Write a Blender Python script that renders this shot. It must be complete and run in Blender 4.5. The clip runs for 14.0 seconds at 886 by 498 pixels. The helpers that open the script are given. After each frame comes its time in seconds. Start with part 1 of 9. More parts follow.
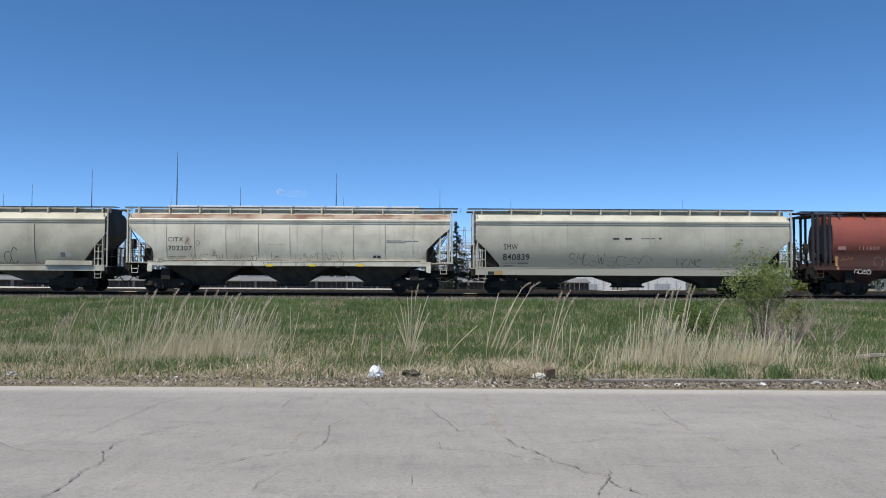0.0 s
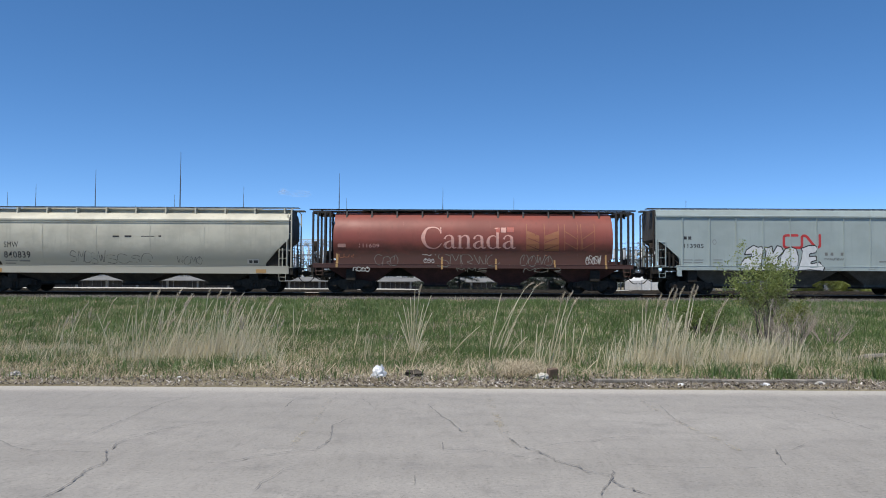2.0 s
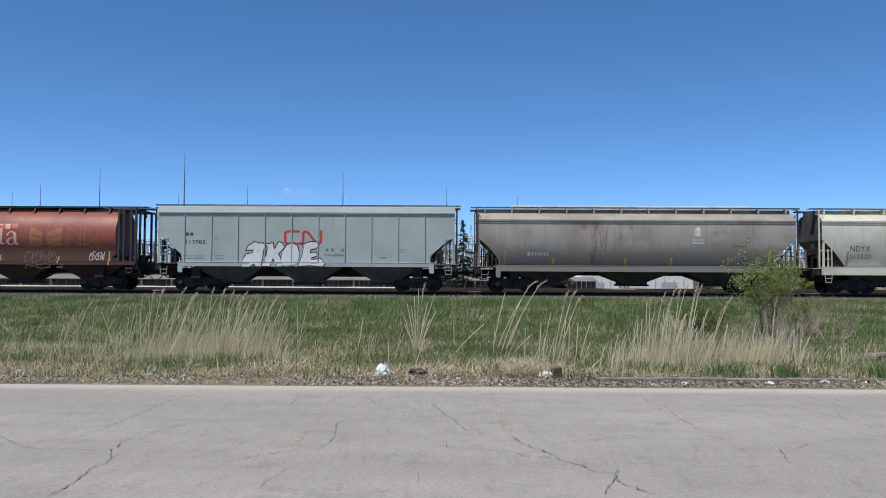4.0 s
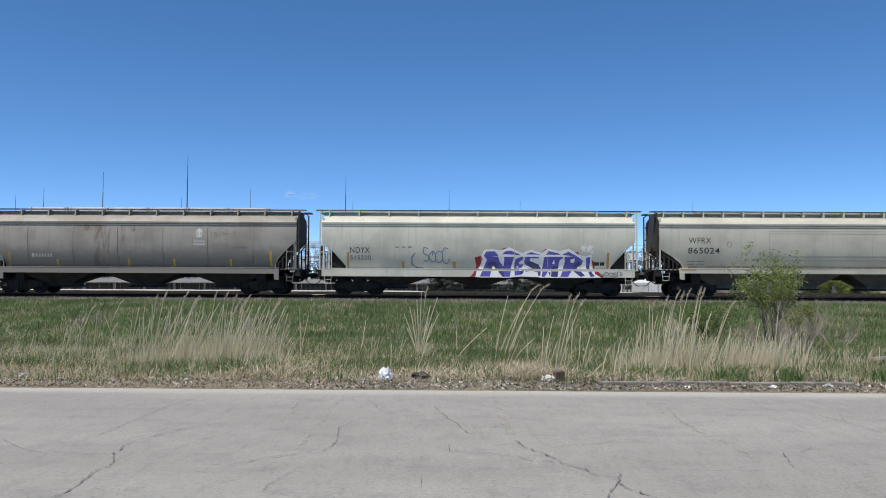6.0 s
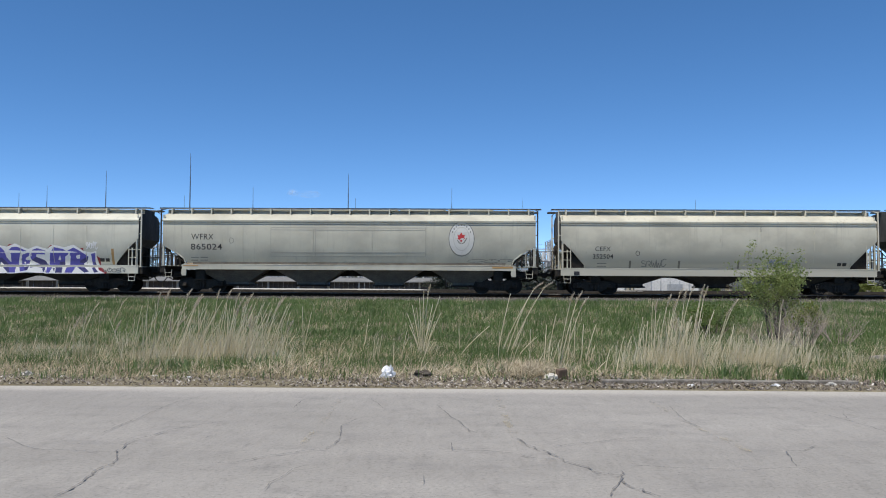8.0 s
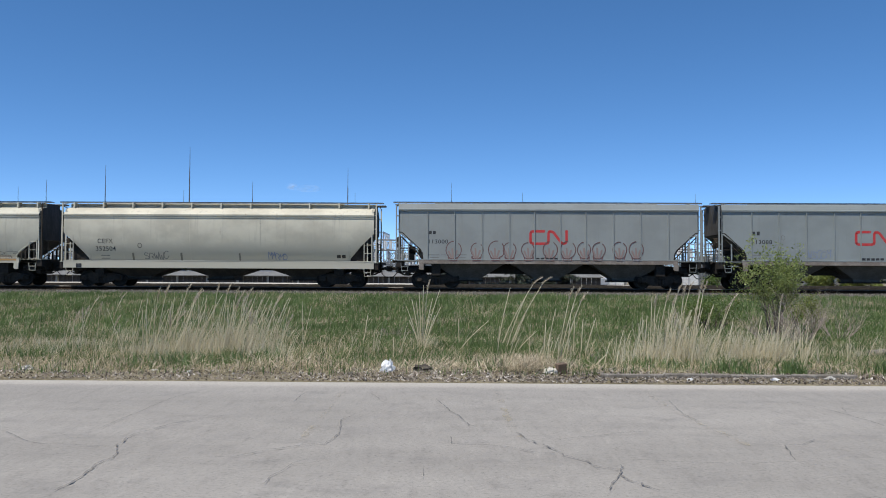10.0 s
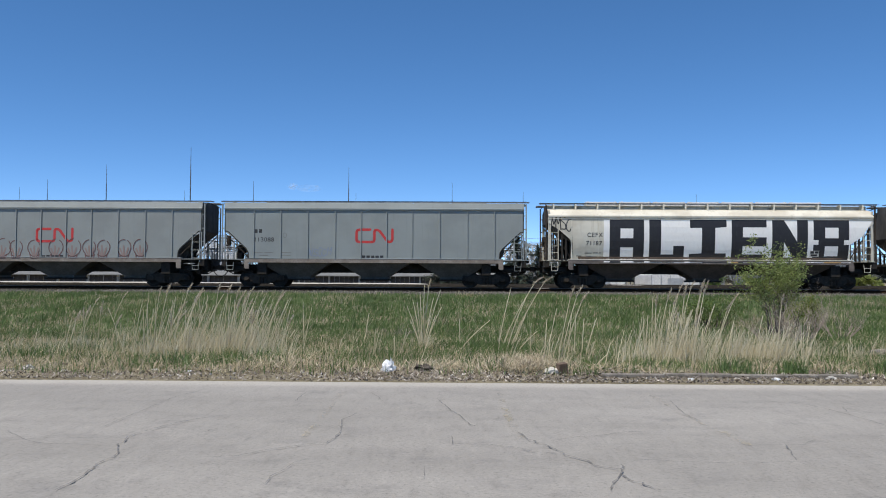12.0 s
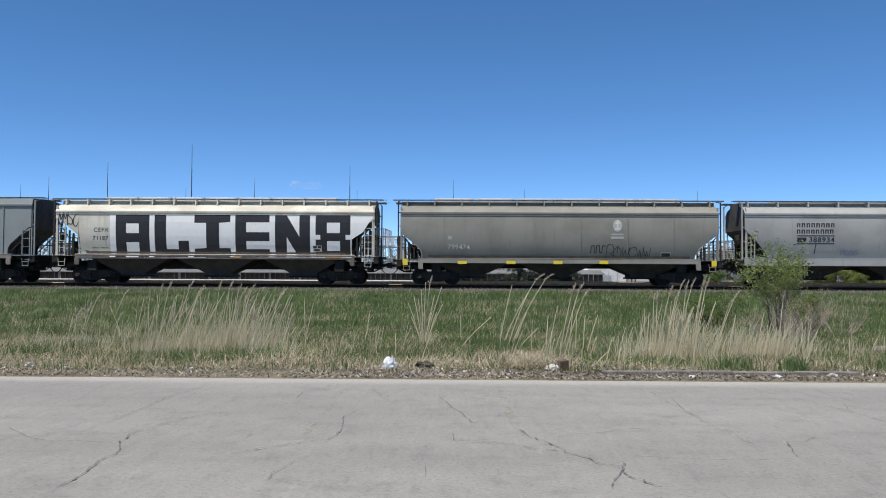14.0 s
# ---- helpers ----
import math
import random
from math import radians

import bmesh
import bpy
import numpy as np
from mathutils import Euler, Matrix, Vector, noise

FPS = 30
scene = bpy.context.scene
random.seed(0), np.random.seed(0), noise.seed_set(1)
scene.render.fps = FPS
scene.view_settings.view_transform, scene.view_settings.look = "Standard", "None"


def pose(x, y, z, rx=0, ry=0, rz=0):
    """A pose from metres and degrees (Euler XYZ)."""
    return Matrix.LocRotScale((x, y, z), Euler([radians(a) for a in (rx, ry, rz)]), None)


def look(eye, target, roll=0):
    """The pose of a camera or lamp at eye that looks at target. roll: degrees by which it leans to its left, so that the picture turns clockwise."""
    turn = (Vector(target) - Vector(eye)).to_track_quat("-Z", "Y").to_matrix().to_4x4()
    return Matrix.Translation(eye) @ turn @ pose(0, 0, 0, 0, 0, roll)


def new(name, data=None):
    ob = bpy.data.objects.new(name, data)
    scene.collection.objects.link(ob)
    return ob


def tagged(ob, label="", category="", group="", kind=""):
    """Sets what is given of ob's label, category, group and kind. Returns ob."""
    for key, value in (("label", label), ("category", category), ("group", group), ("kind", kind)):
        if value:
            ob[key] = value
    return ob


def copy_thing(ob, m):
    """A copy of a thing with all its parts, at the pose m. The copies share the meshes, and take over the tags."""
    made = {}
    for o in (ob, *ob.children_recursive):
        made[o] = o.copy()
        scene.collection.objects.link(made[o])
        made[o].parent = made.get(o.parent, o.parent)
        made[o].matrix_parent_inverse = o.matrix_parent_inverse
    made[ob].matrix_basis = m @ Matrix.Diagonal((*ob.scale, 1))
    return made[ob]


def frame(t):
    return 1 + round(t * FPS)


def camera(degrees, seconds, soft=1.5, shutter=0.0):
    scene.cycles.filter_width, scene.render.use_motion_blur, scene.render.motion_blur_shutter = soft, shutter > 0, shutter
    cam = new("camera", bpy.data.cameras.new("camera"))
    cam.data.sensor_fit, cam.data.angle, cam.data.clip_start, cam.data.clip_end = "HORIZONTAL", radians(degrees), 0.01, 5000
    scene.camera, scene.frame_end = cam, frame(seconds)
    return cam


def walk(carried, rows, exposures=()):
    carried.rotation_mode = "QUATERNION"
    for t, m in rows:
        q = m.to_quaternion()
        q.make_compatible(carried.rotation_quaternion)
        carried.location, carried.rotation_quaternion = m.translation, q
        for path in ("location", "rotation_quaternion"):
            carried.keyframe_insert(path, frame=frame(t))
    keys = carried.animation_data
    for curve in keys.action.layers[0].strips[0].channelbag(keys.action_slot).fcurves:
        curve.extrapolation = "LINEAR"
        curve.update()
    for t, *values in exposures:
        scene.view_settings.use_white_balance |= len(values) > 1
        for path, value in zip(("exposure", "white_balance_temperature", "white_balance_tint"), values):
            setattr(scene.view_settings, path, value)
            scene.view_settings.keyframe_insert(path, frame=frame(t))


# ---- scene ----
# ---- camera: a still tripod head that drifts a little ----
EYE = Vector((0.0, 0.0, 1.95))
cam = camera(58.0, 14.0, 1.0)
AIM = (
    (0.0, 0.000, 2.389), (0.5, 0.065, 2.397), (1.0, 0.122, 2.422), (1.5, 0.186, 2.414),
    (2.0, 0.211, 2.389), (2.5, 0.267, 2.333), (3.0, 0.340, 2.268), (5.5, 0.632, 2.438),
    (6.0, 0.665, 2.535), (6.5, 0.697, 2.559), (7.0, 0.770, 2.551), (7.5, 0.843, 2.503),
    (8.0, 0.851, 2.414), (10.5, 0.818, 1.985), (11.0, 0.843, 2.001), (11.5, 0.859, 2.066),
    (12.0, 0.883, 1.993), (12.5, 0.908, 1.863), (13.0, 0.932, 1.790), (13.5, 0.964, 1.726),
    (14.0, 0.964, 1.782),
)
walk(cam, [(t, look(EYE, EYE + Vector((-math.sin(radians(yaw)) * math.cos(radians(up)), math.cos(radians(yaw)) * math.cos(radians(up)), math.sin(radians(up)))), 0.3))
           for t, yaw, up in AIM])

# ---- light ----
SUN_FROM = Vector((-0.28, -0.34, 0.90)).normalized()
world = bpy.data.worlds.new("sky")
scene.world = world
world.use_nodes = True
sky = world.node_tree.nodes.new("ShaderNodeTexSky")
sky.sky_type, sky.sun_disc = "NISHITA", False
sky.sun_elevation, sky.sun_rotation = math.asin(SUN_FROM.z), math.atan2(SUN_FROM.x, SUN_FROM.y)
sky.altitude, sky.air_density, sky.dust_density, sky.ozone_density = 1200, 0.42, 0.0, 3.0
back = world.node_tree.nodes["Background"]
back.inputs["Strength"].default_value = 0.09
tint = world.node_tree.nodes.new("ShaderNodeHueSaturation")
tint.inputs["Hue"].default_value, tint.inputs["Saturation"].default_value, tint.inputs["Value"].default_value = 0.5012, 1.215, 3.25
world.node_tree.links.new(sky.outputs[0], tint.inputs["Color"])
soften = world.node_tree.nodes.new("ShaderNodeGamma")
soften.inputs["Gamma"].default_value = 0.845
world.node_tree.links.new(tint.outputs[0], soften.inputs[0])
world.node_tree.links.new(soften.outputs[0], back.inputs["Color"])
sun = new("sun", bpy.data.lights.new("sun", "SUN"))
sun.data.energy, sun.data.angle, sun.data.color = 5.0, radians(0.5), (1.0, 0.94, 0.84)
sun.matrix_world = look(SUN_FROM * 50, (0, 0, 0))
scene.view_settings.exposure = 0.0


# ---- materials ----
def node(tree, kind, **inputs):
    n = tree.nodes.new(kind)
    for key, value in inputs.items():
        n.inputs[key].default_value = value
    return n


def mix(tree, fac, a, b, blend="MIX"):
    n = tree.nodes.new("ShaderNodeMix")
    n.data_type, n.blend_type = "RGBA", blend
    for socket, value in ((n.inputs[0], fac), (n.inputs[6], a), (n.inputs[7], b)):
        if isinstance(value, bpy.types.NodeSocket):
            tree.links.new(value, socket)
        else:
            socket.default_value = value if not isinstance(value, tuple) else (*value[:3], 1)
    return n.outputs[2]


def ramp(tree, source, low, high):
    n = node(tree, "ShaderNodeMapRange", **{"From Min": low, "From Max": high})
    n.interpolation_type = "SMOOTHSTEP"
    tree.links.new(source, n.inputs[0])
    return n.outputs[0]


def grain(tree, scale, stretch=(1, 1, 1), detail=5.0, rough=0.6, shift=(0, 0, 0), space="Object"):
    co = tree.nodes.new("ShaderNodeTexCoord")
    mp = tree.nodes.new("ShaderNodeMapping")
    mp.inputs["Scale"].default_value, mp.inputs["Location"].default_value = stretch, shift
    n = node(tree, "ShaderNodeTexNoise", Scale=scale, Detail=detail, Roughness=rough)
    tree.links.new(co.outputs[space], mp.inputs[0])
    tree.links.new(mp.outputs[0], n.inputs["Vector"])
    return n.outputs[0]


def surface(name, rough=0.7, metal=0.0):
    m = bpy.data.materials.new(name)
    m.use_nodes = True
    bsdf = m.node_tree.nodes["Principled BSDF"]
    bsdf.inputs["Roughness"].default_value, bsdf.inputs["Metallic"].default_value = rough, metal
    return m, m.node_tree, bsdf


def relief(tree, bsdf, source, strength, distance):
    b = node(tree, "ShaderNodeBump", Strength=strength, Distance=distance)
    tree.links.new(source, b.inputs["Height"])
    tree.links.new(b.outputs[0], bsdf.inputs["Normal"])


def plain(name, low, high, scale=8.0, rough=0.75, metal=0.0, bump=0.15, depth=0.004, stretch=(1, 1, 1)):
    """Two tones mixed by a coarse and a fine noise."""
    m, tree, bsdf = surface(name, rough, metal)
    a, b = grain(tree, scale, stretch), grain(tree, scale * 7, stretch, 3.0)
    tone = mix(tree, ramp(tree, a, 0.35, 0.68), low, high)
    tone = mix(tree, ramp(tree, b, 0.3, 0.9), tone, tuple(c * 0.7 for c in low))
    tree.links.new(tone, bsdf.inputs["Base Color"])
    relief(tree, bsdf, b, bump, depth)
    return m


def car_paint(name, tone, stain, rust=0.0, wear=0.45, rough=0.42, grime_shade=0.0, shift=0.0):
    """Weathered car paint: blotches, rain streaks, road dust, rust spots."""
    m, tree, bsdf = surface(name, rough)
    blotch = grain(tree, 0.55, (1, 1, 1.2), 4.0, 0.55, (shift, 0, 0))
    streak = grain(tree, 2.2, (2.6, 2.6, 0.16), 5.0, 0.6, (shift, 3, 0))
    fine = grain(tree, 16, (1, 1, 1), 5.0, 0.7, (shift, 0, 7))
    worn = tuple(c * 0.72 + 0.02 for c in tone)
    base = mix(tree, ramp(tree, blotch, 0.38, 0.66), tone, tuple(a * (1 - wear) + b * wear for a, b in zip(tone, stain)))
    base = mix(tree, ramp(tree, streak, 0.52, 0.80), base, tuple(a * 0.45 + b * 0.55 for a, b in zip(tone, stain)))
    base = mix(tree, ramp(tree, fine, 0.55, 0.95), base, worn)
    if rust:
        spots = grain(tree, 1.1, (1.0, 1.0, 0.45), 6.0, 0.65, (shift + 9, 1, 2))
        base = mix(tree, ramp(tree, spots, 0.70 - rust * 0.16, 0.80 - rust * 0.1), base, (0.16, 0.062, 0.028))
    if grime_shade:
        # lower-side grime and curved-under shade, painted as one ragged band
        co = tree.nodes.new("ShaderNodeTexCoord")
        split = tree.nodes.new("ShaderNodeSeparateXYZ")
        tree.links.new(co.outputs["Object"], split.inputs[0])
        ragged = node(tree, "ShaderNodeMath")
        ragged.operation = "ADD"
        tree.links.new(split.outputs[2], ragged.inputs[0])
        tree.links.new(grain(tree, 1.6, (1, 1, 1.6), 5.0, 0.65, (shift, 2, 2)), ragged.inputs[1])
        base = mix(tree, ramp(tree, ragged.outputs[0], 3.15, 2.35), base, tuple(c * (1 - grime_shade) + d * grime_shade for c, d in zip(tone, (0.045, 0.036, 0.026))))
    tree.links.new(base, bsdf.inputs["Base Color"])
    r = node(tree, "ShaderNodeMapRange", **{"To Min": rough - 0.08, "To Max": rough + 0.3})
    tree.links.new(blotch, r.inputs[0])
    tree.links.new(r.outputs[0], bsdf.inputs["Roughness"])
    bsdf.inputs["Specular IOR Level"].default_value = 0.35
    relief(tree, bsdf, grain(tree, 1.3, (1, 1, 0.6), 2.0, 0.5, (shift, 5, 1)), 0.35, 0.03)
    return m


def blades(name, tones, rough=0.6, glow=0.35):
    """Leaf material: one tone for each blade, patches over the ground, light through the leaf."""
    m, tree, bsdf = surface(name, rough)
    geo = tree.nodes.new("ShaderNodeNewGeometry")
    cr = tree.nodes.new("ShaderNodeValToRGB")
    cr.color_ramp.elements[0].color, cr.color_ramp.elements[1].color = (*tones[0], 1), (*tones[-1], 1)
    for i, tone in enumerate(tones[1:-1]):
        cr.color_ramp.elements.new((i + 1) / (len(tones) - 1)).color = (*tone, 1)
    tree.links.new(geo.outputs["Random Per Island"], cr.inputs[0])
    patch = mix(tree, ramp(tree, grain(tree, 0.35, (1, 1, 0.2)), 0.35, 0.7), cr.outputs[0], tuple(c * 0.9 for c in tones[0]), "MIX")
    patch = mix(tree, 0.6, cr.outputs[0], patch)
    tree.links.new(patch, bsdf.inputs["Base Color"])
    thin = node(tree, "ShaderNodeBsdfTranslucent")
    tree.links.new(patch, thin.inputs[0])
    both = node(tree, "ShaderNodeMixShader", Fac=glow)
    tree.links.new(bsdf.outputs[0], both.inputs[1])
    tree.links.new(thin.outputs[0], both.inputs[2])
    tree.links.new(both.outputs[0], tree.nodes["Material Output"].inputs[0])
    return m


def stain_mat(name, low, high, scale, stretch, keep=(0.42, 0.62)):
    """A stain with ragged edges that lets the paint show through."""
    m, tree, bsdf = surface(name, 0.85)
    tree.links.new(mix(tree, ramp(tree, grain(tree, scale * 3, stretch), 0.35, 0.7), low, high), bsdf.inputs["Base Color"])
    clear = tree.nodes.new("ShaderNodeBsdfTransparent")
    both = tree.nodes.new("ShaderNodeMixShader")
    tree.links.new(ramp(tree, grain(tree, scale, stretch, 6.0, 0.7), *keep), both.inputs[0])
    tree.links.new(clear.outputs[0], both.inputs[1])
    tree.links.new(bsdf.outputs[0], both.inputs[2])
    tree.links.new(both.outputs[0], tree.nodes["Material Output"].inputs[0])
    return m


def asphalt_mat():
    m, tree, bsdf = surface("old_asphalt", 0.9)
    big = grain(tree, 0.25, (0.35, 1, 1), 5.0, 0.6)
    mid = grain(tree, 1.4, (0.7, 1.3, 1), 6.0, 0.7)
    grit = grain(tree, 22.0, (1, 1, 1), 6.0, 0.85)
    stone = node(tree, "ShaderNodeTexVoronoi", Scale=60.0)
    co = tree.nodes.new("ShaderNodeTexCoord")
    tree.links.new(co.outputs["Object"], stone.inputs["Vector"])
    split = tree.nodes.new("ShaderNodeSeparateXYZ")
    tree.links.new(co.outputs["Object"], split.inputs[0])
    tone = mix(tree, ramp(tree, big, 0.35, 0.68), (0.260, 0.245, 0.223), (0.320, 0.302, 0.276))
    tone = mix(tree, ramp(tree, mid, 0.48, 0.78), tone, (0.215, 0.204, 0.190))
    # worn binder, patch by patch, drawn out in depth to suit the camera's view
    patch = grain(tree, 5.5, (1, 0.28, 1), 4.0, 0.7, (3, 1, 0))
    tone = mix(tree, ramp(tree, patch, 0.50, 0.72), tone, mix(tree, 1.0, tone, (0.86, 0.86, 0.86), "MULTIPLY"))
    tone = mix(tree, ramp(tree, patch, 0.46, 0.30), tone, mix(tree, 1.0, tone, (1.09, 1.09, 1.09), "MULTIPLY"))
    # dust and fine gravel washed against the verge
    edge = node(tree, "ShaderNodeMath", Value=0.0)
    edge.operation = "ADD"
    tree.links.new(split.outputs[1], edge.inputs[0])
    tree.links.new(mid, edge.inputs[1])
    tone = mix(tree, ramp(tree, edge.outputs[0], 14.35, 15.2), tone, (0.40, 0.375, 0.335))
    tone = mix(tree, ramp(tree, grit, 0.50, 0.68), tone, mix(tree, 1.0, tone, (0.55, 0.55, 0.55), "MULTIPLY"))
    tone = mix(tree, ramp(tree, grit, 0.44, 0.30), tone, mix(tree, 1.0, tone, (1.4, 1.39, 1.36), "MULTIPLY"))
    tree.links.new(tone, bsdf.inputs["Base Color"])
    relief(tree, bsdf, grit, 0.5, 0.012)
    return m


def soil_mat():
    m, tree, bsdf = surface("soil_and_thatch", 0.95)
    a, b = grain(tree, 0.5), grain(tree, 9.0, (1, 1, 1), 6.0, 0.7)
    tone = mix(tree, ramp(tree, a, 0.35, 0.65), (0.19, 0.16, 0.095), (0.29, 0.25, 0.16))
    tone = mix(tree, ramp(tree, b, 0.35, 0.75), tone, (0.085, 0.072, 0.042))
    tree.links.new(tone, bsdf.inputs["Base Color"])
    relief(tree, bsdf, b, 0.8, 0.05)
    return m


ASPHALT, SOIL = asphalt_mat(), soil_mat()
BALLAST = plain("grey_ballast", (0.075, 0.068, 0.06), (0.17, 0.16, 0.145), 6.0, 0.95, 0, 1.0, 0.05)
STEEL_DARK = plain("dirty_black_steel", (0.014, 0.011, 0.008), (0.034, 0.026, 0.018), 6.0, 0.85)
STEEL_BROWN = plain("dusty_brown_steel", (0.024, 0.018, 0.012), (0.055, 0.040, 0.027), 5.0, 0.85)
RAIL_SIDE = plain("rusty_rail", (0.022, 0.0125, 0.007), (0.044, 0.025, 0.0135), 6.0, 0.95)
RAIL_SIDE.node_tree.nodes["Principled BSDF"].inputs["Specular IOR Level"].default_value = 0.1
GRAVEL = plain("pale_road_gravel", (0.44, 0.42, 0.38), (0.58, 0.56, 0.51), 5.0, 0.95, 0, 0.5, 0.02)
# track bed and far bank, much darker than the ballast shoulder
BLACK_GRIT = plain("blackish_grit", (0.022, 0.020, 0.018), (0.060, 0.054, 0.047), 6.0, 0.95, 0, 1.0, 0.05)
BLACK_GRIT.node_tree.nodes["Principled BSDF"].inputs["Specular IOR Level"].default_value = 0.0
RAIL_TOP = plain("polished_rail", (0.20, 0.185, 0.17), (0.28, 0.265, 0.25), 3.0, 0.6, 1.0, 0.02)
TIE_WOOD = plain("creosoted_wood", (0.03, 0.024, 0.018), (0.07, 0.055, 0.042), 5.0, 0.9, 0, 0.4, 0.01, (1, 6, 6))
STONES = blades("grey_stones", ((0.07, 0.064, 0.054), (0.13, 0.12, 0.105), (0.21, 0.20, 0.175)), 0.95, 0.0)


# ---- mesh helpers ----
def part(name, bm, material, parent, label="", kind=""):
    """One mesh object under a thing or a part; bm may be a mesh made before."""
    if isinstance(bm, bpy.types.Mesh):
        me = bm
    else:
        me = bpy.data.meshes.new(name)
        bm.to_mesh(me)
        bm.free()
        me.materials.append(material)
    ob = new(name, me)
    ob.parent = parent
    return tagged(ob, label, kind=kind)


def thing(name, at, label, category, group="", kind=""):
    ob = new(name)
    ob.location = at
    return tagged(ob, label, category, group, kind)


def solid(name, bm, material, label="", category="", group="", kind=""):
    me = bpy.data.meshes.new(name)
    bm.to_mesh(me)
    bm.free()
    me.materials.append(material)
    return tagged(new(name, me), label, category, group, kind)


def box(bm, x0, x1, y0, y1, z0, z1, bevel=0.0):
    v = [bm.verts.new((x, y, z)) for x in (x0, x1) for y in (y0, y1) for z in (z0, z1)]
    fs = [bm.faces.new([v[i] for i in f]) for f in ((0, 1, 3, 2), (4, 6, 7, 5), (0, 4, 5, 1), (2, 3, 7, 6), (0, 2, 6, 4), (1, 5, 7, 3))]
    if bevel:
        edges = list({e for f in fs for e in f.edges})
        bmesh.ops.bevel(bm, geom=edges, offset=bevel, segments=2, affect="EDGES", profile=0.5)


def bar(bm, p, q, r, n=6, r2=None):
    """A round bar from p to q."""
    p, q = Vector(p), Vector(q)
    d = (q - p).normalized()
    a = d.cross(Vector((0, 0, 1)) if abs(d.z) < 0.9 else Vector((1, 0, 0))).normalized()
    b = d.cross(a)
    rings = []
    for c, rad in ((p, r), (q, r if r2 is None else r2)):
        rings.append([bm.verts.new(c + (a * math.cos(k * math.tau / n) + b * math.sin(k * math.tau / n)) * rad) for k in range(n)])
    for k in range(n):
        bm.faces.new((rings[0][k], rings[0][(k + 1) % n], rings[1][(k + 1) % n], rings[1][k]))
    bm.faces.new(rings[0][::-1])
    bm.faces.new(rings[1])


def lathe(bm, x, y, profile, n=8):
    """One turned body about a vertical axis; profile of (height, radius)."""
    rings = [[bm.verts.new((x + r * math.cos(k * math.tau / n), y + r * math.sin(k * math.tau / n), z)) for k in range(n)] for z, r in profile]
    for a, b in zip(rings, rings[1:]):
        for k in range(n):
            bm.faces.new((a[k], a[(k + 1) % n], b[(k + 1) % n], b[k]))
    bm.faces.new(rings[0][::-1])
    bm.faces.new(rings[-1])


def sheds(z, n, pitch, r0, r1):
    """The stacked skirts of an insulator."""
    return [p for k in range(n) for p in ((z + k * pitch, r0), (z + (k + 0.9) * pitch, r1))]


def pipe(bm, pts, r, n=6):
    for p, q in zip(pts, pts[1:]):
        bar(bm, p, q, r, n)


def disc(bm, x, z, y0, y1, r, n=28, hub=0.0):
    """A wheel-like drum with its axle along y."""
    rings = [[bm.verts.new((x + rr * math.cos(k * math.tau / n), y, z + rr * math.sin(k * math.tau / n))) for k in range(n)]
             for y, rr in ((y0, r * 0.3), (y0, r * 0.36), (y0 + 0.03, r * 0.42), (y0 + 0.03, r * 0.80), (y0, r * 0.84), (y0, r), (y1 - 0.03, r), (y1 - 0.03, r + 0.025), (y1, r + 0.025), (y1, r * 0.3))]
    for a, b in zip(rings, rings[1:]):
        for k in range(n):
            bm.faces.new((a[k], a[(k + 1) % n], b[(k + 1) % n], b[k]))
    bm.faces.new(rings[0][::-1])
    bm.faces.new(rings[-1])


def prism(bm, outline, y0, y1):
    """An outline in x and z, drawn out along y."""
    a = [bm.verts.new((x, y0, z)) for x, z in outline]
    b = [bm.verts.new((x, y1, z)) for x, z in outline]
    n = len(outline)
    bm.faces.new(a), bm.faces.new(b[::-1])
    for k in range(n):
        bm.faces.new((a[k], b[k], b[(k + 1) % n], a[(k + 1) % n]))
    bmesh.ops.recalc_face_normals(bm, faces=bm.faces)


# ---- the ground ----
TRACK_Y, RAIL_Z, LOT_EDGE = 45.8, 1.35, 15.05


def smooth(a, b, x):
    t = min(1, max(0, (x - a) / (b - a)))
    return t * t * (3 - 2 * t)


def lie(x, y):
    """Height of the ground."""
    z = (-0.06 if y < 14.9 else -0.015) + 0.92 * smooth(24.5, 43.0, y)
    z -= 0.22 * smooth(50, 62, y)
    if 15 < y < 44:
        rough = smooth(15.2, 17.5, y) * (1 - smooth(41, 43.5, y))
        z += rough * (0.10 * noise.noise((x * 0.35, y * 0.35, 0)) + 0.05 * noise.noise((x * 1.3, y * 1.3, 4)))
    return z


def sheet(name, xs, ys, height, material, label, category):
    bm = bmesh.new()
    rows = [[bm.verts.new((x, y, height(x, y))) for x in xs] for y in ys]
    for a, b in zip(rows, rows[1:]):
        for k in range(len(xs) - 1):
            f = bm.faces.new((a[k], a[k + 1], b[k + 1], b[k]))
            f.smooth = True
    return solid(name, bm, material, label, category, kind="structure")


def build_ground():
    xs = [-3000, -800, -300] + list(np.linspace(-120, -32, 23)) + list(np.linspace(-31, 31, 125)) + list(np.linspace(32, 120, 23)) + [300, 800, 3000]
    ys = [-600, -100, -30, 0, 10, 14] + list(np.arange(14.5, 46, 0.45)) + [47, 49, 51, 53, 56, 59, 62, 66, 80, 110, 160, 250, 500, 1200, 3500]
    sheet("ground", xs, ys, lie, SOIL, "rough brown soil and thatch rising to the rail embankment", "ground")
    sheet("pavement", list(np.linspace(-60, 60, 61)), list(np.linspace(-25, LOT_EDGE, 41)),
          lambda x, y: 0.012 * noise.noise((x * 0.2, y * 0.2, 1)) + 0.006 * noise.noise((x, y, 2)) if y < LOT_EDGE - 0.1 else -0.02, ASPHALT, "weathered light grey cracked asphalt of an empty car park", "car park")


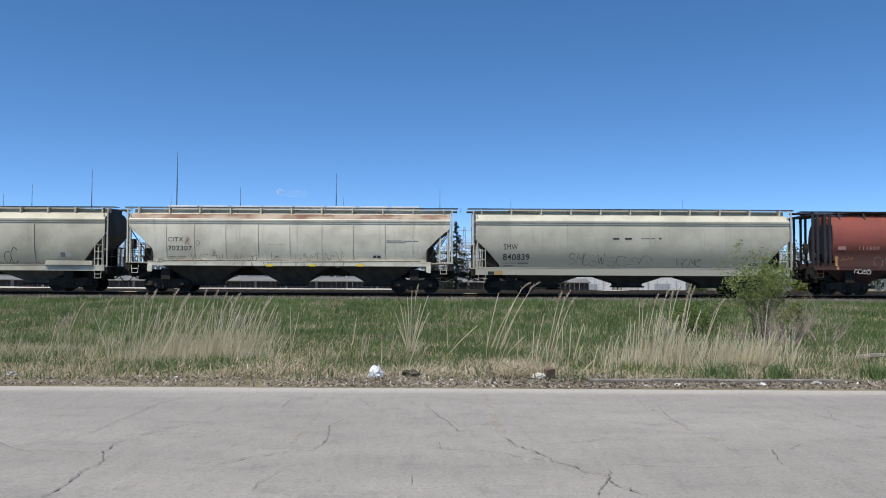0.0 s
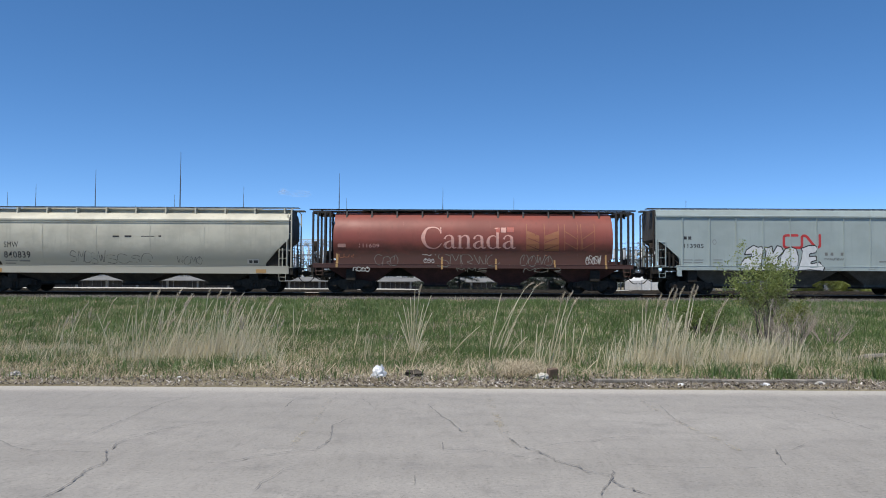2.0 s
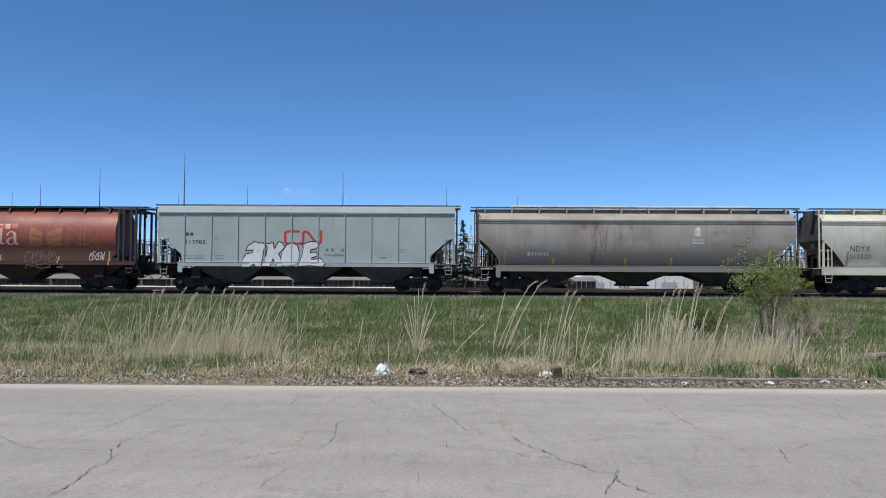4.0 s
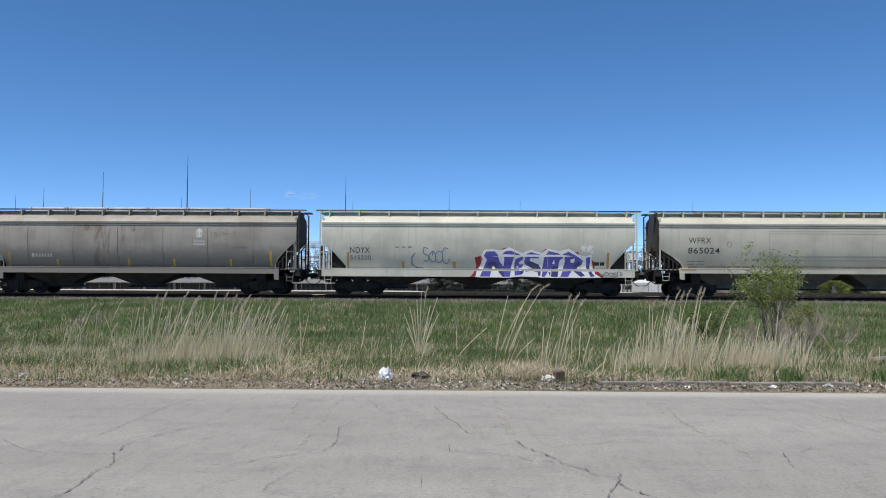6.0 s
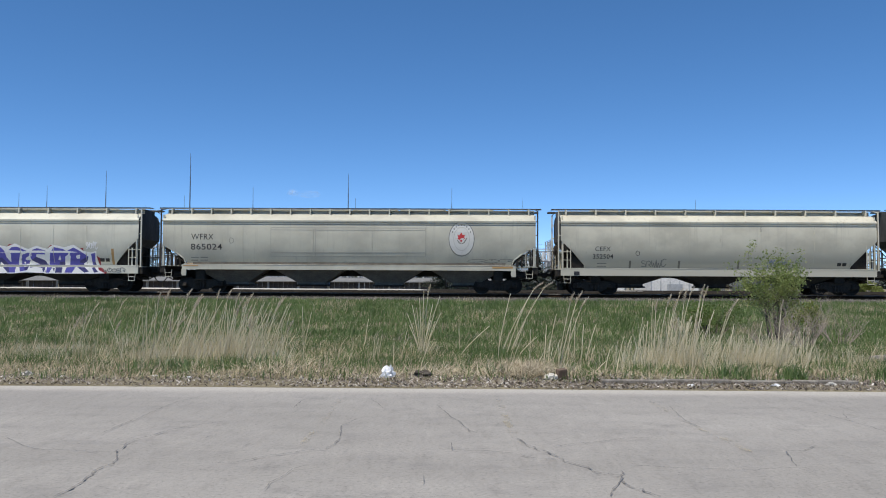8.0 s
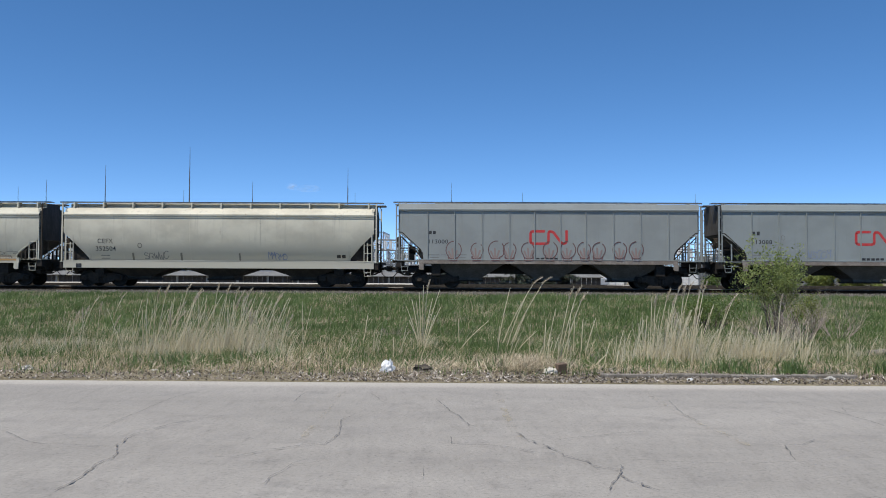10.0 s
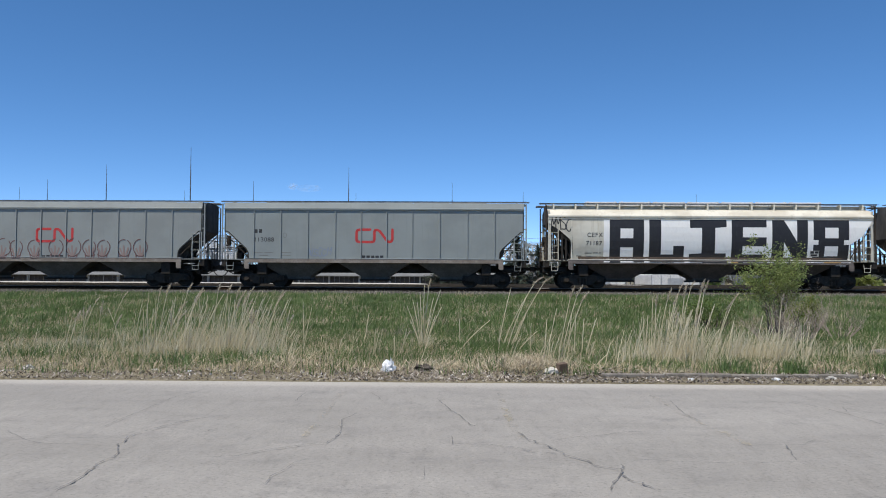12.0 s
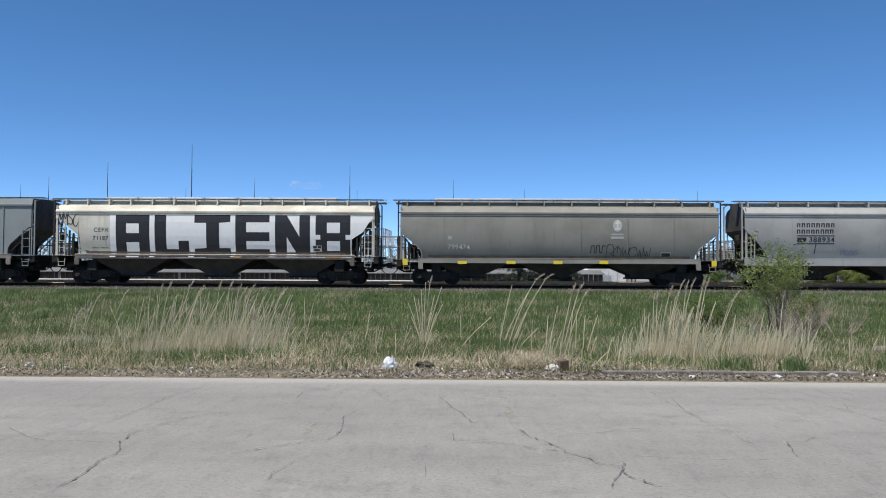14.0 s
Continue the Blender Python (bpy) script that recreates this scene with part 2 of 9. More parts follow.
def build_track():
    n = 400
    for name, prof, material, label in (
            ("ballast_shoulder", ((-3.8, -0.66), (-2.75, -0.36), (-1.95, -0.22)), BALLAST, "grey crushed stone on the shoulder of the track"),
            ("ballast", ((-1.95, -0.22), (-1.55, -0.19), (-0.6, -0.2), (0.6, -0.2), (1.55, -0.19), (2.2, -0.24), (3.4, -0.75)), BLACK_GRIT, "blackish ballast between the sleepers")):
        bm = bmesh.new()
        rows = []
        for k in range(n + 1):
            x = -260 + 520 * k / n
            rows.append([bm.verts.new((x, TRACK_Y + y, RAIL_Z + z + 0.05 * noise.noise((x * 2.1, y * 3, 0)))) for y, z in prof])
        for a, b in zip(rows, rows[1:]):
            for k in range(len(prof) - 1):
                bm.faces.new((a[k], a[k + 1], b[k + 1], b[k]))
        solid(name, bm, material, label, "ballast", kind="structure")
    # loose stones that show along the edge
    bm = bmesh.new()
    rnd = random.Random(2)
    for _ in range(5200):
        x, d = rnd.uniform(-28, 28), rnd.uniform(-3.1, -1.9)
        z = np.interp(d, (-3.8, -2.75, -1.95), (-0.66, -0.36, -0.22))
        r = rnd.uniform(0.02, 0.05)
        c = Vector((x, TRACK_Y + d, RAIL_Z + z + r * 0.4))
        top = [bm.verts.new(c + Vector((rnd.gauss(0, 0.2) * r, rnd.gauss(0, 0.2) * r, r)))]
        ring = [bm.verts.new(c + Vector((math.cos(a) * r * rnd.uniform(0.7, 1.3), math.sin(a) * r * rnd.uniform(0.7, 1.3), -r * 0.3))) for a in (0, 1.3, 2.6, 3.8, 5.0)]
        for i in range(5):
            bm.faces.new((ring[i], ring[(i + 1) % 5], top[0]))
    solid("ballast_stones", bm, STONES, "loose grey ballast stones", "ballast", kind="stuff")
    for side in (-1, 1):
        y = TRACK_Y + side * 0.755
        rail = thing("rail", (0, 0, 0), "rusty steel rail with a polished top", "rail", "rails of the track", "structure")
        bm = bmesh.new()
        prism(bm, ((-0.07, -0.18), (0.07, -0.18), (0.07, -0.165), (0.01, -0.145), (0.01, -0.045), (0.033, -0.035), (0.033, -0.02), (-0.033, -0.02), (-0.033, -0.035), (-0.01, -0.045), (-0.01, -0.145), (-0.07, -0.165)), -260, 260)
        bmesh.ops.transform(bm, matrix=Matrix.Translation((0, y, RAIL_Z)) @ Matrix.Rotation(radians(90), 4, "Z"), verts=bm.verts)
        part("web", bm, RAIL_SIDE, rail)
        bm = bmesh.new()
        prism(bm, ((-0.037, -0.030), (0.037, -0.030), (0.037, -0.020), (0.018, 0.0), (-0.018, 0.0), (-0.037, -0.020)), -260, 260)
        bmesh.ops.transform(bm, matrix=Matrix.Translation((0, y, RAIL_Z)) @ Matrix.Rotation(radians(90), 4, "Z"), verts=bm.verts)
        part("running_surface", bm, RAIL_TOP, rail, "polished steel running surface")
    bm = bmesh.new()
    for k in range(-480, 481):
        if abs(k) > 140:
            box(bm, k * 0.53 - 0.11, k * 0.53 + 0.11, TRACK_Y - 1.3, TRACK_Y + 1.3, RAIL_Z - 0.34, RAIL_Z - 0.178)
    ties = thing("sleepers", (0, 0, 0), "dark creosoted wooden sleepers in the ballast", "sleeper", kind="structure")
    part("far_sleepers", bm, TIE_WOOD, ties, kind="stuff")
    bm = bmesh.new()
    box(bm, -0.11, 0.11, -1.3, 1.3, -0.34, -0.178)
    first = None
    for k in range(-140, 141):
        ob = part("sleeper", first or bm, TIE_WOOD, ties)
        first = ob.data
        ob.location = (k * 0.53, TRACK_Y + 0.02 * math.sin(k * 7.3), RAIL_Z)


def build_service_road():
    """A dark bank just beyond the track with a pale gravel road on it, heights fitted to the camera's view."""
    bm = bmesh.new()
    rows = []
    for k in range(241):
        x = -180 + 1.5 * k
        rows.append([bm.verts.new((x, y, z + 0.025 * noise.noise((x * 0.6, y, 7)))) for y, z in ((50.6, 0.5), (51.6, 1.38), (52.6, 1.445), (57.0, 1.445), (61.2, 1.44), (64.5, 0.5))])
    for a, b in zip(rows, rows[1:]):
        for k in range(5):
            bm.faces.new((a[k], a[k + 1], b[k + 1], b[k]))
    solid("bank", bm, BLACK_GRIT, "low dark bank beyond the track", "bank", kind="structure")
    for x0, x1 in ((-95, -1.0), (10.2, 13.6)):
        bm = bmesh.new()
        rows = []
        n = int((x1 - x0) / 0.6)
        for k in range(n + 1):
            x = x0 + (x1 - x0) * k / n
            fall = smooth(0, 2.5, min(x - x0, x1 - x))
            rows.append([bm.verts.new((x, y, max(0.5, z - 0.06 * (1 - fall)) + 0.02 * noise.noise((x * 0.9, y, 3)))) for y, z in ((52.9, 1.30), (53.1, 1.48), (54.0, 1.49), (55.0, 1.49), (56.4, 1.49), (56.8, 1.30))])
        for a, b in zip(rows, rows[1:]):
            for k in range(5):
                bm.faces.new((a[k], a[k + 1], b[k + 1], b[k]))
        solid("service_road", bm, GRAVEL, "pale gravel service road beside the track", "road", kind="structure")


build_ground()
build_track()
build_service_road()


# ---- the train ----
# Car space: x from the coupling at its left, y from the track's middle (the near side is negative), z from the rail's top.
def side_of(shape):
    """Half outline of the body: (z, half width) up the side, then the roof."""
    if shape == "round":
        side = ((1.05, 1.14), (1.3, 1.28), (1.6, 1.40), (1.95, 1.495), (2.35, 1.56), (2.8, 1.595), (3.2, 1.60), (3.5, 1.58), (3.60, 1.567))
        roof = ((3.605, 1.602), (3.635, 1.604), (3.642, 1.572), (3.705, 1.570), (3.712, 1.622), (3.80, 1.63), (3.84, 1.60), (4.14, 1.18), (4.20, 0.98), (4.21, 0.76), (4.44, 0.75), (4.47, 0.0))
    elif shape == "flat":
        side = ((1.2, 1.53), (1.6, 1.53), (2.2, 1.53), (2.8, 1.53), (3.4, 1.53), (4.06, 1.53))
        roof = ((4.07, 1.60), (4.15, 1.61), (4.17, 1.585), (4.44, 1.51), (4.465, 1.44), (4.48, 1.2), (4.53, 0.7), (4.56, 0.0))
    else:
        c, r = 2.76, 1.58
        side = tuple((c - r * math.cos(a), r * math.sin(a)) for a in np.radians((62, 72, 82, 92, 102, 112, 122, 130)))
        roof = tuple((c - r * math.cos(a), r * math.sin(a)) for a in np.radians((138, 146, 154, 162, 170))) + ((c + r, 0.0),)
    return side, roof


def half_width(shape, z):
    side, _ = side_of(shape)
    zs, ws = zip(*side)
    return float(np.interp(z, zs, ws))


def body_shell(shape, x0, x1, cut, z_sill):
    """The tank of the car, its lower corners cut away over the end platforms."""
    z_end, reach, z_in = cut
    side, roof = side_of(shape)
    stations = [(x0, z_end), (x0 + reach * 0.5, (z_end + z_in) / 2 + 0.06), (x0 + reach, z_in), (x0 + reach + 0.05, z_sill)]
    n = 24
    inner = [(x0 + reach + 0.05 + (x1 - x0 - 2 * reach - 0.1) * k / n, z_sill) for k in range(1, n)]
    stations += inner + [(x0 + x1 - x, z) for x, z in stations[::-1]]
    bm = bmesh.new()
    rings = []
    top = side[-1][0]
    for x, low in stations:
        ring = []
        for z in [low + (top - low) * k / 9 for k in range(10)]:
            ring.append((half_width(shape, z), z))
        ring += [(w, z) for z, w in roof]
        pts = [(-w, z) for w, z in ring] + [(w, z) for w, z in ring[-2::-1]]
        rings.append([bm.verts.new((x, y, z)) for y, z in pts])
    m = len(rings[0])
    for a, b in zip(rings, rings[1:]):
        for k in range(m):
            f = bm.faces.new((a[k], b[k], b[(k + 1) % m], a[(k + 1) % m]))
            f.smooth = True
    bm.faces.new(rings[0])
    bm.faces.new(rings[-1][::-1])
    bmesh.ops.recalc_face_normals(bm, faces=bm.faces)
    # end faces take a dark colour that holds their shade as well as soot
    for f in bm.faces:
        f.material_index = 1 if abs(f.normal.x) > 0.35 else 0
    for e in bm.edges:
        if len(e.link_faces) == 2 and e.calc_face_angle(0) > 0.45:
            e.smooth = False
    return bm


MADE = {}


def shared(key, build, material):
    """A mesh made once and shared by alike pieces."""
    if key not in MADE:
        bm = bmesh.new()
        build(bm)
        me = bpy.data.meshes.new(key.split("/")[0])
        bm.to_mesh(me)
        bm.free()
        me.materials.append(material)
        MADE[key] = me
    return MADE[key]


def put(name, key, build, material, parent, at=(0, 0, 0), turn=0, label=""):
    ob = part(name, shared(key, build, material), material, parent, label)
    ob.location, ob.rotation_euler = at, (0, 0, turn)
    return ob


WHEEL_R, AXLES, BODY_Z = 0.455, (-0.89, 0.89), 1.57
WHEELSETS = []


def side_frame(bm):
    out = ((-1.18, 0.36), (-1.18, 0.58), (-0.98, 0.64), (-0.55, 0.74), (0.55, 0.74), (0.98, 0.64), (1.18, 0.58), (1.18, 0.36), (0.72, 0.36), (0.5, 0.22), (0.34, 0.17), (-0.34, 0.17), (-0.5, 0.22), (-0.72, 0.36))
    prism(bm, out, -0.07, 0.07)
    for x in AXLES:
        box(bm, x - 0.14, x + 0.14, -0.13, 0.1, 0.34, 0.60, 0.02)
        bar(bm, (x, -0.19, 0.455), (x, -0.13, 0.455), 0.10, 12)
    for x in (-0.17, 0.0, 0.17):
        bar(bm, (x, -0.09, 0.22), (x, -0.09, 0.52), 0.065, 8)
    box(bm, -0.32, 0.32, -0.16, 0.0, 0.53, 0.63, 0.015)


def wheelset(bm):
    for s in (-1, 1):
        n = len(bm.verts)
        disc(bm, 0, 0, -0.82, -0.69, WHEEL_R)
        if s > 0:
            bm.verts.ensure_lookup_table()
            for v in list(bm.verts)[n:]:
                v.co.y = -v.co.y
    bar(bm, (0, -0.98, 0), (0, 0.98, 0), 0.08, 10)
    bmesh.ops.recalc_face_normals(bm, faces=bm.faces)


def truck(car, x):
    t = put("truck", "truck/bolster", lambda bm: (box(bm, -0.2, 0.2, -1.1, 1.1, 0.45, 0.72, 0.03), box(bm, -0.9, -0.5, -0.75, 0.75, 0.5, 0.56), box(bm, 0.5, 0.9, -0.75, 0.75, 0.5, 0.56), box(bm, -0.42, -0.30, -0.8, 0.8, 0.22, 0.5), box(bm, 0.30, 0.42, -0.8, 0.8, 0.22, 0.5)), STEEL_DARK, car, (x, 0, RAIL_Z - BODY_Z), 0, "black cast steel wheel truck")
    for side in (-1, 1):
        put("side_frame", "side_frame/a", side_frame, STEEL_BROWN, t, (0, side * 1.0, 0), 0 if side < 0 else math.pi)
    for a in AXLES:
        WHEELSETS.append(put("wheelset", "wheelset/a", wheelset, STEEL_DARK, t, (a, 0, WHEEL_R)))


def coupler(bm):
    box(bm, -0.02, 0.75, -0.07, 0.07, 0.76, 0.92, 0.02)
    box(bm, -0.16, 0.10, -0.16, 0.12, 0.70, 0.98, 0.04)
    bar(bm, (0.1, -0.2, 1.0), (0.62, -0.9, 0.82), 0.015)


def hose(bm):
    pts = [(0.55 - 0.55 * t, -0.28 + 0.1 * t, 0.72 - 0.38 * math.sin(math.pi * min(1, t * 0.62))) for t in np.linspace(0, 1, 8)]
    pipe(bm, pts, 0.024, 6)


def sill_step(z0):
    def build(bm):
        for x in (-0.2, 0.2):
            bar(bm, (x, 0, z0), (x * 0.8, 0, z0 - 0.42), 0.016)
        for z in (z0 - 0.2, z0 - 0.42):
            bar(bm, (-0.18, 0, z), (0.18, 0, z), 0.016)
    return build


def ladder(z0, z1, w=0.42):
    def build(bm):
        for x in (0, w):
            box(bm, x - 0.022, x + 0.022, -0.02, 0.02, z0, z1)
        n = max(2, int((z1 - z0) / 0.38))
        for k in range(n + 1):
            z = z0 + 0.06 + (z1 - z0 - 0.12) * k / n
            bar(bm, (0, 0, z), (w, 0, z), 0.016)
    return build


def end_gear(car, s, side, paint):
    """Platform, posts, ladders, coupler and truck at one end. side: -1 the left end, 1 the right."""
    length, z_sill = s["length"], s["sill"][0]
    x_at = (lambda d: d) if side < 0 else (lambda d: length - d)
    turn = 0 if side < 0 else math.pi
    z_end, reach, z_in = s["cut"]
    z_low, inset = s["sill"][1], s["inset"]
    style = s["ends"]

    def span(bm, d0, d1, *rest):
        a, b = sorted((x_at(d0), x_at(d1)))
        box(bm, a, b, *rest)

    put("coupler", "coupler/a", coupler, STEEL_BROWN, car, (x_at(0), 0, 0), turn)
    put("brake_hose", "brake_hose/a", hose, STEEL_DARK, car, (x_at(0), 0, 0), turn)
    bm = bmesh.new()
    span(bm, 0.42, 3.9, -0.34, 0.34, 0.62, 1.04)
    span(bm, 0.50, 0.78, -1.48, 1.48, z_sill - 0.42, z_sill - 0.06)
    span(bm, 0.50, 0.60, -0.95, 0.95, 0.66, z_sill - 0.42)
    span(bm, 2.45, 2.95, -1.35, 1.35, 0.48, 1.08)
    part("draft_sill", bm, STEEL_DARK, car, "black steel draft sill")
    bm = bmesh.new()
    span(bm, 0.52, inset + reach, -1.5, 1.5, z_sill - 0.06, z_sill - 0.02)
    part("end_platform", bm, paint if style != "cage" else STEEL_DARK, car)
    # slope sheet stiffeners and shear plate, coloured dark for the shade of the end
    if style == "plate":
        for y in (-1.25, 1.17):
            bm = bmesh.new()
            prism(bm, [(x_at(inset + 0.42), z_end - 0.15), (x_at(inset + reach + 0.04), z_in + 0.25), (x_at(inset + reach + 0.04), z_sill - 0.03), (x_at(inset + 0.42), z_sill - 0.03)], y, y + 0.05)
            part("shear_plate", bm, STEEL_DARK, car, "shear plate under the end slope, its shade in its dark colour")
    else:
        for y in (-0.5, 0.42):
            bm = bmesh.new()
            prism(bm, [(x_at(inset + reach - 0.35), z_in + 0.2), (x_at(inset + reach), z_in + 0.1), (x_at(inset + reach), z_sill - 0.03), (x_at(inset + reach - 0.12), z_sill - 0.03)], y, y + 0.06)
            part("shear_plate", bm, STEEL_DARK if style != "frame" else s["under"], car, "shear plate under the end slope, its shade in its dark colour")
    if style in ("frame", "bars"):
        for y in (-1.48, 1.48):
            bm = bmesh.new()
            pts = [(x_at(inset + 0.04), y, z_end + 0.02), (x_at(inset + 0.2), y, z_end), (x_at(inset + reach - 0.12), y, z_in + 0.15), (x_at(inset + reach), y, z_in - 0.1), (x_at(inset + reach), y, z_sill)]
            pipe(bm, pts, 0.065 if style == "frame" else 0.03, 6)
            part("end_frame", bm, STEEL_DARK if style == "frame" else paint, car, "dark tubular frame round the end opening" if style == "frame" else "")
    # uprights
    top = min(z_end + 0.9, 4.1)
    uprights = {"plate": (0.14, 0.42), "frame": (0.10, 0.62), "bars": (0.10, 0.34, 0.58, 0.82, 1.04), "cage": (0.05, 0.32, 0.72, 1.0)}[style]
    upright_w = {"cage": 0.055, "bars": 0.042}.get(style, 0.03)
    for y in (-1.5, 1.5):
        for k, d in enumerate(uprights):
            zt = 4.25 if style == "cage" else (4.1 if k == 0 else z_end + (z_in - z_end) * min(1, (d + 0.1) / reach) + 0.02)
            tall = zt - z_sill + 0.05
            put("upright", "upright/%.2f/%s" % (tall, s["name"]), lambda bm: box(bm, -upright_w, upright_w, -upright_w, upright_w, 0, tall), WALK_BLACK if style == "cage" else (STEEL_DARK if style == "bars" and k else paint), car, (x_at(inset + d - 0.06), y, z_sill - 0.05))
    # corner posts that carry the ends of the roof walks
    if style != "cage":
        for y in (-1.5, 1.5):
            bm = bmesh.new()
            box(bm, -0.035, 0.035, -0.035, 0.035, z_sill - 0.05, 4.40)
            for z in (z_sill + 0.9, 3.0, 3.75):
                box(bm, 0.0, 0.2, -0.02, 0.02, z, z + 0.05)
            bar(bm, (0, 0, 4.36), (0.05, -0.75 * (1 if y > 0 else -1) * (1 if side < 0 else -1), 4.50), 0.025)
            post = part("corner_post", bm, paint if style in ("plate", "frame") else STEEL_BROWN, car)
            post.location, post.rotation_euler = (x_at(inset - 0.12), y, 0), (0, 0, turn)
    # ladders, grab irons and steps
    for y in (-1.56, 1.56):
        near = (side > 0) == (y < 0) or style == "plate" or s.get("four_ladders")
        if near and style != "cage":
            put("ladder", "ladder/%.2f/%s" % (z_end, s["name"]), ladder(z_sill - 0.05, z_end - 0.1), paint, car, (x_at(inset + 0.12), y, 0), turn)
        put("step", "step/%.2f/%s" % (z_low, s["name"]), sill_step(z_low + 0.02), paint, car, (x_at(inset + 0.35), y, 0))
    bm = bmesh.new()
    xr = x_at(0.58)
    for y in (-1.3, -0.65, 0.65, 1.3):
        bar(bm, (xr, y, z_sill - 0.05), (xr, y, z_sill + 1.05), 0.02)
    for z in (z_sill + 0.55, z_sill + 1.05):
        bar(bm, (xr, -1.3, z), (xr, 1.3, z), 0.02)
    part("handrail", bm, s["under"] if style != "cage" else STEEL_DARK, car)
    bm = bmesh.new()
    bar(bm, (x_at(1.15), -0.95, 0.78), (x_at(1.75), -0.95, 0.78), 0.16, 12)
    part("air_reservoir", bm, STEEL_DARK, car, "dark air reservoir under the platform")
    for y, z in ((-1.2, 0.62), (-0.5, 0.48), (0.6, 0.5)):
        bm = bmesh.new()
        pipe(bm, [(x_at(0.45), y * 0.5, z + 0.2), (x_at(0.9), y, z), (x_at(1.5), y, z + 0.05), (x_at(1.7), y * 0.7, z + 0.2)], 0.028, 6)
        part("brake_rod", bm, STEEL_BROWN, car, "dusty brake rod")
    bm = bmesh.new()
    box(bm, *sorted((x_at(0.95), x_at(1.2))), -0.7, 0.7, 0.45, 0.72, 0.02)
    part("brake_lever_box", bm, STEEL_BROWN, car, "dusty brake lever housing")
    if style in ("frame", "bars"):
        for y in (-1.44, 1.44):
            bm = bmesh.new()
            bar(bm, (x_at(inset + 0.06), y, z_end - 0.15), (x_at(inset + reach - 0.06), y, z_sill + 0.12), 0.028)
            bar(bm, (x_at(inset + 0.02), y, z_sill + 0.62), (x_at(inset + reach * 0.8), y, z_sill + 0.62), 0.022)
            part("end_brace", bm, STEEL_BROWN, car, "brown diagonal brace across the end opening")
    # crossover grating and its toe board over the coupler
    bm = bmesh.new()
    for k in range(5):
        box(bm, *sorted((x_at(0.30 + 0.05 * k), x_at(0.335 + 0.05 * k))), -0.9, 0.9, z_sill - 0.08, z_sill - 0.04)
    box(bm, *sorted((x_at(0.27), x_at(0.29))), -0.9, 0.9, z_sill - 0.16, z_sill - 0.02)
    part("crossover_walk", bm, STEEL_BROWN, car)
    if side < 0:
        # hand brake: wheel, gear case and the chain rod below it
        bm = bmesh.new()
        rim = [(x_at(0.50), -0.55 + 0.28 * math.cos(k * math.tau / 16), z_sill + 1.0 + 0.28 * math.sin(k * math.tau / 16)) for k in range(17)]
        pipe(bm, rim, 0.022, 5)
        for k in range(4):
            bar(bm, (x_at(0.50), -0.55, z_sill + 1.0), rim[k * 4], 0.014, 5)
        box(bm, *sorted((x_at(0.53), x_at(0.70))), -0.75, -0.35, z_sill + 0.75, z_sill + 1.3, 0.03)
        bar(bm, (x_at(0.62), -0.55, z_sill + 0.75), (x_at(0.62), -0.55, 0.7), 0.02, 5)
        part("hand_brake", bm, STEEL_BROWN, car, "dusty hand brake wheel and gear case")
        bm = bmesh.new()
        bar(bm, (x_at(inset + 0.5), -0.35, z_sill + 0.55), (x_at(inset + 0.9), -0.35, z_sill + 0.55), 0.24, 14)
        box(bm, x_at(inset + 0.55), x_at(inset + 0.85), -0.9, -0.45, z_sill, z_sill + 0.35, 0.03)
        part("brake_cylinder", bm, STEEL_DARK, car, "dark brake cylinder on the end platform")
    truck(car, x_at(2.68))


